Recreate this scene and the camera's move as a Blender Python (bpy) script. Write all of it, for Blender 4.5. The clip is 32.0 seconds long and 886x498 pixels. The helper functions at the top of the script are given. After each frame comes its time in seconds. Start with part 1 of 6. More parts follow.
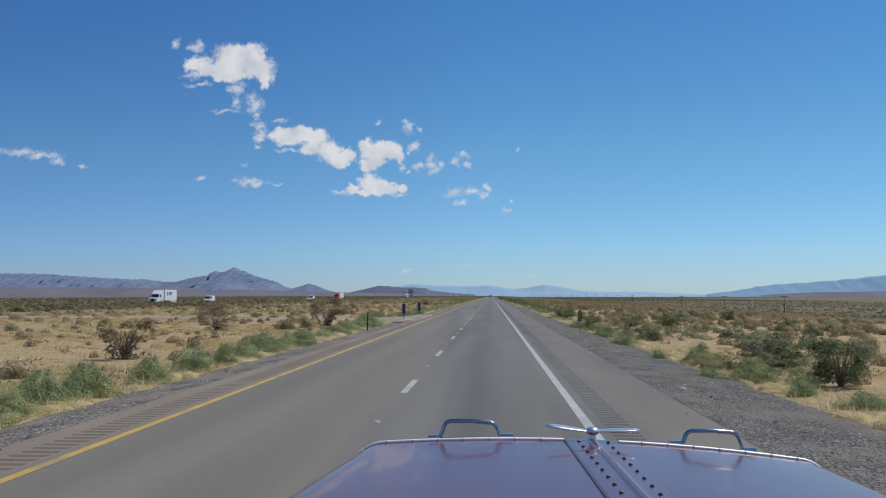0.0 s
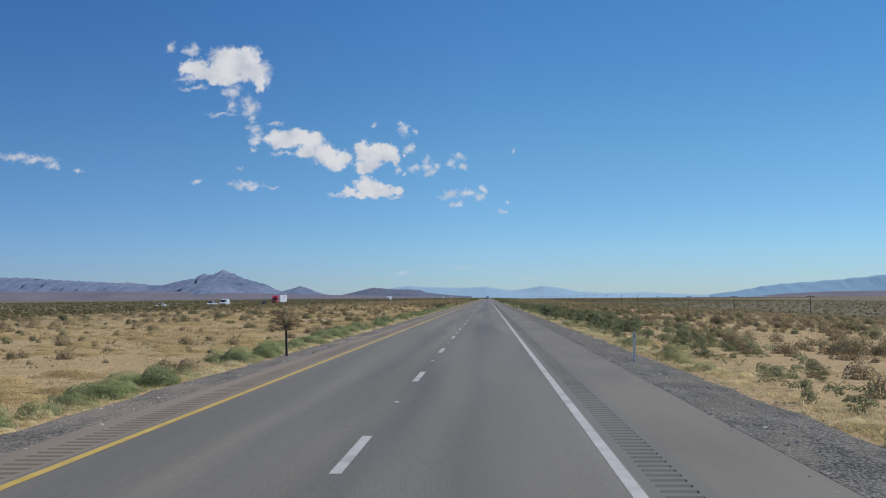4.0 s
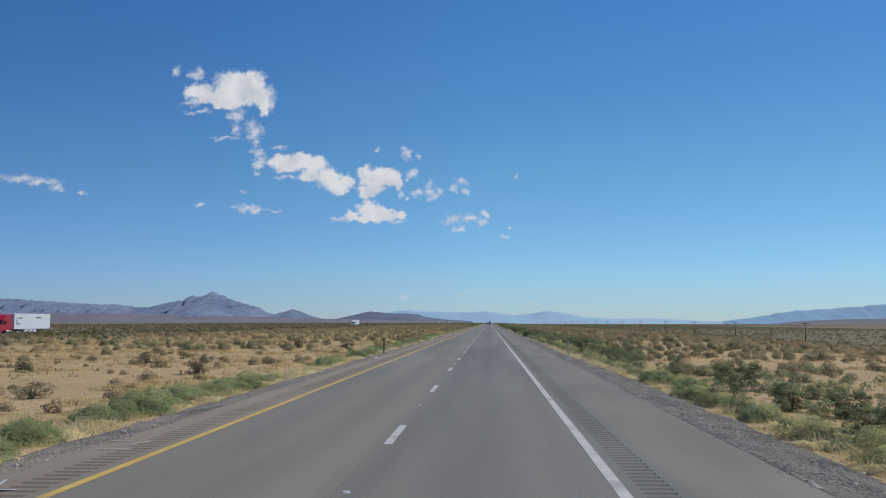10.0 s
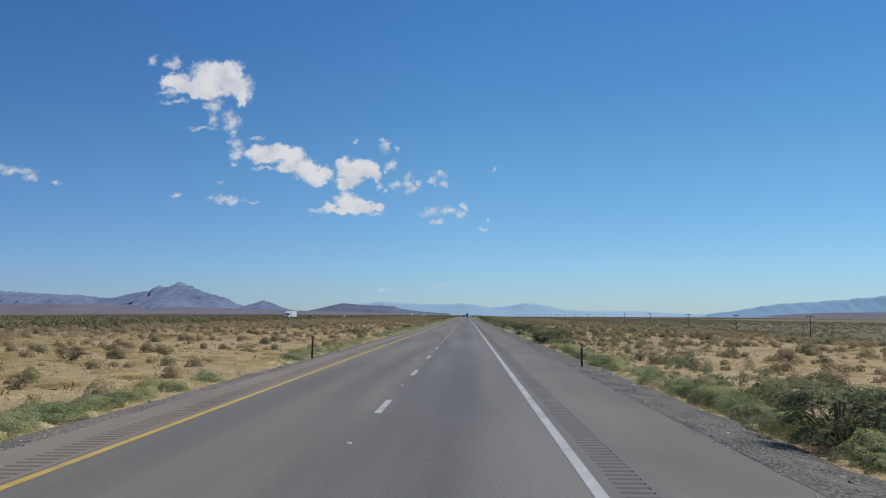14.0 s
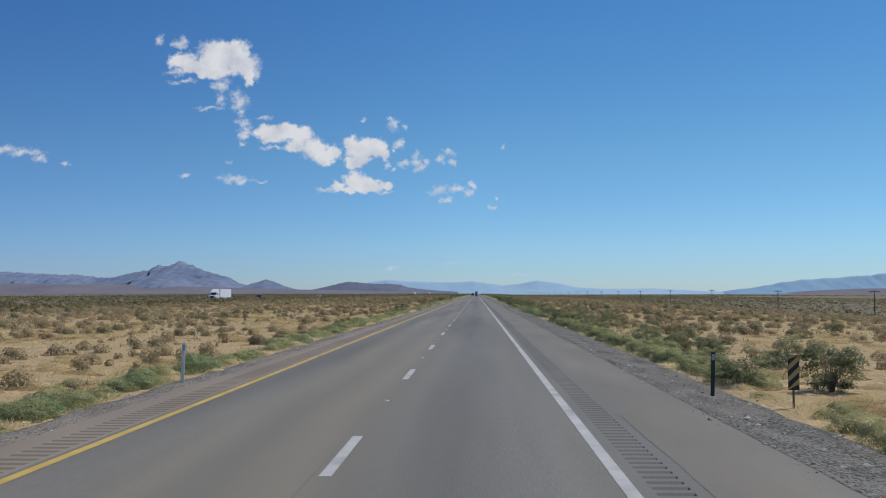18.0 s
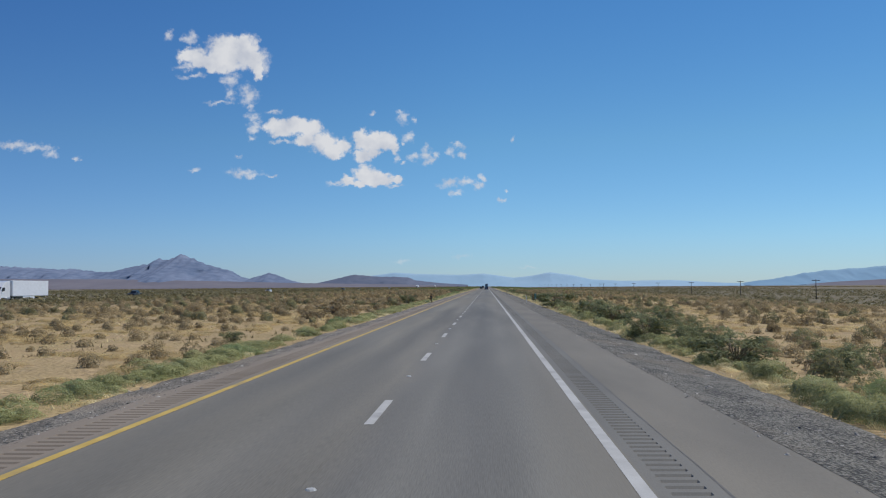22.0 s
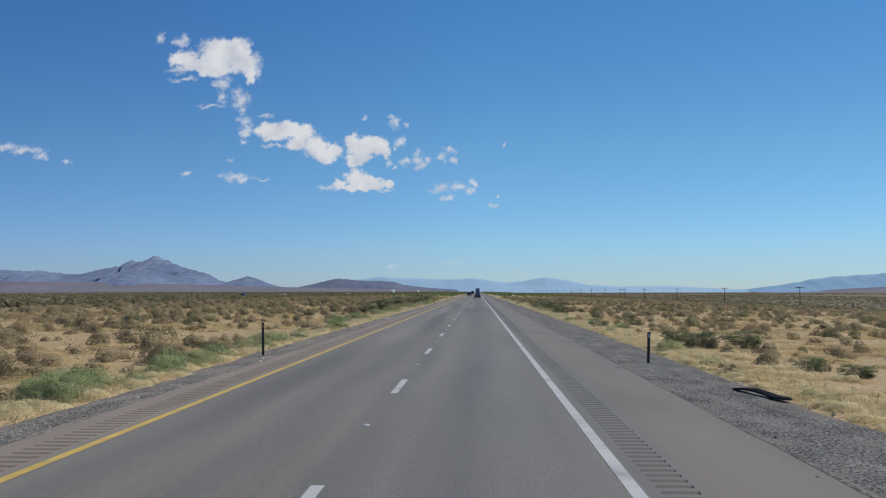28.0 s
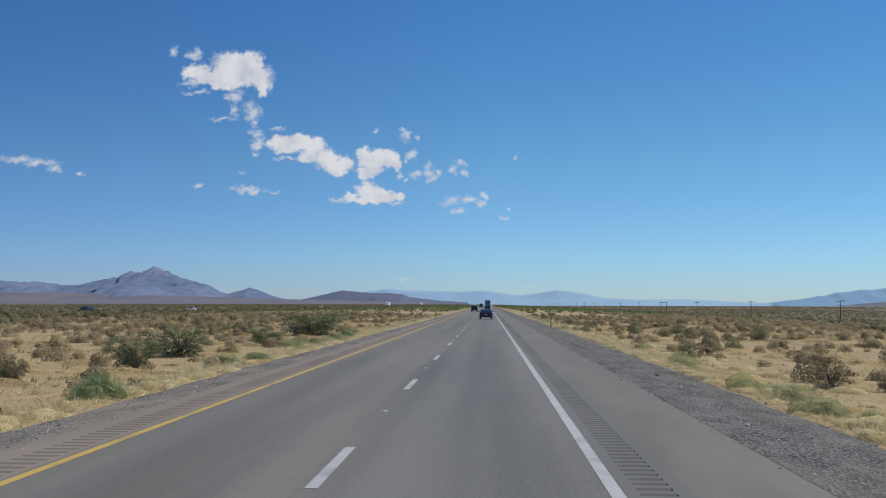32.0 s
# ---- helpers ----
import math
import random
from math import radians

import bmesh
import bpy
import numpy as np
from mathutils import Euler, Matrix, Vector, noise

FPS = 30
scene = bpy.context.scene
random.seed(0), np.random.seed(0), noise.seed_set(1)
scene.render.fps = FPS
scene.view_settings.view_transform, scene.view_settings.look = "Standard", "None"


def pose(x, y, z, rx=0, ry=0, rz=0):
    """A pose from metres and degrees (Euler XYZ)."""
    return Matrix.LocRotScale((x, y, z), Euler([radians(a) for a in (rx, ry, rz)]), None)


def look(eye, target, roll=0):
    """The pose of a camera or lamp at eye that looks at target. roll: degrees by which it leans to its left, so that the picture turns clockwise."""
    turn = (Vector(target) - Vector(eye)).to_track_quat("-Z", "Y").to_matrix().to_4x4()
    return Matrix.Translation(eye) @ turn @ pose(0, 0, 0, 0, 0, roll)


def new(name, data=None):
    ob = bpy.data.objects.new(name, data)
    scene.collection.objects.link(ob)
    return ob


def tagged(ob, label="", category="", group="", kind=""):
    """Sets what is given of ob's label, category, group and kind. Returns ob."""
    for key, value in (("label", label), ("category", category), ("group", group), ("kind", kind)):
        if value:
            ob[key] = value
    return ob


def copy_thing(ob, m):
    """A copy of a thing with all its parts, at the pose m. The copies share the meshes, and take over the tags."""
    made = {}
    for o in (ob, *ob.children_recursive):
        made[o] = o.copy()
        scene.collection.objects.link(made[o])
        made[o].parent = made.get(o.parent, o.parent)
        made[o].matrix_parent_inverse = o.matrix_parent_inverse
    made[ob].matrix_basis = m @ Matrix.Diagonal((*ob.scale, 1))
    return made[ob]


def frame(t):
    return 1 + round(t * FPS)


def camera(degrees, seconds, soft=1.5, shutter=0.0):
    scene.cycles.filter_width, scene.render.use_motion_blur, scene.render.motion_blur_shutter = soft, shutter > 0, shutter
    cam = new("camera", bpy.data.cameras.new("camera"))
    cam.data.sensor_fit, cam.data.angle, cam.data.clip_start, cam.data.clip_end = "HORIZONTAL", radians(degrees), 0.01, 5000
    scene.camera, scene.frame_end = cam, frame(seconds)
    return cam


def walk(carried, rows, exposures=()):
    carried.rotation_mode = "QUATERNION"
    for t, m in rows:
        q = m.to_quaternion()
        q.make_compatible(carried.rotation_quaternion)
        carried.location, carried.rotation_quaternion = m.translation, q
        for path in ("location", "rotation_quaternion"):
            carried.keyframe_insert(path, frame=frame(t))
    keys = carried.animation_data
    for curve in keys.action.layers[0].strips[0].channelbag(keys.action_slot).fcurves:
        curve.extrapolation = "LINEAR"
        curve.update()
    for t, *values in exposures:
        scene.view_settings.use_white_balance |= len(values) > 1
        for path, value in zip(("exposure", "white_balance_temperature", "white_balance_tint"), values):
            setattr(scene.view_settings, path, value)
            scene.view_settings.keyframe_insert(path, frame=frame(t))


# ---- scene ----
SPEED = 35.72          # metres a second along +y, in the right-hand lane
cam = camera(53.0, 32.0, soft=1.1)


def seat(t, x, z, yaw, pitch, lean):
    """The camera at t seconds: sideways place, height above the road and turn."""
    return t, pose(x, SPEED * t, z, 90 + pitch, lean, yaw)


walk(cam, [
    seat(0, 0.082, 2.168, 3.09, 3.01, 0.03),
    seat(0.5, 0.088, 2.165, 2.44, 2.89, 0.17),
    seat(1, 0.094, 2.161, 2.58, 3.00, 0.03),
    seat(1.5, 0.097, 2.172, 2.87, 3.30, 0.17),
    seat(2, 0.099, 2.184, 3.07, 3.78, -0.16),
    seat(2.5, 0.089, 2.185, 2.03, 3.91, 0.00),
    seat(4.5, 0.047, 2.189, 3.22, 2.99, 0.30),
    seat(5, 0.036, 2.190, 3.39, 3.48, 0.05),
    seat(5.5, 0.033, 2.188, 2.44, 3.63, 0.24),
    seat(6, 0.029, 2.187, 2.59, 3.65, 0.25),
    seat(6.5, 0.010, 2.203, 2.53, 3.89, -0.08),
    seat(7, -0.009, 2.219, 2.91, 3.82, 0.08),
    seat(7.5, -0.020, 2.203, 4.06, 3.75, 0.33),
    seat(8, -0.032, 2.187, 4.21, 4.18, -0.09),
    seat(8.5, -0.024, 2.210, 4.41, 4.22, 0.02),
    seat(9, -0.016, 2.234, 3.55, 4.13, 0.33),
    seat(9.5, -0.017, 2.217, 4.63, 4.53, -0.06),
    seat(10, -0.018, 2.200, 2.99, 4.73, -0.03),
    seat(10.5, -0.008, 2.193, 2.24, 4.46, -0.20),
    seat(11, 0.002, 2.186, 2.59, 4.45, -0.57),
    seat(11.5, 0.024, 2.184, 2.18, 4.36, -0.06),
    seat(12, 0.046, 2.182, 1.56, 4.36, -0.05),
    seat(12.5, 0.073, 2.151, 1.71, 4.47, -0.08),
    seat(13, 0.100, 2.120, 2.68, 4.62, -0.44),
    seat(13.5, 0.098, 2.138, 1.95, 3.92, -0.09),
    seat(14, 0.095, 2.156, 1.56, 4.24, -0.22),
    seat(14.5, 0.083, 2.161, 1.60, 4.17, -0.25),
    seat(16.5, 0.031, 2.183, 1.57, 2.84, 0.18),
    seat(17, 0.019, 2.188, 1.88, 3.08, -0.03),
    seat(17.5, -0.001, 2.206, 2.26, 2.90, -0.00),
    seat(18, -0.021, 2.224, 2.15, 2.85, 0.10),
    seat(18.5, -0.018, 2.229, 2.48, 2.99, -0.26),
    seat(19, -0.016, 2.234, 2.69, 2.63, -0.06),
    seat(19.5, 0.019, 2.226, 2.87, 2.54, 0.02),
    seat(20, 0.054, 2.217, 2.87, 2.81, -0.09),
    seat(20.5, 0.060, 2.198, 2.90, 2.65, 0.06),
    seat(21, 0.067, 2.179, 2.93, 2.61, 0.18),
    seat(21.5, 0.052, 2.192, 2.94, 2.23, 0.31),
    seat(22, 0.038, 2.205, 2.81, 2.40, 0.40),
    seat(22.5, 0.038, 2.198, 2.72, 2.29, 0.39),
    seat(23, 0.037, 2.190, 2.74, 2.34, -0.01),
    seat(23.5, 0.049, 2.188, 2.81, 2.63, 0.05),
    seat(24, 0.060, 2.186, 2.77, 2.71, 0.08),
    seat(24.5, 0.085, 2.206, 2.68, 2.68, -0.02),
    seat(25, 0.110, 2.226, 2.75, 2.24, 0.54),
    seat(25.5, 0.085, 2.225, 2.79, 2.46, 0.47),
    seat(27.5, -0.016, 2.218, 3.02, 3.03, -0.07),
    seat(28, -0.041, 2.217, 2.23, 2.72, 0.09),
    seat(28.5, -0.031, 2.215, 2.09, 2.90, 0.23),
    seat(29, -0.021, 2.213, 2.04, 3.06, -0.16),
    seat(29.5, 0.014, 2.196, 1.96, 2.91, -0.37),
    seat(30, 0.049, 2.179, 1.98, 3.20, -0.26),
    seat(30.5, 0.130, 2.172, 2.41, 3.53, -0.39),
    seat(31, 0.210, 2.165, 2.52, 3.60, 0.01),
    seat(31.5, 0.219, 2.172, 2.52, 3.59, -0.26),
    seat(32, 0.227, 2.180, 2.91, 3.54, -0.09),
])

# ---- sky, sun ----
SUN_TO = Vector((0.42, 0.22, 0.80)).normalized()
elev = math.asin(SUN_TO.z)
turn = math.atan2(SUN_TO.x, SUN_TO.y)
world = bpy.data.worlds.new("desert_sky")
scene.world = world
world.use_nodes = True
wn, wl = world.node_tree.nodes, world.node_tree.links
wn.clear()


def vnode(tree, kind, op=None, *values):
    n = tree.nodes.new(kind)
    if op:
        n.operation = op
    for i, v in enumerate(values):
        if v is None:
            continue
        if hasattr(v, "is_output"):
            tree.links.new(v, n.inputs[i])
        else:
            n.inputs[i].default_value = v
    return n


wt = world.node_tree
sky = wn.new("ShaderNodeTexSky")
sky.sky_type, sky.sun_disc = "NISHITA", False
sky.sun_elevation, sky.sun_rotation = elev, turn
sky.altitude, sky.air_density, sky.dust_density, sky.ozone_density = 600, 1.0, 0.05, 3.0
direction = wn.new("ShaderNodeTexCoord").outputs["Generated"]
split = vnode(wt, "ShaderNodeSeparateXYZ", None, direction)
ahead = vnode(wt, "ShaderNodeMath", "MAXIMUM", split.outputs[1], 0.05).outputs[0]
plane_u = vnode(wt, "ShaderNodeMath", "DIVIDE", split.outputs[0], ahead).outputs[0]
plane_v = vnode(wt, "ShaderNodeMath", "DIVIDE", split.outputs[2], ahead).outputs[0]
flat = vnode(wt, "ShaderNodeCombineXYZ", None, plane_u, plane_v, 0.0).outputs[0]
# fair-weather cumulus and wisps: u, v (tangents right of and above the road's end), half width, half height
CLOUD_HEADS = [
    (-0.298, 0.2708, 0.0229, 0.0210), (-0.275, 0.2705, 0.0178, 0.0204), (-0.265, 0.2618, 0.0140, 0.0140), (-0.338, 0.2679, 0.0178, 0.0108),
    (-0.321, 0.2605, 0.0229, 0.0095), (-0.301, 0.2556, 0.0254, 0.0089), (-0.282, 0.2798, 0.0159, 0.0114), (-0.260, 0.2486, 0.0070, 0.0102),
    (-0.235, 0.1829, 0.0204, 0.0108), (-0.215, 0.1847, 0.0204, 0.0108), (-0.200, 0.1793, 0.0159, 0.0114), (-0.205, 0.1677, 0.0127, 0.0076),
    (-0.185, 0.1649, 0.0159, 0.0114), (-0.174, 0.1558, 0.0153, 0.0095), (-0.161, 0.1609, 0.0102, 0.0089), (-0.140, 0.1692, 0.0114, 0.0102),
    (-0.130, 0.1646, 0.0178, 0.0127), (-0.114, 0.1658, 0.0127, 0.0114), (-0.104, 0.1618, 0.0057, 0.0102), (-0.140, 0.1497, 0.0102, 0.0089),
    (-0.127, 0.1529, 0.0089, 0.0064), (-0.138, 0.1284, 0.0121, 0.0114), (-0.130, 0.1238, 0.0178, 0.0102), (-0.117, 0.1218, 0.0127, 0.0076),
    (-0.135, 0.1167, 0.0267, 0.0038), (-0.157, 0.1220, 0.0095, 0.0051), (-0.102, 0.1198, 0.0076, 0.0045),
]
CLOUD_SHREDS = [
    (-0.293, 0.2391, 0.0114, 0.0102), (-0.291, 0.2226, 0.0064, 0.0089), (-0.271, 0.2211, 0.0114, 0.0127), (-0.267, 0.2086, 0.0045, 0.0057),
    (-0.339, 0.2885, 0.0095, 0.0064), (-0.364, 0.2921, 0.0057, 0.0051), (-0.337, 0.2442, 0.0153, 0.0032), (-0.307, 0.2116, 0.0153, 0.0025),
    (-0.266, 0.1962, 0.0083, 0.0057), (-0.241, 0.2012, 0.0089, 0.0032), (-0.264, 0.1824, 0.0102, 0.0089), (-0.269, 0.1707, 0.0045, 0.0045),
    (-0.231, 0.1659, 0.0153, 0.0025), (-0.166, 0.1182, 0.0140, 0.0025), (-0.104, 0.1134, 0.0114, 0.0019), (-0.101, 0.1450, 0.0025, 0.0070),
    (-0.254, 0.2584, 0.0076, 0.0165), (-0.338, 0.2541, 0.0216, 0.0038),
]
CLOUD_TUFTS = [
    (-0.092, 0.1922, 0.0070, 0.0089), (-0.095, 0.1987, 0.0057, 0.0038), (-0.080, 0.1901, 0.0025, 0.0045), (-0.087, 0.1688, 0.0064, 0.0076),
    (-0.093, 0.1604, 0.0025, 0.0032), (-0.130, 0.1951, 0.0032, 0.0045), (-0.081, 0.1462, 0.0083, 0.0045), (-0.067, 0.1493, 0.0070, 0.0095),
    (-0.063, 0.1415, 0.0070, 0.0038), (-0.056, 0.1473, 0.0051, 0.0051), (-0.038, 0.1524, 0.0057, 0.0057), (-0.031, 0.1600, 0.0089, 0.0038),
    (-0.025, 0.1497, 0.0051, 0.0051), (-0.040, 0.1170, 0.0127, 0.0057), (-0.035, 0.1061, 0.0083, 0.0038), (-0.022, 0.1163, 0.0095, 0.0051),
    (-0.009, 0.1136, 0.0070, 0.0051), (-0.003, 0.1220, 0.0045, 0.0064), (0.022, 0.1071, 0.0032, 0.0019), (0.016, 0.0963, 0.0045, 0.0025),
]
CLOUD_STREAKS = [
    (-0.584, 0.1676, 0.0216, 0.0045), (-0.546, 0.1673, 0.0267, 0.0051), (-0.522, 0.1632, 0.0229, 0.0045), (-0.502, 0.1565, 0.0102, 0.0051),
    (-0.472, 0.1504, 0.0051, 0.0032), (-0.278, 0.1310, 0.0204, 0.0051), (-0.265, 0.1277, 0.0153, 0.0038), (-0.244, 0.1276, 0.0051, 0.0025),
    (-0.284, 0.1499, 0.0064, 0.0025), (-0.334, 0.1352, 0.0057, 0.0025), (0.031, 0.1648, 0.0025, 0.0045), (-0.093, 0.1398, 0.0025, 0.0032),
]
CLOUD_FAINT = [
    (-0.096, 0.0281, 0.0102, 0.0032), (-0.027, 0.0345, 0.0140, 0.0032), (0.046, 0.0199, 0.0127, 0.0019),
]
warp = wn.new("ShaderNodeTexNoise")
warp.inputs["Scale"].default_value, warp.inputs["Detail"].default_value, warp.inputs["Roughness"].default_value = 75, 7, 0.62
wl.new(flat, warp.inputs["Vector"])
bent = vnode(wt, "ShaderNodeVectorMath", "SUBTRACT", warp.outputs["Color"], (0.5, 0.5, 0.5)).outputs[0]
bent = vnode(wt, "ShaderNodeVectorMath", "MULTIPLY", bent, (0.022, 0.019, 0)).outputs[0]
billow = vnode(wt, "ShaderNodeVectorMath", "ADD", flat, bent).outputs[0]
heaps = {}
for size, rows in (("head", CLOUD_HEADS), ("wisp", CLOUD_SHREDS + CLOUD_TUFTS + CLOUD_STREAKS), ("faint", CLOUD_FAINT)):
    for u0, v0, a, b in rows:
        off = vnode(wt, "ShaderNodeVectorMath", "SUBTRACT", billow, (u0, v0, 0)).outputs[0]
        off = vnode(wt, "ShaderNodeVectorMath", "MULTIPLY", off, (1 / a, 1 / b, 0)).outputs[0]
        far = vnode(wt, "ShaderNodeVectorMath", "LENGTH", off).outputs["Value"]
        blob = vnode(wt, "ShaderNodeMath", "SUBTRACT", 1.0, far).outputs[0]
        heaps[size] = blob if size not in heaps else vnode(wt, "ShaderNodeMath", "SMOOTH_MAX", heaps[size], blob, 0.12).outputs[0]
shred = wn.new("ShaderNodeTexNoise")
shred.inputs["Scale"].default_value, shred.inputs["Detail"].default_value, shred.inputs["Roughness"].default_value = 130, 6, 0.6
wl.new(flat, shred.inputs["Vector"])
covers = []
for size, amount, low, high, most in (("head", 0.95, -0.20, 0.36, 0.96), ("wisp", 2.3, -0.28, 1.15, 0.78), ("faint", 1.6, -0.2, 1.2, 0.32)):
    torn = vnode(wt, "ShaderNodeMath", "MULTIPLY_ADD", shred.outputs["Fac"], amount, -0.5 * amount).outputs[0]
    torn = vnode(wt, "ShaderNodeMath", "ADD", heaps[size], torn).outputs[0]
    # torn edges only inside a cloud's own outline
    torn = vnode(wt, "ShaderNodeMath", "MINIMUM", torn, vnode(wt, "ShaderNodeMath", "MULTIPLY_ADD", heaps[size], 3.0, 0.75).outputs[0]).outputs[0]
    cut = wn.new("ShaderNodeMapRange")
    cut.interpolation_type = "SMOOTHSTEP"
    cut.inputs[1].default_value, cut.inputs[2].default_value, cut.inputs[4].default_value = low, high, most
    wl.new(torn, cut.inputs[0])
    covers.append(cut.outputs[0])
alpha = vnode(wt, "ShaderNodeMath", "MAXIMUM", vnode(wt, "ShaderNodeMath", "MAXIMUM", covers[0], covers[1]).outputs[0], covers[2])
# lit heads and greyer bellies
curls = wn.new("ShaderNodeTexNoise")
curls.inputs["Scale"].default_value, curls.inputs["Detail"].default_value = 34, 4
moved = vnode(wt, "ShaderNodeVectorMath", "ADD", flat, (0.010, 0.016, 0)).outputs[0]
wl.new(moved, curls.inputs["Vector"])
tone = wn.new("ShaderNodeValToRGB")
tone.color_ramp.elements[0].position, tone.color_ramp.elements[0].color = 0.36, (5.3, 5.6, 6.3, 1)
tone.color_ramp.elements[1].position, tone.color_ramp.elements[1].color = 0.58, (7.0, 7.1, 7.35, 1)
wl.new(curls.outputs["Fac"], tone.inputs[0])
mixed = wn.new("ShaderNodeMix")
mixed.data_type = "RGBA"
wl.new(alpha.outputs[0], mixed.inputs[0])
clear = wn.new("ShaderNodeHueSaturation")
clear.inputs["Saturation"].default_value = 1.2
wl.new(sky.outputs[0], clear.inputs["Color"])
air = wn.new("ShaderNodeValToRGB")
air.color_ramp.elements[0].position, air.color_ramp.elements[0].color = 0.0, (0.50, 0.68, 1.03, 1)
air.color_ramp.elements[1].position, air.color_ramp.elements[1].color = 0.40, (0.61, 0.85, 0.96, 1)
for at, c in ((0.06, (0.56, 0.775, 1.00, 1)), (0.16, (0.66, 0.86, 0.91, 1))):
    air.color_ramp.elements.new(at).color = c
wl.new(split.outputs[2], air.inputs[0])
blue = vnode(wt, "ShaderNodeVectorMath", "MULTIPLY", clear.outputs[0], air.outputs[0])
sideways = wn.new("ShaderNodeMapRange")
sideways.inputs[1].default_value, sideways.inputs[2].default_value = -0.5, 0.5
wl.new(split.outputs[0], sideways.inputs[0])
sunward = wn.new("ShaderNodeValToRGB")
sunward.color_ramp.elements[0].position, sunward.color_ramp.elements[0].color = 0.0, (0.80, 0.80, 0.95, 1)
sunward.color_ramp.elements[1].position, sunward.color_ramp.elements[1].color = 1.0, (1.03, 1.035, 1.05, 1)
sunward.color_ramp.elements.new(0.5).color = (1.02, 1.03, 1.075, 1)
wl.new(sideways.outputs[0], sunward.inputs[0])
blue = vnode(wt, "ShaderNodeVectorMath", "MULTIPLY", blue.outputs[0], sunward.outputs[0])
wl.new(blue.outputs[0], mixed.inputs[6])
wl.new(tone.outputs[0], mixed.inputs[7])
ground_glow = wn.new("ShaderNodeBackground")
ground_glow.inputs[1].default_value = 0.10
wl.new(mixed.outputs[2], ground_glow.inputs[0])
wl.new(ground_glow.outputs[0], wn.new("ShaderNodeOutputWorld").inputs[0])

sun_data = bpy.data.lights.new("sun", "SUN")
sun_data.energy, sun_data.angle, sun_data.color = 3.5, radians(0.53), (1.0, 0.96, 0.89)
sun = new("sun", sun_data)
sun.matrix_world = look(SUN_TO * 100, (0, 0, 0))

# ---- materials ----
def material(name, low, high, scale=1.0, fine=30.0, rough=0.85, bump=0.0, metal=0.0, spread="", amount=0.0, third=None, cut=(0.55, 0.7), stretch=(1, 1, 1), gap=0.02, fleck=0.35, leaf=0.0, sharp=0.16, lace=0.0, weave=16.0):
    """Two colours mixed by a broad and a fine noise in metres; third: patches of another colour; spread: 'island' or 'object'
    changes of tone; leaf: share of light let through; lace: share of gaps between the leaves, weave: how many gaps a metre."""
    m = bpy.data.materials.new(name)
    m.use_nodes = True
    t = m.node_tree
    b = t.nodes["Principled BSDF"]
    b.inputs["Roughness"].default_value, b.inputs["Metallic"].default_value = rough, metal
    where = t.nodes.new("ShaderNodeTexCoord").outputs["Object"]
    where = vnode(t, "ShaderNodeVectorMath", "MULTIPLY", where, stretch).outputs[0]
    broad, grain = t.nodes.new("ShaderNodeTexNoise"), t.nodes.new("ShaderNodeTexNoise")
    for n, s, d in ((broad, scale, 5), (grain, fine, 3)):
        n.inputs["Scale"].default_value, n.inputs["Detail"].default_value = s, d
        t.links.new(where, n.inputs["Vector"])
    weight = vnode(t, "ShaderNodeMath", "MULTIPLY", grain.outputs["Fac"], fleck).outputs[0]
    weight = vnode(t, "ShaderNodeMath", "MULTIPLY_ADD", broad.outputs["Fac"], 1 - fleck, weight).outputs[0]
    ramp = t.nodes.new("ShaderNodeValToRGB")
    ramp.color_ramp.elements[0].position, ramp.color_ramp.elements[0].color = 0.5 - sharp, (*low, 1)
    ramp.color_ramp.elements[1].position, ramp.color_ramp.elements[1].color = 0.5 + sharp, (*high, 1)
    t.links.new(weight, ramp.inputs[0])
    colour = ramp.outputs[0]
    if third:
        patch = t.nodes.new("ShaderNodeTexNoise")
        patch.inputs["Scale"].default_value, patch.inputs["Detail"].default_value = scale * 0.37, 6
        t.links.new(where, patch.inputs["Vector"])
        fac = t.nodes.new("ShaderNodeMapRange")
        fac.inputs[1].default_value, fac.inputs[2].default_value = cut
        t.links.new(patch.outputs["Fac"], fac.inputs[0])
        mix = t.nodes.new("ShaderNodeMix")
        mix.data_type = "RGBA"
        t.links.new(fac.outputs[0], mix.inputs[0])
        t.links.new(colour, mix.inputs[6])
        mix.inputs[7].default_value = (*third, 1)
        colour = mix.outputs[2]
    if spread:
        if spread == "island":
            r = t.nodes.new("ShaderNodeNewGeometry").outputs["Random Per Island"]
        else:
            r = t.nodes.new("ShaderNodeObjectInfo").outputs["Random"]
        val = vnode(t, "ShaderNodeMath", "MULTIPLY_ADD", r, 2 * amount, 1 - amount).outputs[0]
        hsv = t.nodes.new("ShaderNodeHueSaturation")
        t.links.new(val, hsv.inputs["Value"])
        t.links.new(colour, hsv.inputs["Color"])
        colour = hsv.outputs[0]
    t.links.new(colour, b.inputs["Base Color"])
    if leaf:
        thin, both = t.nodes.new("ShaderNodeBsdfTranslucent"), t.nodes.new("ShaderNodeMixShader")
        t.links.new(colour, thin.inputs["Color"])
        both.inputs[0].default_value = leaf
        t.links.new(b.outputs[0], both.inputs[1])
        t.links.new(thin.outputs[0], both.inputs[2])
        t.links.new(both.outputs[0], t.nodes["Material Output"].inputs[0])
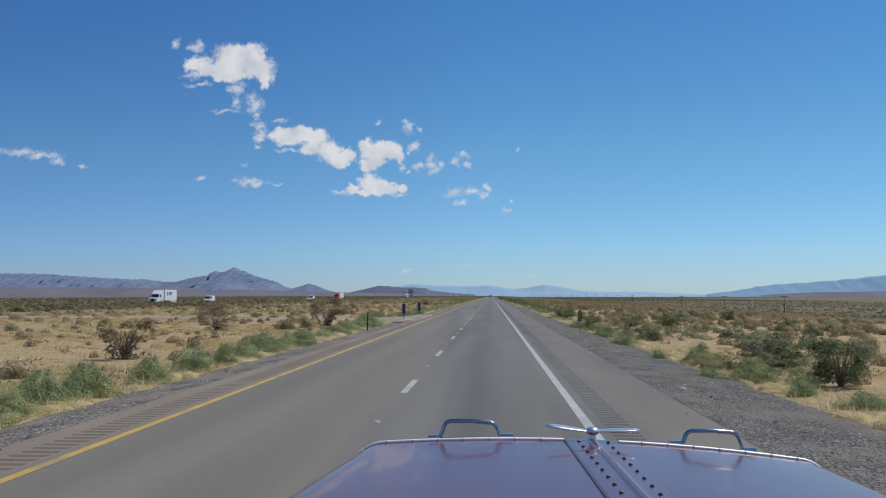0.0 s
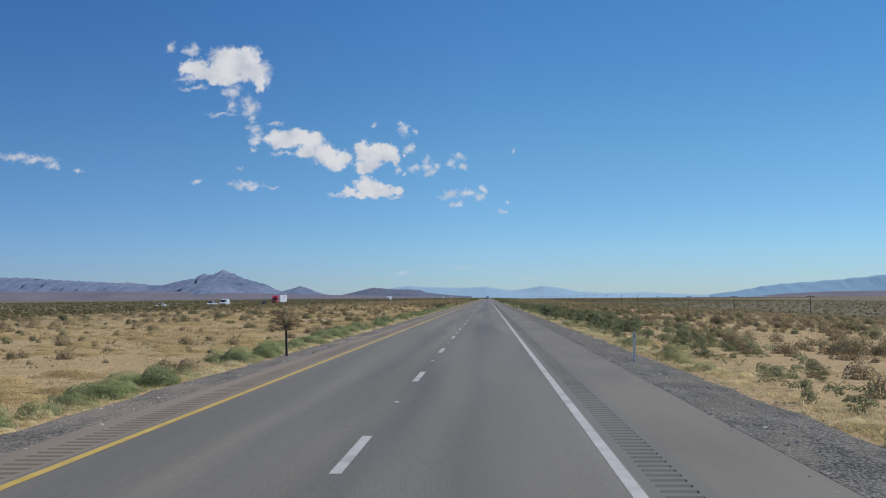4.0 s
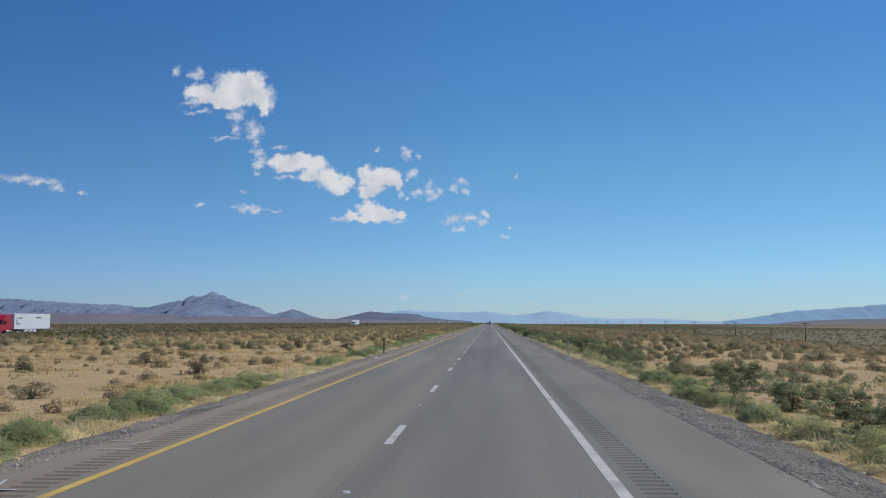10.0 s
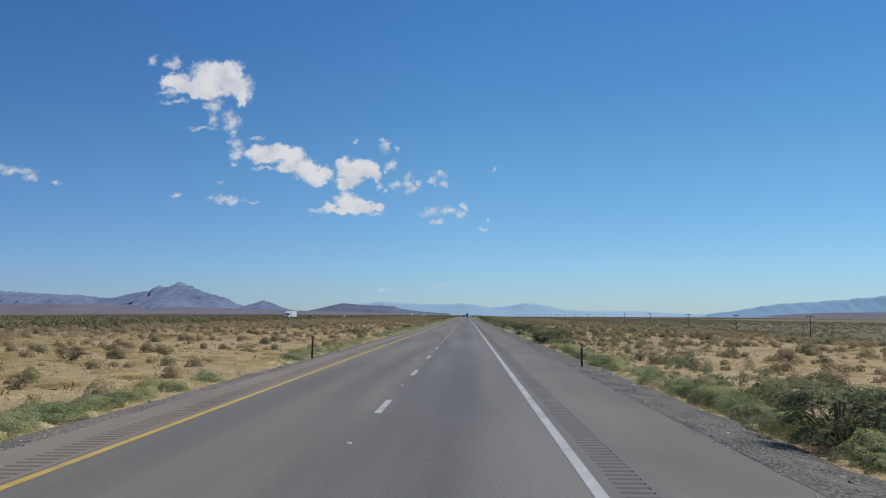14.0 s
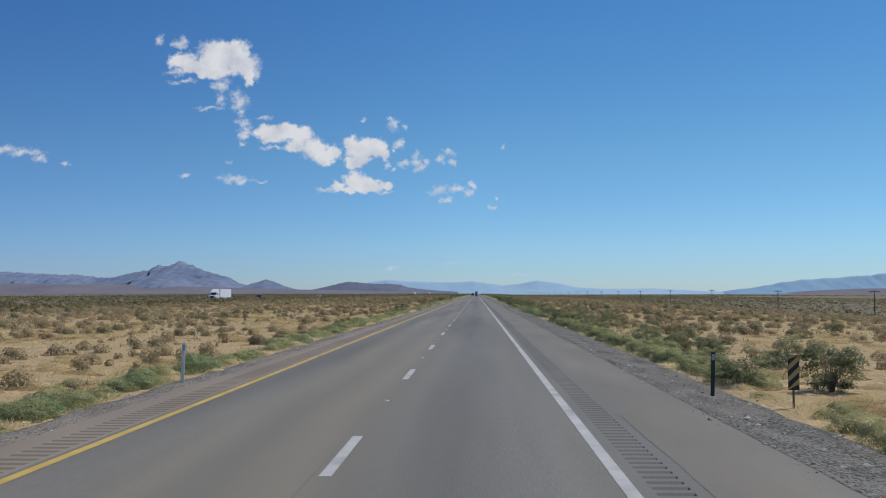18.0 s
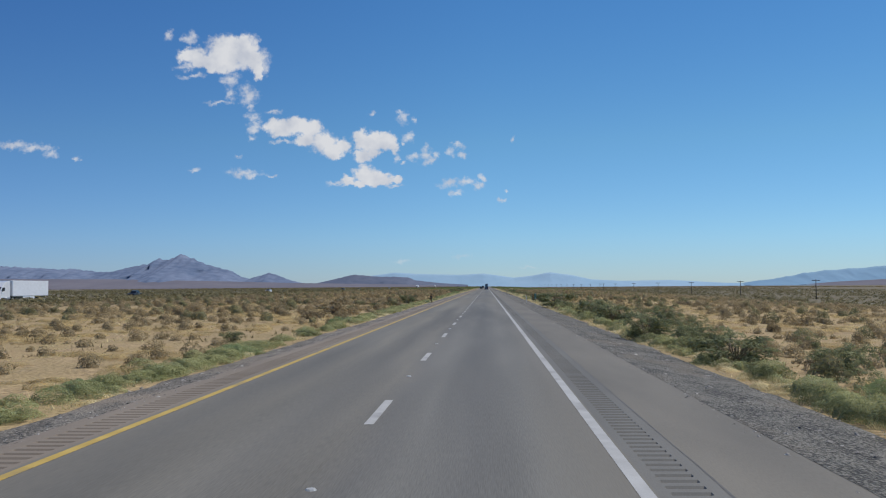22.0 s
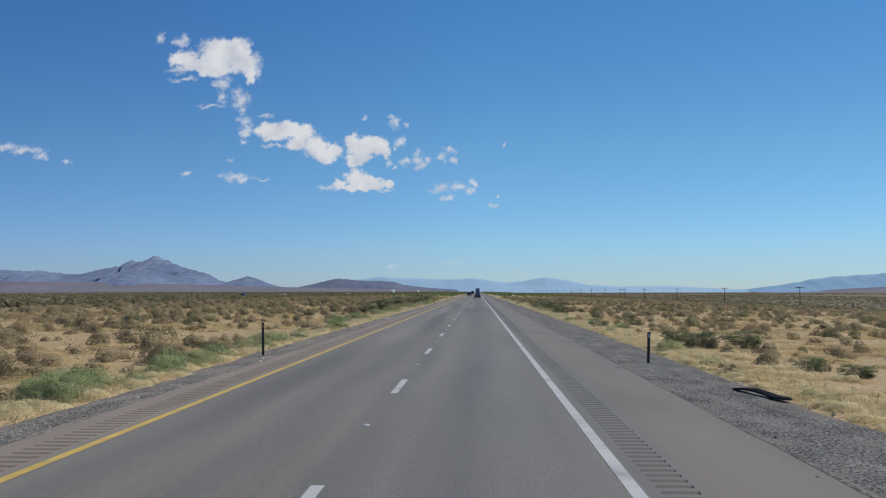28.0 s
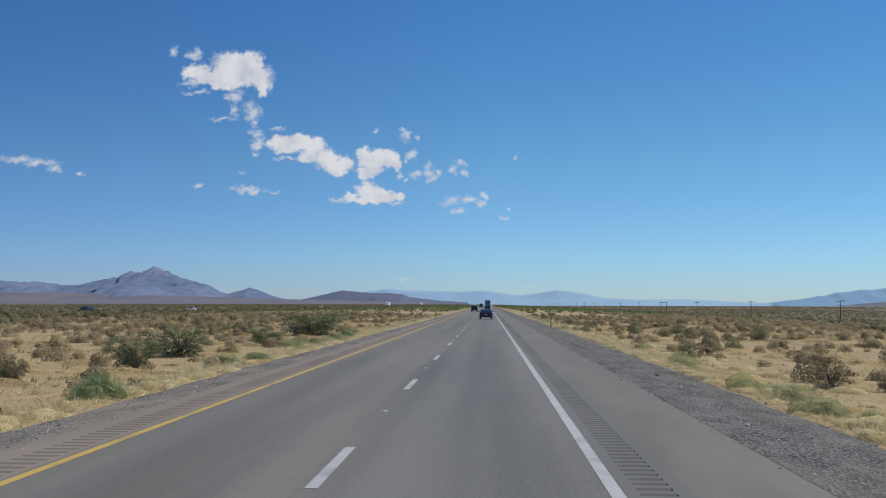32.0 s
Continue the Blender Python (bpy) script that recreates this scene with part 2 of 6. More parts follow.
    if lace:
        gaps, hole, open_work = t.nodes.new("ShaderNodeTexNoise"), t.nodes.new("ShaderNodeMapRange"), t.nodes.new("ShaderNodeMixShader")
        gaps.inputs["Scale"].default_value, gaps.inputs["Detail"].default_value, gaps.inputs["Roughness"].default_value = weave, 3, 0.6
        t.links.new(where, gaps.inputs["Vector"])
        hole.inputs[1].default_value, hole.inputs[2].default_value = 0.30 + 0.4 * lace - 0.03, 0.30 + 0.4 * lace + 0.03
        t.links.new(gaps.outputs["Fac"], hole.inputs[0])
        t.links.new(hole.outputs[0], open_work.inputs[0])
        t.links.new(t.nodes.new("ShaderNodeBsdfTransparent").outputs[0], open_work.inputs[1])
        t.links.new(t.nodes["Material Output"].inputs[0].links[0].from_socket, open_work.inputs[2])
        t.links.new(open_work.outputs[0], t.nodes["Material Output"].inputs[0])
    if bump:
        bn = t.nodes.new("ShaderNodeBump")
        bn.inputs["Strength"].default_value, bn.inputs["Distance"].default_value = bump, gap
        t.links.new(grain.outputs["Fac"], bn.inputs["Height"])
        t.links.new(bn.outputs[0], b.inputs["Normal"])
    return m


def paint(name, colour, rough=0.4, metal=0.0, coat=0.0, vary=0.12):
    m = material(name, tuple(c * (1 - vary) for c in colour), tuple(min(1, c * (1 + vary)) for c in colour), 3, 40, rough, 0, metal)
    m.node_tree.nodes["Principled BSDF"].inputs["Coat Weight"].default_value = coat
    return m


ASPHALT = material("asphalt", (0.102, 0.097, 0.086), (0.168, 0.159, 0.140), 0.55, 60, 0.78, 0.3, third=(0.160, 0.146, 0.119), cut=(0.46, 0.68), stretch=(1, 0.05, 1), gap=0.006, sharp=0.105)
SHOULDER_L = material("shoulder_asphalt_brown", (0.178, 0.143, 0.108), (0.245, 0.200, 0.152), 0.6, 55, 0.92, 0.3, stretch=(1, 0.25, 1), gap=0.006)
SHOULDER_IN = material("inner_shoulder_grey", (0.112, 0.105, 0.090), (0.165, 0.155, 0.133), 0.6, 55, 0.8, 0.3, third=(0.150, 0.136, 0.110), stretch=(1, 0.2, 1), gap=0.006)
SHOULDER_R = material("shoulder_asphalt_grey", (0.122, 0.109, 0.086), (0.184, 0.163, 0.127), 0.6, 55, 0.8, 0.3, third=(0.165, 0.141, 0.105), stretch=(1, 0.2, 1), gap=0.006)
YELLOW = material("yellow_line_paint", (0.40, 0.265, 0.055), (0.52, 0.36, 0.085), 2, 50, 0.75, 0.2, third=(0.31, 0.23, 0.09), gap=0.004)
WHITE = material("white_line_paint", (0.34, 0.33, 0.31), (0.45, 0.44, 0.415), 2, 50, 0.75, 0.2, third=(0.26, 0.25, 0.235), gap=0.004)
GRAVEL = material("grey_gravel", (0.040, 0.037, 0.031), (0.205, 0.190, 0.158), 1.3, 22, 0.95, 1.0, third=(0.180, 0.150, 0.112), cut=(0.52, 0.76), gap=0.07, fleck=0.70, sharp=0.075, stretch=(1, 0.55, 1))
GRAVEL_PALE = material("pale_gravel", (0.058, 0.052, 0.043), (0.258, 0.226, 0.182), 1.3, 22, 0.95, 1.0, third=(0.260, 0.210, 0.155), cut=(0.48, 0.72), gap=0.06, fleck=0.70, sharp=0.085, stretch=(1, 0.55, 1))
STONE = material("gravel_stone", (0.15, 0.138, 0.122), (0.37, 0.34, 0.30), 2, 20, 0.9, spread="island", amount=0.55)
SAND = material("desert_sand", (0.290, 0.202, 0.098), (0.485, 0.345, 0.178), 1.1, 6.0, 0.97, 1.0, third=(0.355, 0.258, 0.118), cut=(0.42, 0.60), gap=0.14, fleck=0.62, sharp=0.11)
DIRT = material("pale_dirt", (0.255, 0.200, 0.145), (0.430, 0.350, 0.262), 0.6, 16, 0.97, 0.9, third=(0.235, 0.190, 0.145), cut=(0.5, 0.7), gap=0.05, fleck=0.65, sharp=0.11)
STONE_PALE = material("pale_stone", (0.24, 0.205, 0.165), (0.52, 0.46, 0.385), 2, 20, 0.9, spread="island", amount=0.5)
SCRUB_LACE = material("dry_shrub_twigs", (0.225, 0.175, 0.098), (0.430, 0.335, 0.188), 1.3, 20, 0.9, spread="island", amount=0.2, leaf=0.45, lace=0.56, weave=15)
OLIVE_LACE = material("olive_shrub_twigs", (0.150, 0.146, 0.074), (0.270, 0.258, 0.130), 1.3, 20, 0.9, spread="island", amount=0.2, leaf=0.45, lace=0.53, weave=15)
STRAW_LACE = material("straw_tussock", (0.64, 0.53, 0.285), (0.82, 0.71, 0.43), 1.5, 22, 0.9, spread="island", amount=0.18, leaf=0.5, lace=0.53, weave=40)
GOLD_LACE = material("golden_tussock", (0.44, 0.335, 0.155), (0.64, 0.50, 0.255), 1.2, 20, 0.9, spread="island", amount=0.2, leaf=0.45, lace=0.55, weave=24)
LEAF_LACE = material("creosote_sprays", (0.152, 0.168, 0.080), (0.262, 0.275, 0.140), 2.0, 30, 0.85, spread="island", amount=0.28, leaf=0.5, lace=0.60, weave=22)
FEATHER = material("tumbleweed_sprays", (0.185, 0.232, 0.098), (0.315, 0.370, 0.170), 1.6, 30, 0.85, spread="island", amount=0.2, leaf=0.45, lace=0.55, weave=34)
GREEN_LACE = material("green_weed_sprays", (0.205, 0.240, 0.100), (0.345, 0.378, 0.172), 1.5, 30, 0.85, spread="island", amount=0.16, leaf=0.45, lace=0.56, weave=30)
PALE_LACE = material("pale_weed_sprays", (0.255, 0.268, 0.115), (0.400, 0.408, 0.190), 1.5, 30, 0.85, spread="island", amount=0.16, leaf=0.45, lace=0.56, weave=30)
CREOSOTE = material("creosote_leaf", (0.122, 0.158, 0.056), (0.210, 0.246, 0.094), 1.5, 30, 0.8, spread="island", amount=0.25, leaf=0.5)
BROWN_LEAF = material("dry_shrub", (0.150, 0.116, 0.060), (0.285, 0.222, 0.118), 1.0, 20, 0.9, spread="island", amount=0.2, leaf=0.48)
STRAW_DULL = material("dull_straw", (0.26, 0.19, 0.10), (0.40, 0.30, 0.165), 1.0, 20, 0.9, spread="island", amount=0.25, leaf=0.35)
STRAW = material("straw_grass", (0.58, 0.47, 0.23), (0.80, 0.68, 0.39), 1.0, 20, 0.85, spread="island", amount=0.3, leaf=0.4)
TWIG = material("twig_bark", (0.15, 0.115, 0.08), (0.27, 0.215, 0.15), 4, 40, 0.9)
# bluish distance haze is mixed into the base colour of these rocks
ROCK_NEAR_HAZED = material("mountain_rock_hazed", (0.088, 0.125, 0.200), (0.185, 0.222, 0.305), 0.006, 0.03, 1.0, fleck=0.5, stretch=(1, 1, 2.5))
ROCK_DARK_HAZED = material("dark_hill_rock_hazed", (0.085, 0.105, 0.155), (0.135, 0.150, 0.20), 0.004, 0.03, 1.0, fleck=0.5)
# far ranges: the pale blue of the air between is painted as base colour
ROCK_FAR_HAZED = material("far_range_haze_blue", (0.25, 0.385, 0.49), (0.31, 0.44, 0.545), 0.003, 0.02, 1.0)
ROCK_RIGHT_HAZED = material("ridge_haze_blue", (0.155, 0.275, 0.385), (0.205, 0.33, 0.44), 0.003, 0.02, 1.0)
# brown slopes with a lavender haze put into the base colour
RIDGE_BROWN_HAZED = material("low_brown_ridge_hazed", (0.118, 0.110, 0.132), (0.165, 0.150, 0.168), 0.004, 0.02, 1.0)
POST_DARK = material("dark_post", (0.035, 0.032, 0.030), (0.075, 0.06, 0.05), 3, 30, 0.7)
POST_RUST = material("rusty_steel", (0.12, 0.075, 0.05), (0.21, 0.15, 0.11), 4, 40, 0.8)
POST_WHITE = material("white_plastic_post", (0.66, 0.66, 0.64), (0.80, 0.80, 0.78), 3, 30, 0.5, leaf=0.5)
GALV = paint("galvanised_steel", (0.42, 0.42, 0.41), 0.45, 0.7)
SIGN_YELLOW = paint("sign_yellow", (0.55, 0.36, 0.13), 0.5)
SIGN_BLACK = paint("sign_black", (0.02, 0.02, 0.02), 0.5)
SIGN_WHITE = paint("sign_white", (0.55, 0.55, 0.57), 0.5)
SIGN_BACK = paint("sign_back_blue", (0.012, 0.028, 0.12), 0.45)
SIGN_GREEN = paint("sign_green", (0.015, 0.17, 0.14), 0.45)
POLE_WOOD = material("weathered_pole", (0.07, 0.06, 0.055), (0.13, 0.11, 0.095), 2, 25, 0.9)
RUBBER = material("rubber", (0.012, 0.012, 0.012), (0.026, 0.025, 0.024), 5, 40, 1.0)
GLASS_DARK = paint("tinted_glass", (0.02, 0.025, 0.03), 0.06)
CHROME = paint("chrome", (0.86, 0.85, 0.83), 0.16, 1.0, vary=0.03)

# the passing lane is browner and paler, the oil-stained middle of the driving lane darker, with ragged soft borders
at = ASPHALT.node_tree
across = at.nodes.new("ShaderNodeSeparateXYZ")
at.links.new(at.nodes.new("ShaderNodeTexCoord").outputs["Object"], across.inputs[0])
waver = at.nodes.new("ShaderNodeTexNoise")
waver.inputs["Scale"].default_value, waver.inputs["Detail"].default_value = 0.12, 6
at.links.new(at.nodes.new("ShaderNodeTexCoord").outputs["Object"], waver.inputs["Vector"])
shifted = vnode(at, "ShaderNodeMath", "MULTIPLY_ADD", waver.outputs["Fac"], 1.3, across.outputs[0]).outputs[0]
tint = at.nodes.new("ShaderNodeValToRGB")
tint.color_ramp.elements[0].position, tint.color_ramp.elements[0].color = 0.0, (1.15, 1.10, 1.00, 1)
tint.color_ramp.elements[1].position, tint.color_ramp.elements[1].color = 1.0, (1.08, 1.05, 0.99, 1)
for place, c in ((0.13, (0.98, 0.955, 0.89, 1)), (0.24, (1.16, 1.11, 0.99, 1)), (0.36, (0.99, 0.96, 0.89, 1)), (0.47, (1.14, 1.09, 0.98, 1)), (0.55, (0.93, 0.915, 0.88, 1)), (0.63, (1.03, 1.02, 0.975, 1)), (0.74, (0.86, 0.855, 0.835, 1)), (0.87, (1.04, 1.03, 0.98, 1))):
    tint.color_ramp.elements.new(place).color = c
spread_x = at.nodes.new("ShaderNodeMapRange")
spread_x.inputs[1].default_value, spread_x.inputs[2].default_value = -5.2, 2.4
at.links.new(shifted, spread_x.inputs[0])
at.links.new(spread_x.outputs[0], tint.inputs[0])
top_coat = at.nodes["Principled BSDF"].inputs["Base Color"]
toned = vnode(at, "ShaderNodeVectorMath", "MULTIPLY", top_coat.links[0].from_socket, tint.outputs[0])
at.links.new(toned.outputs[0], top_coat)

# the plain is denser with scrub away from the highway: blend the sand to olive there
st = SAND.node_tree
spot = st.nodes.new("ShaderNodeSeparateXYZ")
st.links.new(st.nodes.new("ShaderNodeTexCoord").outputs["Object"], spot.inputs[0])
wide = vnode(st, "ShaderNodeMath", "ABSOLUTE", spot.outputs[0]).outputs[0]
away = []
for value, near, far in ((wide, 34, 160), (spot.outputs[1], 1500, 2300)):
    m = st.nodes.new("ShaderNodeMapRange")
    m.inputs[1].default_value, m.inputs[2].default_value = near, far
    st.links.new(value, m.inputs[0])
    away.append(m.outputs[0])
reach = vnode(st, "ShaderNodeMath", "MAXIMUM", *away).outputs[0]
scrubby = st.nodes.new("ShaderNodeMix")
scrubby.data_type = "RGBA"
stand = st.nodes.new("ShaderNodeTexNoise")
stand.inputs["Scale"].default_value, stand.inputs["Detail"].default_value, stand.inputs["Roughness"].default_value = 0.035, 8, 0.65
st.links.new(st.nodes.new("ShaderNodeTexCoord").outputs["Object"], stand.inputs["Vector"])
uneven = vnode(st, "ShaderNodeMath", "MULTIPLY_ADD", stand.outputs["Fac"], 1.6, -0.85).outputs[0]
dense = vnode(st, "ShaderNodeMath", "MULTIPLY_ADD", reach, 2.4, uneven)
dense.use_clamp = True
st.links.new(vnode(st, "ShaderNodeMath", "MULTIPLY", dense.outputs[0], 0.88).outputs[0], scrubby.inputs[0])
base = st.nodes["Principled BSDF"].inputs["Base Color"]
st.links.new(base.links[0].from_socket, scrubby.inputs[6])
scrubby.inputs[7].default_value = (0.118, 0.099, 0.056, 1)
st.links.new(scrubby.outputs[2], base)

# ---- building helpers ----
def mesh_of(name, verts, faces, mat, smooth=False):
    """A mesh from arrays of corners and of triangles or quads."""
    verts, faces = np.asarray(verts, np.float32), np.asarray(faces, np.int32)
    me = bpy.data.meshes.new(name)
    n, k = faces.shape
    me.vertices.add(len(verts))
    me.vertices.foreach_set("co", verts.ravel())
    me.loops.add(n * k)
    me.loops.foreach_set("vertex_index", faces.ravel())
    me.polygons.add(n)
    me.polygons.foreach_set("loop_start", np.arange(0, n * k, k, dtype=np.int32))
    me.polygons.foreach_set("loop_total", np.full(n, k, np.int32))
    me.polygons.foreach_set("use_smooth", np.full(n, smooth))
    me.update(calc_edges=True)
    me.materials.append(mat)
    return me


def grid(us, vs, point, flip=False):
    """Corners and quads of a sheet over two rows of numbers."""
    verts = [point(u, v) for v in vs for u in us]
    w = len(us)
    i, j = np.meshgrid(np.arange(w - 1), np.arange(len(vs) - 1))
    a = (j * w + i).ravel()
    f = np.stack([a, a + 1, a + w + 1, a + w], 1)
    return verts, f[:, ::-1] if flip else f


def part(name, bm, mat, parent=None, label="", smooth=False):
    me = bpy.data.meshes.new(name)
    bmesh.ops.recalc_face_normals(bm, faces=bm.faces)
    bm.to_mesh(me)
    bm.free()
    me.materials.append(mat)
    if smooth:
        me.polygons.foreach_set("use_smooth", np.ones(len(me.polygons), bool))
    ob = new(name, me)
    ob.parent = parent
    if label:
        tagged(ob, label)
    return ob


def box(bm, x0, x1, y0, y1, z0, z1, bevel=0.0):
    r = bmesh.ops.create_cube(bm, size=1, matrix=Matrix.LocRotScale(((x0 + x1) / 2, (y0 + y1) / 2, (z0 + z1) / 2), None, (x1 - x0, y1 - y0, z1 - z0)))
    if bevel:
        bmesh.ops.bevel(bm, geom=list({e for v in r["verts"] for e in v.link_edges}), offset=bevel, segments=2, affect="EDGES", profile=0.6)
    return bm


def boxed(x0, x1, y0, y1, z0, z1, bevel=0.0):
    return box(bmesh.new(), x0, x1, y0, y1, z0, z1, bevel)


def tube(bm, a, b, r0, r1=None, sides=8):
    a, b = Vector(a), Vector(b)
    d = b - a
    m = Matrix.Translation((a + b) / 2) @ d.to_track_quat("Z", "Y").to_matrix().to_4x4()
    bmesh.ops.create_cone(bm, cap_ends=True, segments=sides, radius1=r0, radius2=r0 if r1 is None else r1, depth=d.length, matrix=m)
    return bm


def tubed(a, b, r0, r1=None, sides=8):
    return tube(bmesh.new(), a, b, r0, r1, sides)


def slab(bm, outline, x0, x1, bevel=0.0):
    """A side outline of (y, z) drawn across from x0 to x1."""
    ring = [bm.verts.new((x0, y, z)) for y, z in outline]
    f = bm.faces.new(ring)
    r = bmesh.ops.extrude_face_region(bm, geom=[f])
    moved = [v for v in r["geom"] if isinstance(v, bmesh.types.BMVert)]
    bmesh.ops.translate(bm, verts=moved, vec=(x1 - x0, 0, 0))
    if bevel:
        both = set(moved) | set(ring)
        edges = [e for e in bm.edges if e.verts[0] in both and e.verts[1] in both]
        bmesh.ops.bevel(bm, geom=edges, offset=bevel, segments=2, affect="EDGES", profile=0.6)
    return bm


def slabbed(outline, x0, x1, bevel=0.0):
    return slab(bmesh.new(), outline, x0, x1, bevel)


def empty(name, x, y, z=0.0, rz=0.0):
    ob = new(name)
    ob.empty_display_size = 0.3
    ob.matrix_world = pose(x, y, z, 0, 0, rz)
    return ob


# ---- the land ----
ROAD_FROM, ROAD_TO = -60.0, 4900.0
YELLOW_X, DASH_X, EDGE_X = -5.66, -1.87, 1.70
LEFT_EDGE, RIGHT_EDGE = -7.20, 4.20
RUMBLE_R0, RUMBLE_R1, JOINT_R = 1.96, 2.40, 2.58
LEFT_VERGE = -8.15
FAR_ROAD = -92.0       # middle of the other carriageway
DASH_STEP, DASH_FIRST = 12.19, 21.45


def foot_right(y):
    """Outer edge of the right-hand gravel bank, which widens along the drive."""
    return float(np.interp(y, (0, 25, 70, 330, 500, 750, 890, 1000, 1140), (7.4, 7.0, 6.6, 6.1, 6.15, 6.3, 6.6, 7.0, 7.1)))


def edge_right(y):
    """Where the outer gravel begins on the asphalt."""
    return float(np.interp(y, (0, 100, 190, 480, 640, 800, 1050), (3.95, 4.05, 4.25, 4.5, 4.3, 4.12, 4.25)))


def edge_left(y):
    """Where the inner gravel begins on the asphalt."""
    return float(np.interp(y, (0, 190, 330, 480, 650, 800, 1050), (-6.95, -6.9, -6.95, -7.3, -7.0, -6.75, -6.95)))


def foot_left(y):
    """Outer edge of the inner gravel bank."""
    return float(np.interp(y, (0, 190, 330, 480, 650, 800, 930, 1050, 1140), (-8.4, -8.4, -8.2, -8.2, -8.0, -7.95, -8.2, -8.5, -8.5)))


def land(x, y):
    """Height of the desert floor."""
    if foot_left(y) + 0.45 < x < foot_right(y) - 0.45:
        return -0.5
    if FAR_ROAD - 7 < x < FAR_ROAD + 7:
        return -0.6
    roll = 0.16 * noise.noise((x * 0.05, y * 0.05, 0)) + 0.07 * noise.noise((x * 0.21, y * 0.21, 3))
    near = min(1, max(0, (x - 6.5) / 8 if x > 0 else (LEFT_VERGE - x) / 8))
    if x > 0:
        s = min(1, max(0, (x - 7) / 160))
        return float(-0.27 - (4.6 + np.interp(y, (700, 950, 1150), (1.9, 1.0, -0.2))) * s * s * (3 - 2 * s) + roll * near)
    return -0.15 + roll * near


xs = [-4800, -3600, -2600, -1800, -1200, -800, -520, -340, -230, -160, -125, -104, -99.2, -98.8, -92, -85.2, -84.8, -76, -66, -58]
xs += list(np.arange(-52, -12, 2.0)) + [-11, -10, -9, -8.2, -7.65, -3, 3, 5.2, 5.8, 6.4, 7.05, 8, 9, 10] + list(np.arange(12, 52, 2.0))
xs += [56, 64, 74, 86, 100, 118, 138, 160, 190, 230, 300, 400, 560, 800, 1200, 1800, 2600, 3600, 4800]
ys = list(np.arange(-120, 1340, 4.0)) + [1360, 1400, 1460, 1540, 1650, 1800, 2000, 2300, 2700, 3200, 3800, 4400, 5000, 5600]
v, f = grid(xs, ys, lambda x, y: (x, y, land(x, y)))
tagged(new("ground", mesh_of("ground", v, f, SAND, True)), "tan desert sand plain with dry scrub reaching the horizon", "ground", kind="structure")


def strip(name, x0, x1, z0, z1, mat, label, category, ys, parent=None, columns=2):
    us = np.linspace(x0, x1, columns)
    v, f = grid(us, ys, lambda x, y: (x, y, z0 + (z1 - z0) * (x - x0) / (x1 - x0)))
    ob = new(name, mesh_of(name, v, f, mat, True))
    ob.parent = parent
    if category:
        tagged(ob, label, category, kind="structure")
    return ob


long_ys = list(np.arange(ROAD_FROM, 1500, 20.0)) + [1600, 1800, 2200, 2800, 3600, ROAD_TO]
LANE_X = DASH_X - 0.16
road = strip("road", YELLOW_X - 0.16, EDGE_X + 0.12, 0, 0, ASPHALT, "grey worn asphalt two-lane carriageway of a desert highway", "road", long_ys, columns=5)


def rumble(name, x0, x1, mat, label):
    """A shoulder band with ground-in grooves 0.3 m apart."""
    y = []
    z = []
    for k in range(int((1330 - ROAD_FROM) / 0.305)):
        s = ROAD_FROM + k * 0.305
        y += [s, s + 0.12, s + 0.16, s + 0.235, s + 0.275]
        z += [0, 0, -0.03, -0.03, 0]
    y.append(1331.0), z.append(0)
    xs_at = (x0, x0 + 0.02, x1 - 0.02, x1)
    v, f = grid(range(4), range(len(y)), lambda i, j: (xs_at[i], y[j], z[j] if i in (1, 2) else 0))
    return tagged(new(name, mesh_of(name, v, f, mat)), label, "rumble strip", kind="structure")


v, f = grid(np.linspace(0, 1, 4), long_ys, lambda u, y: (-6.5 + (edge_left(y) - 0.12 + 6.5) * u, y, -0.018 * u), flip=True)
tagged(new("shoulder_left", mesh_of("shoulder_left", v, f, SHOULDER_L, True)), "brownish asphalt inner shoulder", "road shoulder", kind="structure")
strip("shoulder_left_inner", -5.92, YELLOW_X - 0.16, 0, 0, SHOULDER_L, "brownish asphalt beside the yellow line", "road shoulder", long_ys)
rumble("rumble_strip_left", -6.50, -5.92, SHOULDER_L, "row of short grooves ground into brown asphalt")
strip("shoulder_right_inner", EDGE_X + 0.12, RUMBLE_R0, 0, 0, SHOULDER_IN, "grey asphalt beside the white edge line", "road shoulder", long_ys)
rumble("rumble_strip_right", RUMBLE_R0, RUMBLE_R1, SHOULDER_IN, "row of short grooves ground into grey asphalt")
strip("shoulder_right_middle", RUMBLE_R1, JOINT_R, 0, 0, SHOULDER_IN, "grey asphalt outside the rumble strip", "road shoulder", long_ys)
v, f = grid(np.linspace(0, 1, 4), long_ys, lambda u, y: (JOINT_R + (edge_right(y) + 0.12 - JOINT_R) * u, y, -0.034 * u))
tagged(new("shoulder_right", mesh_of("shoulder_right", v, f, SHOULDER_R, True)), "wide grey-brown asphalt outer shoulder", "road shoulder", kind="structure")
far_ys = list(np.arange(1331, 1500, 20.0)) + [1600, 2200, 3000, ROAD_TO]
strip("rumble_strip_far_left", -6.50, -5.92, 0, 0, SHOULDER_L, "brown asphalt shoulder in the distance", "road shoulder", far_ys)
strip("rumble_strip_far_right", RUMBLE_R0, RUMBLE_R1, 0, 0, SHOULDER_IN, "grey asphalt shoulder in the distance", "road shoulder", far_ys)
strip("yellow_line", YELLOW_X - 0.075, YELLOW_X + 0.085, 0.004, 0.004, YELLOW, "continuous yellow left edge line, slightly worn", "road marking", long_ys)
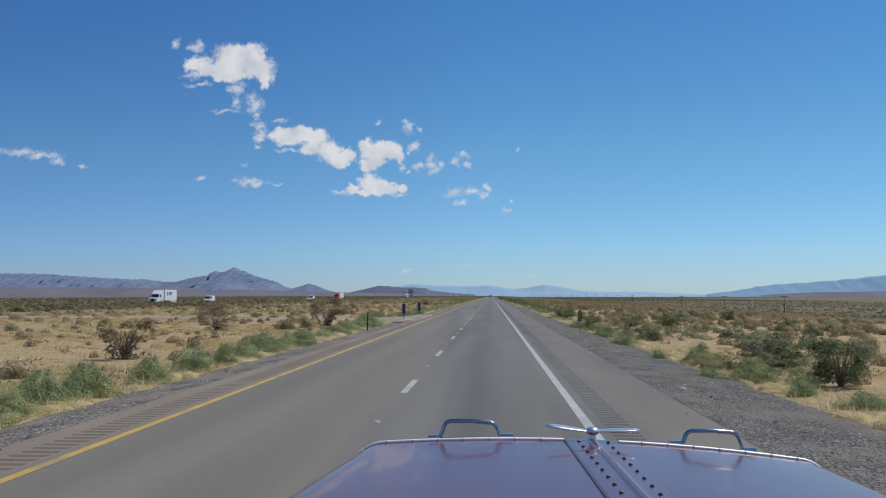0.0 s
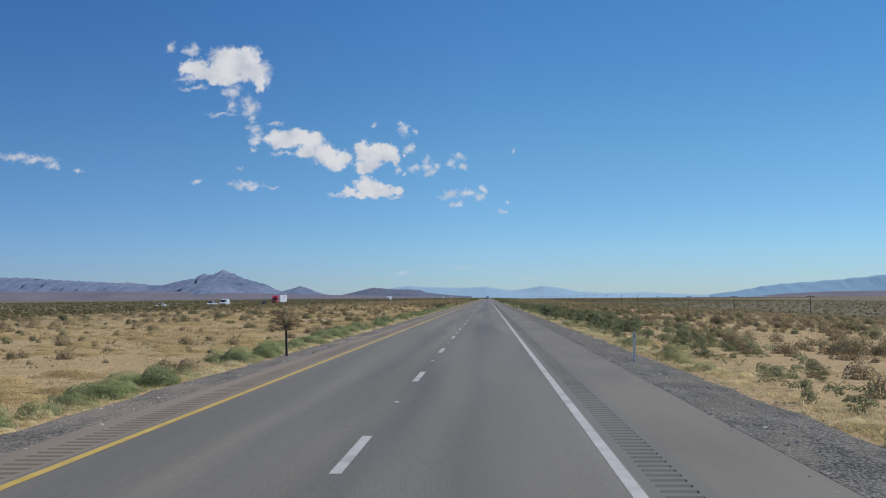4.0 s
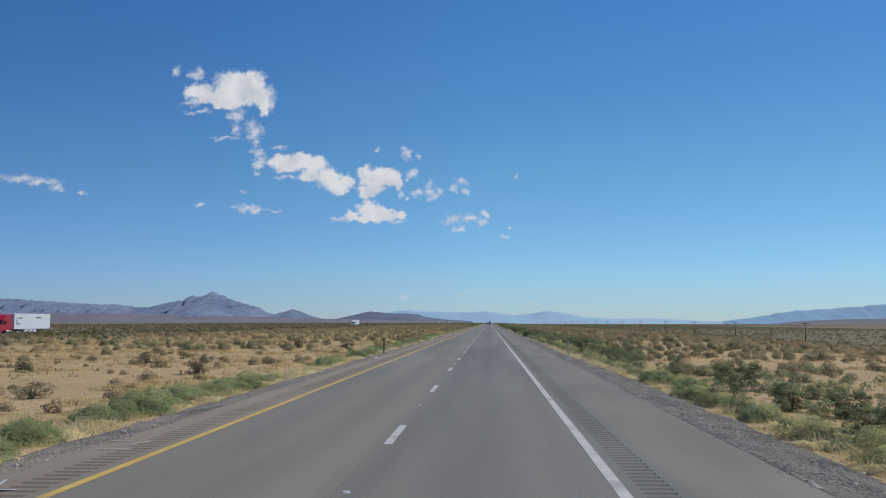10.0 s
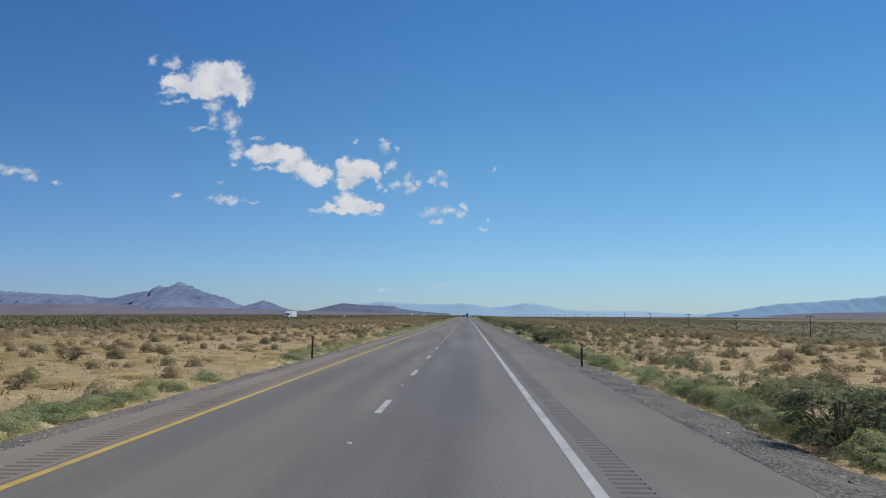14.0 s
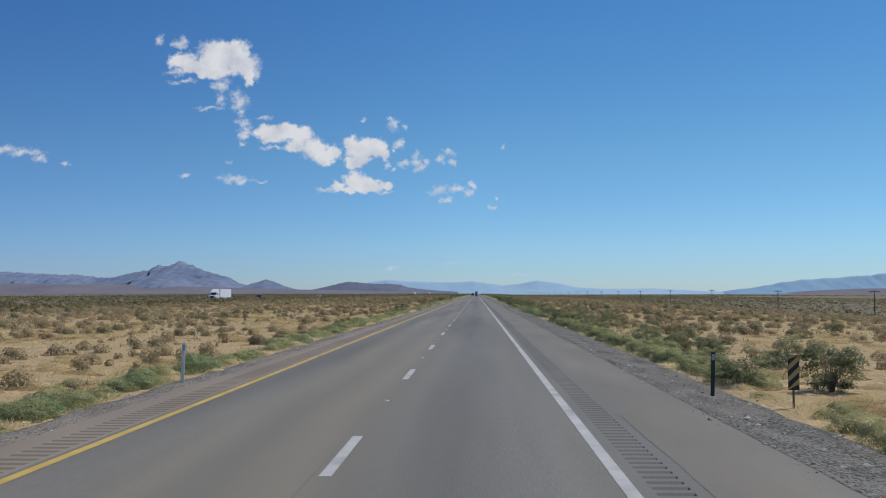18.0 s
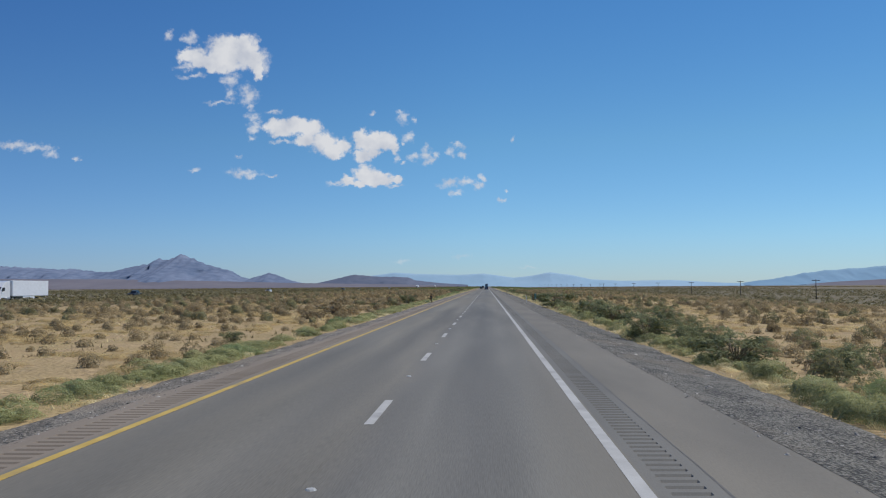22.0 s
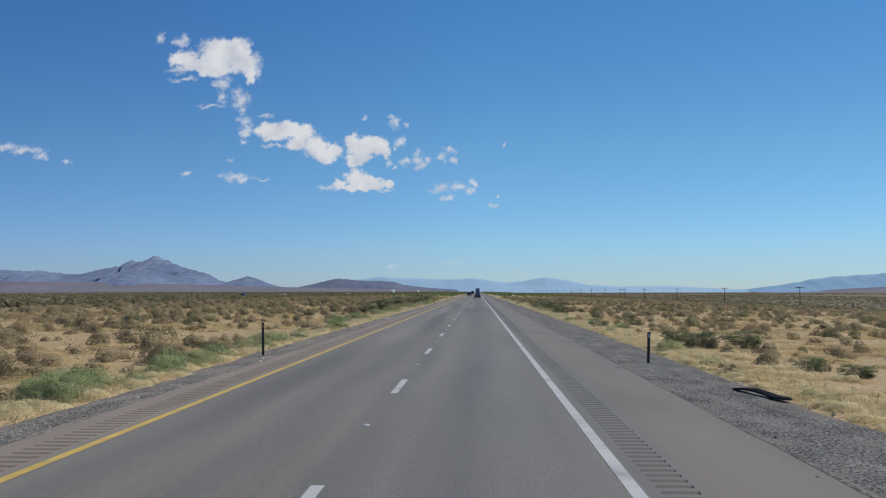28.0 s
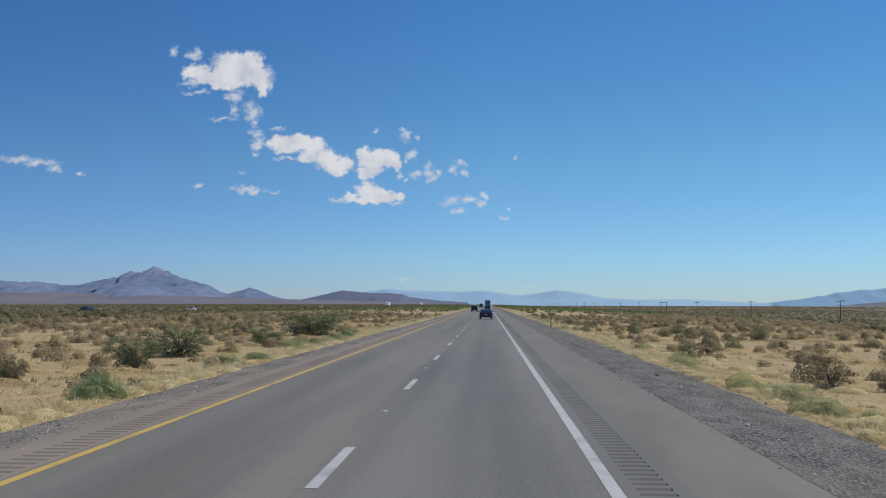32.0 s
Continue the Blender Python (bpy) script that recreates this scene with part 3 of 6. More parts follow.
strip("white_line", EDGE_X - 0.085, EDGE_X + 0.085, 0.004, 0.004, WHITE, "continuous white right edge line, slightly worn", "road marking", long_ys)
strip("other_carriageway", FAR_ROAD - 5.5, FAR_ROAD + 5.5, -0.20, -0.20, ASPHALT, "grey asphalt carriageway for opposing traffic", "road", long_ys)


# longitudinal joints, a little sunk and dark
JOINT = material("tar_joint", (0.085, 0.078, 0.068), (0.125, 0.115, 0.10), 2, 30, 0.7)


def joint(x, y0, y1, width, seed, label):
    rows = np.arange(y0, y1, 0.9)

    def point(i, y):
        w = width * (0.5 + 0.9 * abs(noise.noise((y * 0.31, seed, 0))))
        return x + 0.025 * noise.noise((y * 0.5, seed, 4)) + (i - 0.5) * w, y, 0.003
    v, f = grid((0, 1), rows, point)
    tagged(new("road_joint", mesh_of("road_joint", v, f, JOINT)), label, "road joint", kind="structure")


joint(LANE_X, -20, 1330, 0.007, 1, "thin dark joint between the lanes")
joint(JOINT_R, 590, 660, 0.030, 2, "dark tar joint along the shoulder")
joint(JOINT_R, 735, 965, 0.034, 3, "dark tar joint along the shoulder")


def verge(name, edge, label):
    """Gravel bank that falls from the asphalt to the desert floor."""
    us = np.linspace(0, 1, 13 if edge > 0 else 9)
    rows = list(np.arange(ROAD_FROM, 1300, 0.8)) + list(np.arange(1300, 2000, 20)) + [2400, 3200, ROAD_TO]

    def point(u, y):
        foot = foot_right(y) if edge > 0 else foot_left(y)
        start = edge_right(y) if edge > 0 else edge_left(y)
        jag = 0.35 * noise.noise((y * 0.22, edge, 0)) + 0.25 * noise.noise((y * 0.05, edge, 7))
        tear = 0.05 * noise.noise((y * 1.3, edge, 2)) * (1 - u)
        x = start + tear + (foot - start + math.copysign(jag, foot - edge) * 1.0) * u
        ruts = 0.045 * noise.noise((x * 3.1, y * 0.06, 5)) * min(1, 4 * u)
        sunk = 0.1 if edge < 0 and u > 0.05 and 80 < y < 101 else 0
        return x, y, (-0.027 if edge > 0 else -0.012) - sunk - (0.22 if edge > 0 else 0.12) * u ** 1.3 + ruts + 0.035 * noise.noise((x * 2.1, y * 2.1, 1)) * min(1, 5 * u) - (0.12 if u > 0.99 else 0)
    v, f = grid(us, rows, point, flip=edge < 0)
    return tagged(new(name, mesh_of(name, v, f, GRAVEL if edge > 0 else GRAVEL_PALE, True)), label, "gravel verge", kind="structure")


verge("gravel_verge_left", LEFT_EDGE, "narrow bank of loose grey gravel")
verge("gravel_verge_right", RIGHT_EDGE, "wide bank of loose dark grey gravel")


def track_near(x):
    """Nearer side of the dirt track through the median."""
    return np.interp(x, (-82, -20, -16.4, -11.4, -8.1, -6.5), (96, 84.5, 82.6, 78.8, 78.6, 77.0))


def track_far(x):
    """Farther side of the dirt track, flared along the road."""
    return np.interp(x, (-82, -20, -14.5, -11.7, -9.5, -8.85, -8.3, -6.9, -6.5), (103, 89.6, 90.2, 92.6, 96, 99.5, 102.5, 104, 98))


def crossing(x, k):
    """The dirt track, narrow out on the median and flared at the road; k runs from -1 to 1 across it."""
    a, c = float(track_near(x)), float(track_far(x))
    y = (a + c) / 2 + k * (c - a) / 2 + 0.9 * noise.noise((x * 0.8, k * 3, 2)) * k * k
    x += 0.12 * noise.noise((y * 0.7, 0, 9)) if x > -7 else 0
    wave = 0.03 * noise.noise((x * 1.4, y * 1.4, 5)) + 0.05 * noise.noise((x * 0.3, y * 0.3, 6))
    if x > -9:
        u = min(1, max(0, (-6.5 - x) / 2.5))
        return x, y, 0.007 - 0.05 * u + wave * min(1, 3 * u) - 0.10 * u * k ** 10
    return x, y, max(land(x, y), -0.22) + 0.10 * (1 - k ** 4) - 0.12 * k ** 8 + wave


v, f = grid(np.concatenate([np.linspace(-82, -16, 24), np.linspace(-15, -6.5, 34)]), np.linspace(-1, 1, 41), crossing)
tagged(new("crossover", mesh_of("crossover", v, f, DIRT, True)), "pale bare dirt track crossing the median", "dirt track", kind="structure")

# ---- lane dashes and raised markers ----
dash_mesh = mesh_of("lane_dash", [(-0.08, -1.52, 0), (0.08, -1.52, 0), (0.08, 1.52, 0), (-0.08, 1.52, 0)], [(0, 1, 2, 3)], WHITE)
b = bmesh.new()
bmesh.ops.create_cone(b, cap_ends=True, segments=8, radius1=0.068, radius2=0.052, depth=0.02)
marker_mesh = bpy.data.meshes.new("raised_marker")
b.to_mesh(marker_mesh)
b.free()
marker_mesh.materials.append(POST_WHITE)
for k in range(-4, 140):
    y = DASH_FIRST + k * DASH_STEP
    d = new("lane_dash", dash_mesh)
    d.location, d.parent = (DASH_X, y, 0.005), road
    if -2 < k < 100:
        d = new("raised_marker", marker_mesh)
        d.location, d.parent = (DASH_X - 0.02, y + DASH_STEP / 2, 0.009), road

# ---- distance ----
MID_Y = 560.0          # the middle of the drive, from which the ridges were drawn


def ridge(name, far, profile, mat, depth, label, rough=1.0):
    """A range of hills whose crest follows (u, v) tangents seen from the middle of the drive."""
    us = np.array([p[0] for p in profile])
    vs = np.array([p[1] for p in profile])
    n = max(90, int((us[-1] - us[0]) * 900))
    uu = np.linspace(us[0], us[-1], n)
    dist = far - MID_Y
    rows = np.concatenate([np.linspace(0, 1, 12), [1.5]])

    def point(u, s):
        crest = np.interp(u, us, vs) * dist
        x = u * dist
        gully = noise.noise((x * 0.012, s * 1.7, far * 0.01)) + 0.5 * noise.noise((x * 0.035, s * 4.0, far))
        h = crest * (s ** 1.15 if s <= 1 else max(0, 2.2 - s * 1.2))
        h += rough * 0.16 * crest * gully * (4 * s * (1 - s) if s < 1 else 0) + rough * 0.05 * crest * noise.noise((x * 0.05, far, 0)) * (1 if s == 1 else 0)
        y = far - depth * (1 - s) + rough * 0.30 * depth * gully * (1 - s) * s * 4
        return x, min(y, 4960) - 0.05 * max(0, -x - 1500), h - (8 if s == 0 else 4)
    v, f = grid(uu, rows, point)
    return tagged(new(name, mesh_of(name, v, f, mat, True)), label, "mountain", kind="structure")


ridge("mountain_far", 4950, [(-0.16, 0.006), (-0.124, 0.013), (-0.098, 0.0165), (-0.073, 0.0147), (-0.029, 0.0135), (-0.003, 0.0147), (0.029, 0.010), (0.048, 0.012), (0.067, 0.0155), (0.092, 0.012), (0.111, 0.0076), (0.143, 0.0058), (0.194, 0.0064), (0.251, 0.003), (0.30, 0.002)], ROCK_FAR_HAZED, 180, "mountain range faint on the horizon, tinted pale blue for haze", 0.22)
ridge("mountain_right", 4930, [(0.262, 0.001), (0.27, 0.003), (0.285, 0.0052), (0.30, 0.0066), (0.313, 0.0092), (0.322, 0.0102), (0.331, 0.0128), (0.343, 0.0136), (0.353, 0.0156), (0.366, 0.0157), (0.376, 0.0170), (0.395, 0.0176), (0.407, 0.0192), (0.428, 0.0200), (0.437, 0.0218), (0.455, 0.0226), (0.466, 0.0246), (0.52, 0.029), (0.60, 0.034), (0.75, 0.03)], ROCK_RIGHT_HAZED, 260, "mountain ridge tinted blue for haze", 0.5)
PEAK_WEST = [(-0.80, 0.027), (-0.66, 0.031), (-0.58, 0.030), (-0.53, 0.0265), (-0.493, 0.0245), (-0.4606, 0.0225), (-0.4505, 0.0233), (-0.4329, 0.0213), (-0.4178, 0.0193), (-0.404, 0.0200), (-0.3927, 0.0230), (-0.3776, 0.0261), (-0.3638, 0.0281)]
PEAK = [(-0.3588, 0.0326), (-0.355, 0.0338), (-0.350, 0.0321), (-0.3449, 0.0326), (-0.3373, 0.0346), (-0.3336, 0.0376), (-0.3298, 0.0381), (-0.3235, 0.0356), (-0.3148, 0.0321), (-0.3047, 0.0276), (-0.2946, 0.0246), (-0.2871, 0.0225), (-0.2796, 0.0208), (-0.2733, 0.0188), (-0.2644, 0.013), (-0.245, 0.009), (-0.215, 0.006), (-0.19, 0.002)]
ridge("mountain_left", 4890, PEAK_WEST + PEAK, ROCK_NEAR_HAZED, 520, "rugged desert mountain with a rocky peak, tinted blue-grey for haze", 1.0)
ridge("hill", 4800, [(-0.268, 0.006), (-0.2506, 0.0125), (-0.2418, 0.0146), (-0.2343, 0.0171), (-0.2267, 0.0154), (-0.2104, 0.009), (-0.19, 0.004)], ROCK_NEAR_HAZED, 200, "small hill beside the mountain, tinted blue-grey for haze", 0.8)
ridge("dark_hill", 4740, [(-0.185, 0.005), (-0.1639, 0.0096), (-0.1513, 0.0126), (-0.1412, 0.0146), (-0.1312, 0.0136), (-0.1136, 0.0121), (-0.0985, 0.0121), (-0.0834, 0.0111), (-0.0759, 0.0081), (-0.05, 0.005), (-0.02, 0.003)], ROCK_DARK_HAZED, 200, "low dark flat-topped hill, tinted bluish for haze", 0.6)
ridge("foothills", 4560, [(-0.80, 0.012), (-0.60, 0.013), (-0.50, 0.0125), (-0.40, 0.0115), (-0.30, 0.009), (-0.20, 0.006), (-0.10, 0.004), (-0.03, 0.002)], RIDGE_BROWN_HAZED, 420, "long haze-tinted brown-grey slope at the foot of the mountains", 0.3)
ridge("low_ridge", 4400, [(0.33, 0.001), (0.36, 0.0035), (0.410, 0.0058), (0.466, 0.0064), (0.55, 0.008), (0.75, 0.009)], RIDGE_BROWN_HAZED, 200, "low haze-tinted brown ridge on the plain", 0.4)

# ---- desert plants ----
SCRUB_FAR = material("olive_brown_scrub", (0.185, 0.160, 0.082), (0.275, 0.236, 0.122), 0.2, 3, 0.9, spread="island", amount=0.25, leaf=0.4)
rng = np.random.default_rng(7)


def unit(v):
    return v / np.maximum(np.linalg.norm(v, axis=-1, keepdims=True), 1e-6)


def sprays(n, radius, height, length, width, up, core=0.3, seed=1, lean=0.0):
    """n leaf blades on a dome-shaped bush: corners and triangles."""
    r = np.random.default_rng(seed)
    a = r.uniform(0, 2 * np.pi, n)
    lobes = 1 + 0.17 * np.sin(3 * a + seed) + 0.09 * np.sin(7 * a + 2 * seed)
    e = np.arcsin(r.uniform(0.0, 1.0, n))
    s = r.uniform(core, 1, n) ** 0.6 * (lobes + r.normal(0, 0.07, n))
    p = np.stack([np.cos(a) * np.cos(e) * s * radius, np.sin(a) * np.cos(e) * s * radius, np.sin(e) * s * height], 1)
    p[:, 2] = np.maximum(p[:, 2], 0.015)
    out = unit(p * (1 / radius, 1 / radius, 1 / height) + (lean, 0, up) + r.normal(0, 0.45, (n, 3)))
    side = unit(np.cross(out, r.normal(0, 1, (n, 3))))
    ln, wd = length * r.uniform(0.5, 1.3, (n, 1)), width * r.uniform(0.5, 1.3, (n, 1))
    v = np.stack([p - side * wd / 2, p + side * wd / 2, p + out * ln], 1).reshape(-1, 3)
    return v, np.arange(3 * n).reshape(-1, 3)


def stems(n, radius, height, thick, seed=1):
    """Bent stems that fan out from the root."""
    r = np.random.default_rng(seed)
    vs, fs = [], []
    for i in range(n):
        a, e = r.uniform(0, 2 * np.pi), r.uniform(0.25, 1.0)
        tip = np.array([np.cos(a) * radius * e, np.sin(a) * radius * e, height * r.uniform(0.65, 1.0) * (1.15 - 0.4 * e)])
        mid = tip * (0.45, 0.45, 0.6) + r.normal(0, 0.05, 3) * height
        chain = [np.zeros(3) + r.normal(0, 0.03, 3) * (1, 1, 0), mid, tip]
        k0 = len(vs)
        for c, w in zip(chain, (1, 0.65, 0.2)):
            for q in range(3):
                b = q * 2.094
                vs.append(c + thick * w * np.array([np.cos(b), np.sin(b), 0]))
        for s in (0, 3):
            for q in range(3):
                a0, a1 = k0 + s + q, k0 + s + (q + 1) % 3
                fs += [(a0, a1, a1 + 3), (a0, a1 + 3, a0 + 3)]
    return np.array(vs), np.array(fs)


def mound(radius, height, seed, rings=3, around=8):
    """The dense inside of a bush: a lumpy dome."""
    r = np.random.default_rng(seed + 900)
    vs = [(0, 0, height)]
    for i in range(1, rings + 1):
        e = math.pi / 2 * (1 - i / rings)
        for k in range(around):
            a = 2 * math.pi * (k + 0.5 * (i % 2)) / around
            q = (1 + 0.2 * math.sin(3 * a + seed)) * r.uniform(0.62, 1.25)
            vs.append((radius * q * math.cos(a) * math.cos(e), radius * q * math.sin(a) * math.cos(e), height * math.sin(e) * r.uniform(0.68, 1.22)))
    fs = [(0, 1 + k, 1 + (k + 1) % around) for k in range(around)]
    for i in range(rings - 1):
        for k in range(around):
            p, q = 1 + i * around + k, 1 + i * around + (k + 1) % around
            fs += [(p, p + around, q + around), (p, q + around, q)]
    return np.array(vs), np.array(fs)


def shell(n, radius, height, length, width, seed):
    """Ragged leaf clumps that lie on a lobed dome, facing outwards."""
    r = np.random.default_rng(seed)
    a = r.uniform(0, 2 * np.pi, n)
    lobes = 1 + 0.20 * np.sin(3 * a + seed) + 0.10 * np.sin(5 * a + 2 * seed)
    e = np.arcsin(r.uniform(0.02, 1.0, n) ** 0.9)
    s = r.uniform(0.72, 1.0, n) * lobes
    p = np.stack([np.cos(a) * np.cos(e) * s * radius, np.sin(a) * np.cos(e) * s * radius, np.sin(e) * s * height], 1)
    p[:, 2] = np.maximum(p[:, 2], 0.03)
    facing = unit(p / (radius ** 2, radius ** 2, height ** 2) * radius + r.normal(0, 0.33, (n, 3)))
    u = unit(np.cross(facing, r.normal(0, 1, (n, 3))))
    w = np.cross(facing, u)
    ln, wd = length * r.uniform(0.5, 1.2, (n, 1)), width * r.uniform(0.6, 1.3, (n, 1))
    v = np.stack([p - u * ln * 0.5 - w * wd * 0.5, p + u * ln * 0.2 - w * wd * 0.4, p + u * ln * 0.5 + w * wd * 0.5], 1).reshape(-1, 3)
    return v, np.arange(3 * n).reshape(-1, 3)


def crown(clumps, loose, leaf, seed):
    """Leafy masses of an open shrub one metre wide and high: clumps of twigs held out on the stems, and loose leaves round them."""
    r = np.random.default_rng(seed)
    vs, fs, base = [], [], 0
    for k in range(clumps):
        a, z = r.uniform(0, 2 * np.pi), r.uniform(0.07, 0.84)
        reach = (0.27 + 0.23 * min(1, z * 1.7)) * r.uniform(0.25, 1.0) ** 0.5 * (1 + 0.2 * math.sin(3 * a + seed)) * (1 - 0.5 * max(0, z - 0.6))
        v, f = mound(r.uniform(0.10, 0.19), r.uniform(0.11, 0.22), seed * 50 + k, 2, 6)
        v = v + (math.cos(a) * reach, math.sin(a) * reach, z - 0.06)
        vs.append(v), fs.append(f + base)
        base += len(v)
        v, f = sprays(loose, 0.17, 0.21, *leaf, 0.7, 0.4, seed * 70 + k)
        v = v + (math.cos(a) * reach, math.sin(a) * reach, z - 0.07)
        vs.append(v), fs.append(f + base)
        base += len(v)
    return np.concatenate(vs), np.concatenate(fs)


def feathers(loose, seed):
    """A soft round weed one metre wide and high: two open domes and many fine upright sprays."""
    bits = [mound(0.42, 0.72, seed, 5, 11), mound(0.30, 0.5, seed + 40, 3, 8), sprays(loose, 0.47, 0.80, 0.17, 0.007, 1.1, 0.5, seed)]
    vs, fs, base = [], [], 0
    for v, f in bits:
        vs.append(v), fs.append(f + base)
        base += len(v)
    return np.concatenate(vs), np.concatenate(fs)


def thicket(inner, outer, radius, height, big, small, up, seed):
    """A bush of larger clumps inside and small leaf blades round them; big, small: length and width."""
    v0, f0 = shell(inner, radius * 0.88, height * 0.88, *big, seed + 300)
    v1, f1 = sprays(outer, radius, height, *small, up, 0.45, seed)
    return np.concatenate([v0, v1]), np.concatenate([f0, f1 + len(v0)])


def puff(rings, around, loose, blade, seed, heart=True):
    """A low desert shrub half a metre in radius: an open leafy dome round a smaller one, and loose blades that break its outline."""
    bits = [mound(0.44, 0.50, seed, rings, around), sprays(loose, 0.5, 0.54, *blade, 0.8, 0.6, seed)]
    if heart:
        bits.append(mound(0.27, 0.34, seed + 40, 2, 6))
    vs, fs, base = [], [], 0
    for v, f in bits:
        vs.append(v), fs.append(f + base)
        base += len(v)
    return np.concatenate(vs), np.concatenate(fs)


def tussock(lumps, blades, seed):
    """A patch of dry grass half a metre in radius: a few flat ragged lumps of different size and upright blades all over it."""
    r = np.random.default_rng(seed)
    vs, fs, base = [], [], 0
    for k in range(lumps):
        q = r.uniform(0.55, 1.0)
        v, f = mound(0.34 * q, 0.20 * q * r.uniform(0.6, 1.2), seed * 9 + k, 2, 7)
        v = v + (r.uniform(-0.3, 0.3), r.uniform(-0.3, 0.3), 0)
        vs.append(v), fs.append(f + base)
        base += len(v)
    v, f = sprays(blades, 0.55, 0.24, 0.30, 0.018, 1.4, 0.05, seed)
    vs.append(v), fs.append(f + base)
    return np.concatenate(vs), np.concatenate(fs)


def sown(protos, places, scales, spins, picks):
    """Copies of the prototypes joined into one array of corners and triangles."""
    vs, fs, base = [], [], 0
    for k, (pv, pf) in enumerate(protos):
        who = np.nonzero(picks == k)[0]
        if not len(who):
            continue
        c, s = np.cos(spins[who]), np.sin(spins[who])
        sc = scales[who]
        x = pv[None, :, 0] * sc[:, 0:1]
        y = pv[None, :, 1] * sc[:, 0:1]
        v = np.stack([x * c[:, None] - y * s[:, None] + places[who, 0:1], x * s[:, None] + y * c[:, None] + places[who, 1:2], pv[None, :, 2] * sc[:, 1:2] + places[who, 2:3]], 2)
        f = pf[None] + (np.arange(len(who)) * len(pv))[:, None, None] + base
        vs.append(v.reshape(-1, 3))
        fs.append(f.reshape(-1, 3))
        base += v.shape[0] * v.shape[1]
    return np.concatenate(vs), np.concatenate(fs)


def heights(x, y):
    return np.array([land(float(a), float(b)) for a, b in zip(x, y)])


def clumpy(x, y, size, seed=0):
    return np.array([noise.noise((float(a) / size, float(b) / size, seed)) for a, b in zip(x, y)])


def scatter(n, x0, x1, y0, y1, keep=None, size=12.0, seed=0):
    x, y = rng.uniform(x0, x1, n), rng.uniform(y0, y1, n)
    if keep is not None:
        ok = clumpy(x, y, size, seed) > keep
        x, y = x[ok], y[ok]
    ok = ~((x < FAR_ROAD + 8) & (x > FAR_ROAD - 8))
    return x[ok], y[ok]


def bare(x, y):
    """True on the dirt track through the median."""
    return (y > track_near(x) - 0.3) & (y < track_far(x) + 0.3) & (x > -82) & (x < -5)


def along(y, at, share):
    """Where growth stands along the drive: shares at some distances."""
    return rng.uniform(0, 1, len(y)) < np.interp(y, at, share)


def field(name, label, category, protos, mat, x, y, wide, tall, sink=0.02):
    free = ~bare(x, y)
    x, y = x[free], y[free]
    n = len(x)
    k = rng.uniform(0.7, 1.25, n) ** 1.8
    sc = np.stack([wide * k, tall * k * rng.uniform(0.8, 1.2, n)], 1)
    v, f = sown(protos, np.stack([x, y, heights(x, y) - sink], 1), sc, rng.uniform(0, 6.28, n), rng.integers(0, len(protos), n))
    return tagged(new(name, mesh_of(name, v, f, mat, True)), label, category, kind="stuff")


shrub_protos = [puff(3, 7, 15, (0.14, 0.022), s) for s in range(10)]
mid_protos = [puff(2, 8, 8, (0.17, 0.045), s, False) for s in range(20, 29)]
far_protos = [thicket(9, 4, 0.5, 0.48, (0.48, 0.40), (0.22, 0.14), 0.5, s) for s in range(30, 36)]
tuft_protos = [sprays(13, 0.27, 0.10, 0.15, 0.021, 1.0, 0.0, s) for s in range(40, 46)]
litter_protos = [sprays(9, 0.25, 0.10, 0.13, 0.030, 0.7, 0.0, s) for s in range(50, 56)]
olive_protos = [puff(3, 8, 22, (0.14, 0.034), s) for s in range(60, 68)]
brush_protos = [puff(4, 9, 30, (0.13, 0.024), s) for s in range(90, 97)]
belt_protos = [crown(13, 7, (0.09, 0.028), s) for s in range(66, 72)]
tussock_protos = [tussock(3, 34, s) for s in range(130, 140)]
gold_protos = [tussock(2, 13, s) for s in range(140, 148)]
weed_protos = [puff(4, 9, 64, (0.19, 0.014), s) for s in range(70, 76)]

for side in (-1, 1):
    def span(a, b):
        return (-b, -a) if side < 0 else (a, b)
    x, y = scatter(5200 if side < 0 else 5000, *span(9.5, 30), -10, 1330, -0.25, 9, side)
    if side < 0:
        few = along(y, (0, 420, 560), (0.4, 0.5, 1))
        x, y = x[few], y[few]
    field("dry_scrub", "low brown dry desert shrubs scattered over sand", "shrubs", shrub_protos, SCRUB_LACE, x, y, 0.82, 0.76)
    x, y = scatter(8500, *span(8.6, 34), -10, 1330, -0.2, 5, side + 3)
    field("dry_litter", "low dry weeds and litter on the sand", "weeds", litter_protos, BROWN_LEAF if side < 0 else STRAW_DULL, x, y, 1.6, 1.2)
    x, y = scatter(9500, *span(30, 75 if side > 0 else 67), -10, 1400, -0.3, 14, side)
    if side < 0:
        few = along(y, (0, 420, 560), (0.45, 0.55, 1))
        x, y = x[few], y[few]
    field("dry_scrub", "brown dry desert shrubs out on the sand", "shrubs", mid_protos, SCRUB_LACE, x, y, 1.05, 0.86)
    x, y = scatter(1900, *span(11, 75 if side > 0 else 67), -10, 1400, -0.1, 25, side + 5)
    field("olive_scrub", "olive-green creosote shrubs scattered over the desert", "shrubs", olive_protos, OLIVE_LACE, x, y, 0.95, 1.0)
    x, y = scatter(9500, *span(75, 420), 60, 2400)
    field("distant_scrub", "distant olive and brown scrub covering the plain", "shrubs", far_protos, SCRUB_FAR, x, y, 2.1, 1.2)
    x, y = scatter(9000, *span(85, 420), 60, 2400, -0.15, 60, side)
    field("distant_creosote", "distant olive creosote bushes on the plain", "shrubs", far_protos, SCRUB_FAR, x, y, 2.1, 1.5)
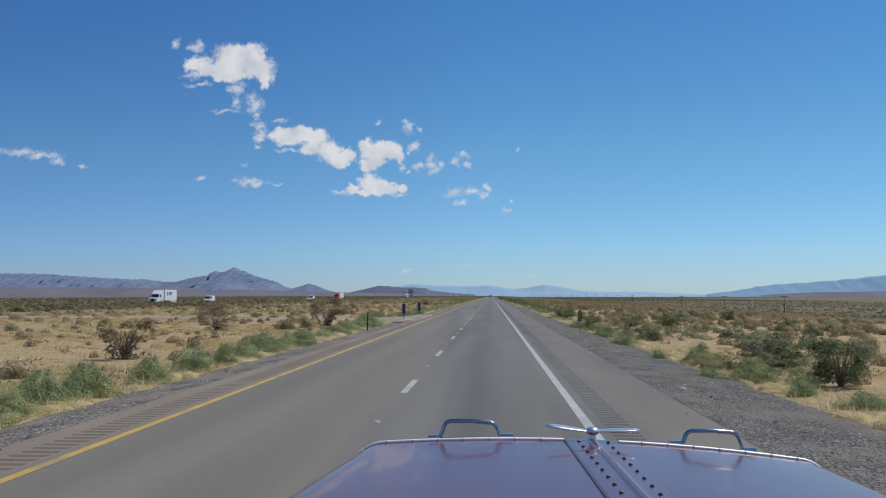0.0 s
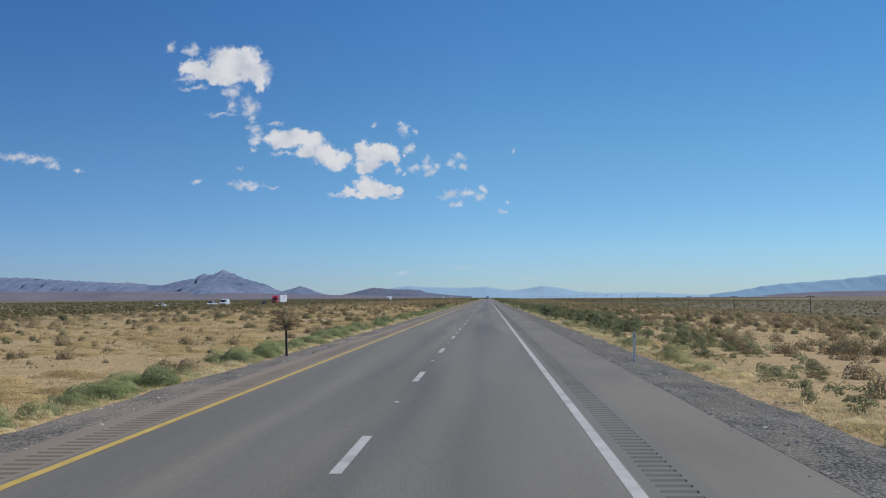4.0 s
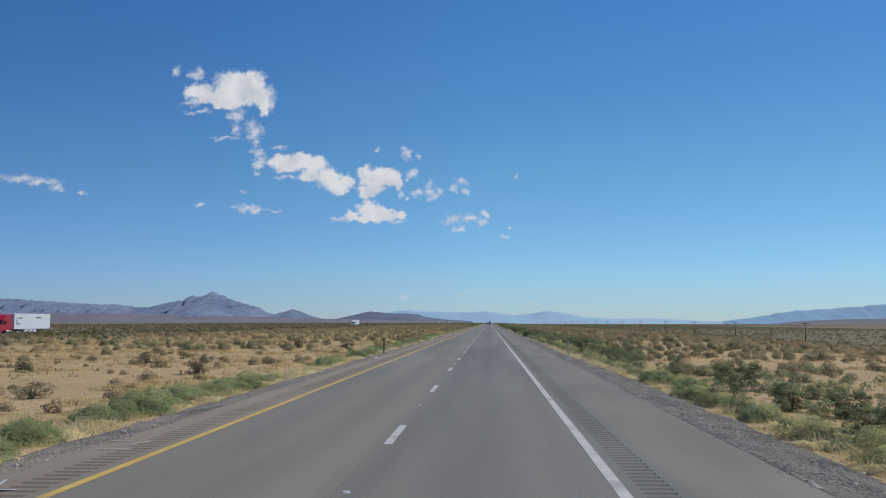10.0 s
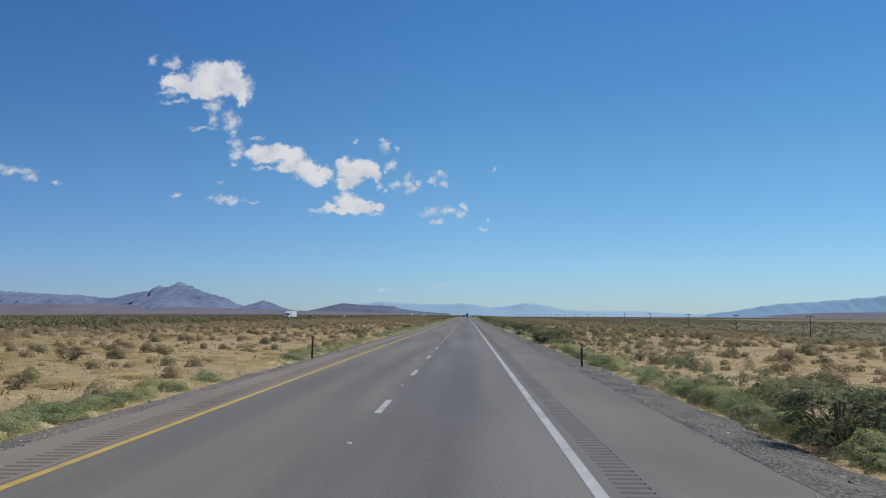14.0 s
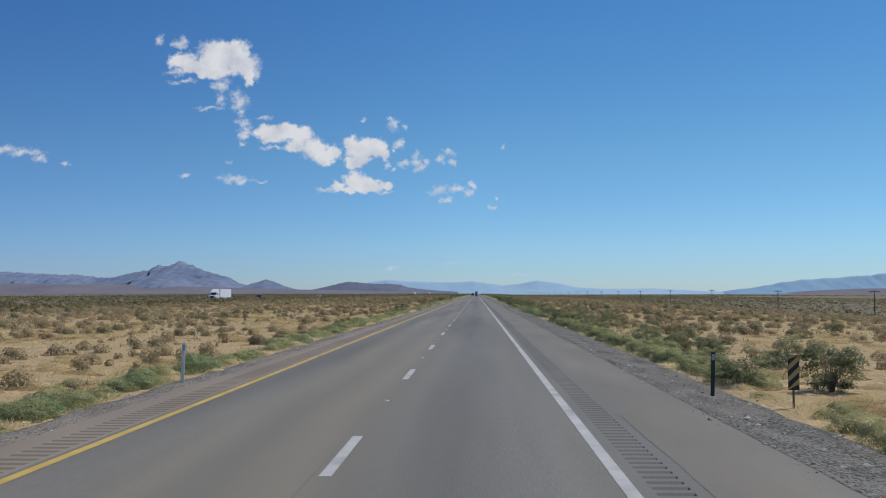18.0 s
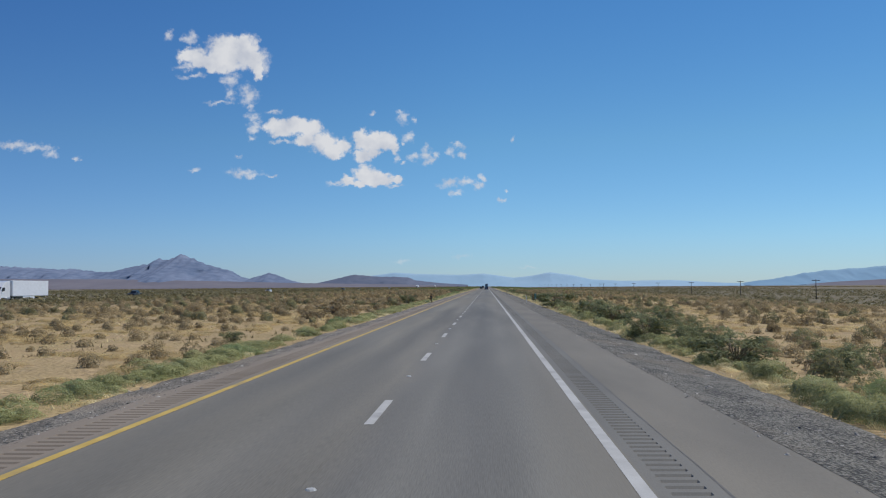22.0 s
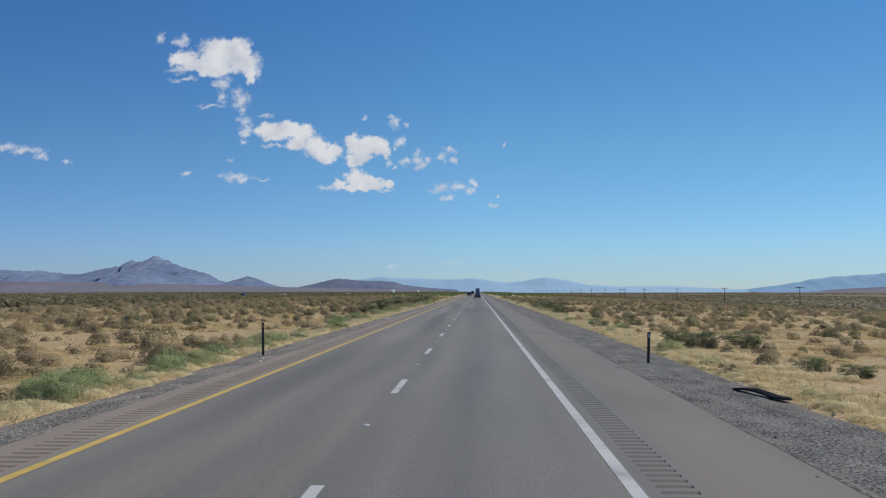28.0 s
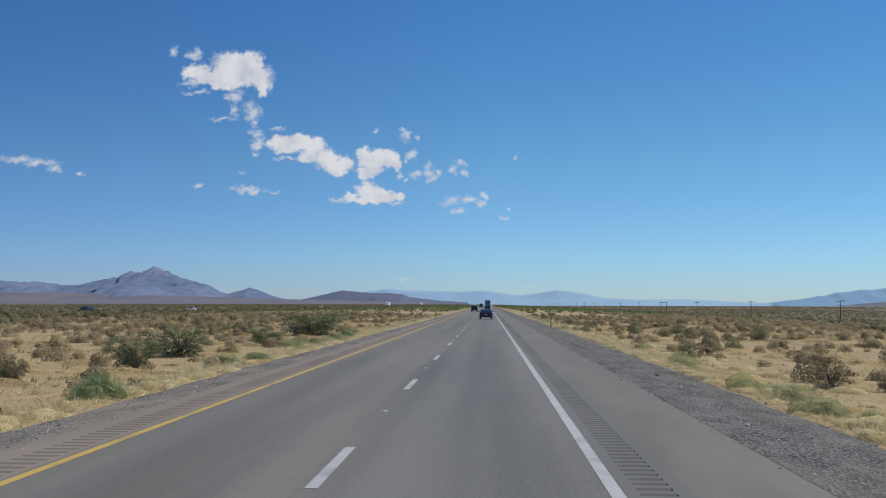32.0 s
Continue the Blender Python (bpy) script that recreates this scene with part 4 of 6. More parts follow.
# a hedge of scrub that hides the other carriageway's edge
x, y = scatter(9500, -85, -64, 40, 2300)
field("median_hedge", "olive and brown scrub along the opposite carriageway", "shrubs", far_protos, SCRUB_FAR, x, y, 1.9, 1.5)
x, y = scatter(5200, -75, 75, 1400, 2800)
ok = (x < -9.5) | (x > 8.5)
field("scrub_ahead", "dense scrub on both sides of the far road", "shrubs", far_protos, CREOSOTE, x[ok], y[ok], 1.9, 1.3)
x, y = scatter(6000, -900, 900, 2400, 4200)
ok = abs(x) > 20
field("scrub_far_plain", "band of scrub on the far plain", "shrubs", far_protos, BROWN_LEAF, x[ok], y[ok], 6.5, 1.8)
# straw-coloured grass along the feet of the gravel banks
for side in (-1, 1):
    y = rng.uniform(-8, 1320, 15000)
    foot = np.array([(foot_left if side < 0 else foot_right)(q) for q in y])
    x = foot + side * (0.12 + np.abs(rng.normal(0.25, 0.75, 15000)))
    ok = clumpy(x * 0, y, 14, 3 + side) + 0.7 * clumpy(x, y, 3, 9) > -0.1
    if side > 0:
        ok &= along(y, (0, 60, 110, 180, 330, 420, 560, 640, 700, 880, 905, 1200), (0.2, 0.7, 0.7, 0.6, 0.4, 0.2, 0.15, 0.25, 0.1, 0.25, 0.9, 1))
    else:
        ok &= along(y, (0, 160, 190, 260, 330, 480, 800, 960, 1000, 1200), (0.4, 0.5, 0.9, 0.8, 0.6, 0.12, 0.12, 0.4, 1, 1))
    field("roadside_grass", "dry straw-yellow grass along the gravel bank", "grass", tuft_protos, STRAW, x[ok], y[ok], 1.45, 0.75)
    # green weeds between the larger bushes
    many, wide_ = (4300, 0.55) if side < 0 else (3400, 0.45)
    y = rng.uniform(-8, 1320, many)
    foot = np.array([(foot_left if side < 0 else foot_right)(q) for q in y])
    x = foot + side * (0.42 + np.abs(rng.normal(0.1, wide_, many)))
    ok = clumpy(x * 0, y, 17, 30 + side) + 0.5 * clumpy(x, y, 4, 19) > np.interp(y, (330, 350, 540, 560, 640, 900, 960), (-0.06, -0.06 if side < 0 else -0.3, -0.06 if side < 0 else -0.3, -0.06, -0.42, -0.42, -0.06))
    if side > 0:
        ok &= along(y, (0, 70, 180, 260, 330, 345, 560, 600, 690, 800, 880, 905, 1200), (0.7, 0.4, 0.2, 0.15, 0.3, 0.9, 0.9, 0.5, 0.9, 0.7, 0.3, 0.1, 0.1))
        yy = rng.uniform(-8, 900, 1900)
        xx = np.array([foot_right(q) for q in yy]) + 0.9 + np.abs(rng.normal(0, 1.9, 1900))
        belt = (clumpy(xx, yy, 7, 41) > -0.15) & along(yy, (0, 70, 150, 180, 320, 350, 560, 610, 690, 880, 900), (0.3, 0.15, 0.2, 0.6, 0.8, 0.6, 0.55, 0.2, 0.3, 0.25, 0.1))
        field("roadside_creosote", "belt of olive creosote shrubs behind the gravel bank", "shrubs", belt_protos, LEAF_LACE, xx[belt], yy[belt], 1.15, 1.0)
    if side < 0:
        ok &= along(y, (0, 150, 400, 410, 425, 440, 900, 990, 1060, 1320), (0.9, 0.7, 1, 0.4, 0.4, 0.9, 0.8, 0.4, 0.2, 0.15))
    low = (y > 480) & (y < 950) & (side < 0)
    field("green_weeds", "soft green weeds growing along the gravel bank", "weeds", weed_protos, GREEN_LACE if side < 0 else PALE_LACE, x[ok & ~low], y[ok & ~low], 1.1, 0.72)
    if side < 0:
        field("low_weeds", "low yellowish green weeds along the gravel bank", "weeds", weed_protos, PALE_LACE, x[ok & low], y[ok & low], 1.0, 0.50)
# thin grass out on the sand
x, y = scatter(16000, -40, 40, -8, 1320, -0.02, 16, 2)
ok = (x < -9) | (x > 7.5)
field("sparse_grass", "thin dry grass tufts on the sand", "grass", tuft_protos, STRAW, x[ok], y[ok], 1.3, 0.9)
# dense pale grass in a band along the feet of the banks
band_protos = [sprays(34, 0.30, 0.11, 0.17, 0.011, 0.8, 0.0, s) for s in range(80, 86)]
for side, at, share in ((-1, (0, 25, 60, 150, 190, 300, 330, 420, 470, 800, 980, 1000, 1300), (0.9, 0.7, 0.25, 0.3, 0.7, 0.6, 1, 0.9, 0.5, 0.05, 0.3, 1, 1)), (1, (0, 30, 60, 180, 330, 390, 440, 500, 620, 860, 900, 960, 1300), (0.3, 0.3, 0.3, 0.5, 0.5, 0.8, 0.7, 0.4, 0.25, 0.3, 0.6, 1, 1))):
    y = rng.uniform(-4, 1310, 9000)
    foot = np.array([(foot_left if side < 0 else foot_right)(q) for q in y])
    x = foot + side * (np.abs(rng.normal(0, 0.55, 9000)) + 0.2)
    ok = along(y, at, share) & (clumpy(x, y, 2.5, 61) > -0.3)
    field("bank_grass", "dense pale straw grass edging the gravel bank", "grass", band_protos, STRAW, x[ok], y[ok], 1.3, 0.78, 0.0)
    y = rng.uniform(-4, 1310, 7500)
    foot = np.array([(foot_left if side < 0 else foot_right)(q) for q in y])
    x = foot + side * (np.abs(rng.normal(0, 0.40 if side < 0 else 0.65, 7500)) * np.interp(y, (900, 980), (1, 1.7)) + 0.15)
    ok = along(y, at, np.maximum(share, 0.35 if side > 0 else 0.05)) & (clumpy(x * 0, y, 6, 63) > np.interp(y, (950, 1000), (-0.12, -0.6)))
    field("straw_tussocks", "pale cream dry grass tussocks along the gravel bank", "grass", tussock_protos, STRAW_LACE, x[ok], y[ok], 0.85, 0.72, 0.0)
# yellow patches at the edge of the outer bank
for x0, x1, y0, y1, n in ((5.7, 8.3, 400, 446, 900), (6.0, 7.6, 618, 642, 260)):
    x, y = rng.uniform(x0, x1, n), rng.uniform(y0, y1, n)
    ok = clumpy(x, y, 3.5, 77) > -0.25
    field("yellow_grass", "bright yellow dry grass beside the gravel bank", "grass", tussock_protos, STRAW_LACE, x[ok], y[ok], 0.9, 0.75, 0.0)
# heavier brown and olive brush over the median late in the drive
for mat, n, seed in ((SCRUB_LACE, 1150, 5), (OLIVE_LACE, 420, 6)):
    x, y = scatter(n, -56, -10.5, 860, 1330, -0.02, 11, seed)
    few = (x < -17) | along(y, (0, 1020, 1060, 1400), (1, 1, 0.3, 0.3))
    x, y = x[few], y[few]
    field("median_brush", "thick brown and olive brush on the median", "shrubs", brush_protos, mat, x, y, 1.3, 1.3)
# scattered brown and olive brush on the outer side
for mat, n, seed in ((SCRUB_LACE, 1800, 15), (OLIVE_LACE, 1000, 16)):
    x, y = scatter(n, 8.4, 48, -6, 1330, -0.12, 10, seed)
    dense = along(y, (0, 330, 420, 1330), (1, 1, 0.75, 0.75))
    field("outer_brush", "low brown and olive brush scattered on sand", "shrubs", brush_protos, mat, x[dense], y[dense], 1.05, 1.15)
# golden dry grass where it covers the median and, later, the outer side
for x0, x1, y0, y1, n in ((-42, -9.2, -8, 560, 9000), (-38, -9.2, 560, 1320, 8000), (7.6, 40, 620, 1320, 8000)):
    x, y = scatter(n, x0, x1, y0, y1, -0.12, 22, 8)
    field("golden_grass", "patches of low golden dry grass on the sand", "grass", tuft_protos, STRAW, x, y, 1.7, 0.75)
for x0, x1, y0, y1, n in ((-60, -9.4, -8, 560, 10000), (-50, -9.4, 560, 1330, 10000), (8.4, 50, -8, 620, 2400), (8.0, 50, 620, 1330, 7000)):
    x, y = scatter(n, x0, x1, y0, y1, -0.12, 13, 34)
    field("golden_tussocks", "low golden dry grass tussocks between the shrubs", "grass", gold_protos, GOLD_LACE, x, y, 1.8, 0.66, 0.0)
# loose stones on the verges
stone_protos = []
for k in range(8):
    r = np.random.default_rng(k)
    a = np.arange(5) * 1.2566 + r.uniform(-0.3, 0.3, 5)
    q = r.uniform(0.7, 1.25, 5)
    v = np.concatenate([np.stack([np.cos(a) * q, np.sin(a) * q * 0.8, r.uniform(-0.25, 0.15, 5)], 1), [[r.uniform(-0.3, 0.3), r.uniform(-0.3, 0.3), r.uniform(0.35, 0.6)]]])
    stone_protos.append((v, np.array([(i, (i + 1) % 5, 5) for i in range(5)])))
for edge, n in ((LEFT_EDGE, 22000), (RIGHT_EDGE, 42000)):
    u, y = rng.uniform(-0.10, 1.1, n), rng.uniform(-6, 1310, n)
    foot = np.array([(foot_left if edge < 0 else foot_right)(q) for q in y])
    start = np.array([(edge_left if edge < 0 else edge_right)(q) for q in y])
    x = start + (foot - start) * u
    sc = np.repeat(rng.gamma(1.1, 0.013, (n, 1)) + 0.012, 2, 1)
    v, f = sown(stone_protos, np.stack([x, y, (-0.03 if edge > 0 else -0.01) - (0.22 if edge > 0 else 0.12) * np.clip(u, 0, 1) ** 1.3], 1), sc, rng.uniform(0, 6, n), rng.integers(0, 8, n))
    tagged(new("loose_stones", mesh_of("loose_stones", v, f, STONE)), "loose grey stones on the gravel bank", "stones", kind="stuff")

n = 5200
x = -6.25 - np.abs(rng.normal(0, 2.6, n))
y = track_near(x) + (track_far(x) - track_near(x)) * rng.uniform(0, 1, n)
z = np.where(x > -9, 0.004 - 0.05 * np.clip((-6.5 - x) / 2.5, 0, 1), -0.06)
v, f = sown(stone_protos, np.stack([x, y, z], 1), np.repeat(rng.gamma(1.2, 0.014, (n, 1)) + 0.012, 2, 1), rng.uniform(0, 6, n), rng.integers(0, 8, n))
tagged(new("track_stones", mesh_of("track_stones", v, f, STONE_PALE)), "loose pale stones strewn over the dirt track", "stones", kind="stuff")

# ---- single bushes: place across and along the road, width, height ----
WEEDS_A = [
    (-9.4, 18.4, 1.29, 0.88), (8.2, 19.8, 1.01, 0.44), (-9.3, 20.3, 1.29, 0.91), (7.6, 22.1, 0.7, 0.49),
    (-9, 23.4, 1.04, 0.82), (7.6, 25.7, 1.31, 0.65), (6.4, 26.2, 0.92, 0.5), (-9.1, 27, 1.54, 0.86),
    (-8.9, 29.6, 0.94, 0.85), (7.7, 33.5, 1.06, 0.75), (6.4, 34.1, 0.76, 0.54), (-9, 35, 1.56, 1),
    (-8.9, 41.3, 1.45, 0.92), (6.6, 44.1, 1.26, 0.7), (6.8, 51.2, 0.59, 0.49), (6.7, 52.5, 0.75, 0.48),
    (6.7, 54.1, 1, 0.64), (-10.1, 55.5, 0.76, 0.5), (-9.2, 56.1, 1.23, 0.78), (7.5, 60.6, 0.79, 0.48),
    (-9.1, 61.4, 0.65, 0.57), (-9.2, 66.5, 2.16, 1.18),
]
WEEDS_B = [
    (6.7, 66.5, 1.57, 0.78), (-12.2, 94.4, 1.46, 0.88), (-11, 97.5, 0.83, 0.5), (-9.9, 98.8, 1.22, 0.61),
    (-9.3, 103.3, 1.21, 0.61), (9.7, 105, 0.85, 0.64), (-8.7, 108.8, 1.42, 0.95), (9.1, 108.8, 1.43, 0.83),
    (-9.9, 123.9, 2, 1), (-10.1, 134.1, 1.59, 0.8), (-9.4, 196, 1, 0.66), (-9.7, 200.4, 1.11, 0.69),
    (-9.3, 205.8, 1.55, 0.78), (-9, 216.3, 1.2, 0.72), (-9.3, 224.3, 1.45, 0.87), (-9.2, 233.4, 0.85, 0.48),
    (-9, 234.9, 0.65, 0.39), (-10.9, 234.9, 0.65, 0.52), (6.4, 235.4, 0.81, 0.4), (-9.8, 239.5, 0.8, 0.4),
    (-9.2, 243.3, 1.47, 0.74), (-10.6, 251.7, 1.19, 0.59),
]
WEEDS_C = [
    (-8.9, 251.7, 1.66, 0.71), (-9.2, 270.1, 1.02, 0.64), (-10.4, 270.6, 1.44, 0.46), (-9.7, 274, 1.07, 0.53),
    (-8.8, 275.3, 1.12, 0.56), (-8.9, 282.7, 1.14, 0.62), (-10.1, 291.4, 1.84, 0.53), (-9.1, 304.1, 0.87, 0.58),
    (-8.6, 315.9, 1.63, 0.67), (6.4, 327.1, 0.79, 0.39), (-9.2, 332, 1.18, 0.59), (6.3, 336.7, 0.87, 0.53),
    (-9.6, 339.5, 0.92, 0.46), (6.9, 340, 0.94, 0.53), (-8.7, 341.4, 0.89, 0.51), (6.8, 341.9, 0.78, 0.39),
    (6.1, 342.5, 1.2, 0.67), (-8.4, 343.1, 0.89, 0.48), (-9.2, 374.7, 1, 0.56), (-9.3, 378, 1.06, 0.46),
    (-9.1, 379.8, 1.29, 0.5), (6.9, 382.8, 0.81, 0.57),
]
WEEDS_D = [
    (6.8, 387.8, 1.17, 0.78), (-9.8, 389.8, 1.25, 0.42), (6.8, 393.5, 1.15, 0.58), (-9, 417, 1.38, 0.61),
    (7.5, 423.7, 0.78, 0.59), (7, 425, 1.22, 0.71), (-9.3, 429.6, 1.17, 0.58), (6.6, 444, 1.07, 0.54),
    (-8.6, 450.5, 1.04, 0.49), (6.8, 451.1, 0.86, 0.43), (-9, 459, 1.74, 0.68), (-8.8, 461.6, 1.05, 0.63),
    (7, 463, 1.09, 0.66), (6.9, 470.4, 1.06, 0.53), (-8.6, 472.8, 1.4, 0.42), (7.3, 481.2, 1.18, 0.64),
    (-10.1, 484.2, 0.88, 0.5), (-9.3, 485.2, 1.46, 0.6), (7.6, 485.2, 0.8, 0.4), (7, 486.4, 0.84, 0.42),
    (-9.9, 491.5, 1.3, 0.52), (-9.2, 496.5, 1.63, 0.61),
]
WEEDS_E = [
    (7.4, 497.8, 1.92, 0.85), (-9.1, 502.8, 1.96, 0.61), (7.6, 502.8, 1.22, 0.73), (-9, 519.4, 1.84, 0.49),
    (-8.7, 522.1, 0.84, 0.42), (7, 522.8, 1.16, 0.58), (7, 527.6, 1.23, 0.61), (-8.6, 529.7, 1.13, 0.47),
    (6.7, 532.2, 1.22, 0.61), (6.6, 542.8, 1.63, 0.68), (-9.6, 627.9, 1.71, 0.46), (7.1, 631.1, 0.61, 0.3),
    (-8.8, 635.4, 1.25, 0.54), (-9.1, 641.6, 0.87, 0.44), (-9.2, 652.9, 1.45, 0.58), (-8.7, 660.2, 1.32, 0.44),
    (-8.6, 665.2, 0.85, 0.49), (-8.5, 669.7, 1.19, 0.68), (-8.3, 675.3, 0.82, 0.41), (-8.4, 685.2, 1.07, 0.4),
    (8.6, 685.2, 1.34, 0.54), (7.6, 696.3, 0.67, 0.45),
]
WEEDS_F = [
    (-8.9, 697.1, 1.76, 0.53), (7.8, 699.6, 1.2, 0.4), (-9.1, 701.4, 1.3, 0.65), (7.3, 704.4, 1.31, 0.65),
    (-9, 705.3, 0.85, 0.42), (-9, 709.5, 1.37, 0.69), (7, 709.5, 1.96, 0.69), (6.9, 730.5, 0.72, 0.36),
    (-8.8, 731.6, 1.2, 0.49), (-8.9, 734.7, 1.16, 0.58), (6.8, 737.1, 1.73, 0.72), (-9.2, 739.8, 1.13, 0.4),
    (7.2, 744, 1.13, 0.57), (-9.1, 745.2, 1.18, 0.59), (6.8, 753.6, 2.74, 0.87), (7.1, 766.6, 0.63, 0.42),
    (-8.4, 768.2, 1.09, 0.52), (7, 769.1, 1.2, 0.54), (7.1, 771.7, 0.82, 0.41), (7, 776, 1.15, 0.58),
    (8.4, 805.1, 0.86, 0.61), (-9.3, 806.1, 1.54, 0.32),
]
WEEDS_G = [
    (-9, 809.8, 0.91, 0.3), (-8.7, 816.4, 2.14, 0.49), (-9.5, 840.2, 0.71, 0.48), (-9.8, 844, 1, 0.5),
    (-9.4, 846.9, 0.97, 0.4), (-9.5, 875.5, 1.16, 0.46), (-9.2, 882.3, 1.12, 0.4), (-8.4, 912.4, 0.74, 0.37),
    (-10.2, 1021.9, 2.35, 0.55), (-9.5, 1027.1, 1.2, 0.77), (-9.6, 1032.3, 1.22, 0.61), (-9.7, 1040.6, 1.8, 0.64),
    (-9, 1056.3, 1.17, 0.78), (9.5, 1060.2, 1.08, 0.46), (-10.8, 1068.2, 2.06, 0.62), (9.1, 1069.7, 1.07, 0.54),
    (-10.6, 1076.8, 1.82, 0.78), (-10.6, 1092.4, 1.45, 0.66), (-11.4, 1099.3, 0.88, 0.44), (-10, 1100, 1.53, 0.72),
    (-9.6, 1104.8, 0.74, 0.42), (-11.8, 1131.1, 1.36, 0.61),
]
WEEDS_H = [
    (-11.4, 1136.1, 1.1, 0.46), (-10.7, 1140.2, 1.47, 0.52), (-9.6, 1149.5, 2.15, 0.67), (-9.4, 1164.7, 1.1, 0.76),
    (-10.2, 1177.1, 1.08, 0.43), (-9, 1178.7, 0.91, 0.45), (-9.4, 1203.7, 1.16, 0.77),
]
WEEDS = WEEDS_A + WEEDS_B + WEEDS_C + WEEDS_D + WEEDS_E + WEEDS_F + WEEDS_G + WEEDS_H
CREOSOTES_A = [
    (9.3, 24.2, 1.38, 1.31), (9.7, 30.9, 2.16, 1.18), (7.5, 65.4, 1.32, 0.94), (10.4, 66.6, 1.18, 0.98),
    (13.9, 69.5, 1.72, 1.08), (7.5, 88.8, 0.55, 0.66), (23.5, 89.7, 1.37, 1.03), (7.8, 93.5, 1.82, 1.12),
    (9.9, 205.8, 1.9, 0.95), (9.3, 209, 1.35, 0.87), (9.4, 216.4, 2.64, 1.2), (9.9, 230.5, 2.31, 1.15),
    (9.4, 237.3, 2.34, 1.17), (9.3, 240.4, 1, 0.66), (11.5, 250.1, 1.14, 0.68), (8.1, 251.7, 3.09, 1.54),
    (8, 258, 1.67, 1.11), (9.1, 272.4, 0.71, 0.71), (9, 274.5, 0.93, 0.78), (8.7, 279, 1.48, 1.38),
    (9, 285.7, 1.59, 1.25), (8.7, 310.2, 0.78, 0.62),
]
CREOSOTES_B = [
    (8.9, 314.8, 1.11, 0.92), (7.8, 317.1, 2.19, 1.2), (9.2, 343.7, 0.85, 0.85), (-13.8, 346.5, 0.96, 0.64),
    (9.4, 346.6, 0.96, 0.8), (-11, 348.3, 2.21, 1.02), (8.6, 348.3, 1.19, 0.85), (-11.6, 352.6, 1.58, 0.99),
    (8.8, 352.6, 1.58, 0.99), (-11.2, 353.8, 1.03, 0.62), (8.8, 358.5, 1.41, 0.94), (8.7, 378, 0.93, 0.66),
    (9.3, 381.2, 0.92, 0.76), (8.4, 382.8, 0.98, 0.81), (8.9, 390.4, 1.48, 1.06), (8.9, 415, 1.54, 0.77),
    (8.9, 418.7, 1.15, 0.74), (8.4, 420.5, 1.4, 0.88), (7.8, 433.4, 1.8, 1.29), (9.7, 449.9, 0.81, 1.08),
    (9.1, 451.1, 0.86, 0.71), (8.9, 453.2, 1.1, 0.94),
]
CREOSOTES_C = [
    (8.8, 459, 1.35, 0.77), (7.2, 509.5, 2.87, 1.29), (7, 516.9, 2.46, 1.18), (6.9, 576.2, 2.91, 1.45),
    (7.4, 608.7, 2.46, 1.47), (8.3, 626.4, 0.73, 0.49), (7.9, 627.9, 1.18, 1.31), (8.5, 632.6, 0.97, 0.65),
    (8.1, 637.6, 1.74, 0.97), (8.1, 645, 2.16, 1.08), (-10.2, 650.4, 1.51, 0.69), (8, 657, 2.22, 0.95),
    (8.9, 665.8, 1.31, 1.16), (7.1, 667.2, 1.31, 0.77), (10.3, 674.1, 0.99, 0.59), (9.6, 680, 1.41, 0.71),
    (7.7, 721.4, 2.44, 0.81), (7.8, 734.2, 1.64, 0.88), (-9.8, 754.9, 1.8, 0.51), (-10.8, 775.2, 0.96, 0.88),
    (8.2, 791, 2.08, 1.04), (9.8, 811.4, 1.3, 0.73),
]
CREOSOTES_D = [
    (7.8, 814.2, 1.98, 0.9), (8.2, 820.5, 1.54, 0.88), (-11, 823.9, 0.85, 0.48), (7.3, 825.9, 1.91, 1.27),
    (8.4, 844.7, 2.21, 1.25), (12.7, 851, 1.12, 0.94), (8.3, 855.9, 2.41, 1.31), (8.3, 877.9, 1.18, 0.72),
    (-12.1, 882.7, 0.97, 0.57), (7.5, 884.4, 3.28, 1.73), (-10.4, 904.1, 1.79, 1.19), (7.9, 919.8, 2.13, 1.28),
    (10, 944.9, 1.98, 0.82), (9.2, 952.8, 1.52, 0.76), (10.9, 1026.3, 0.83, 0.42), (10.2, 1028.2, 0.89, 0.45),
    (9.7, 1039.5, 1.37, 0.75), (11.6, 1039.6, 1.38, 0.75), (8.9, 1041.5, 1.05, 0.66), (8.2, 1060.2, 1.16, 0.54),
    (11.4, 1065.9, 0.95, 0.48), (12.4, 1073.1, 0.71, 0.59),
]
CREOSOTES_E = [
    (10.7, 1081.7, 0.87, 0.58), (9, 1095.6, 1.37, 0.92), (-12.7, 1099, 1.91, 1.04), (-12.2, 1111.6, 1.91, 1.4),
    (9.3, 1113.9, 2.15, 1.21), (8.4, 1123.4, 1.32, 0.66), (10.1, 1132.4, 1.76, 1.04), (-13, 1138.4, 2.37, 1.19),
    (13.9, 1146.6, 1, 0.62), (-14.1, 1153, 2.91, 1.45), (10, 1156, 1.24, 0.77), (-12.4, 1174.4, 1.59, 1.1),
    (-13.6, 1182.3, 2.49, 1.25), (-12.1, 1192.2, 1.56, 0.94), (-12.9, 1208.9, 3.77, 1.67),
]
CREOSOTES = CREOSOTES_A + CREOSOTES_B + CREOSOTES_C + CREOSOTES_D + CREOSOTES_E
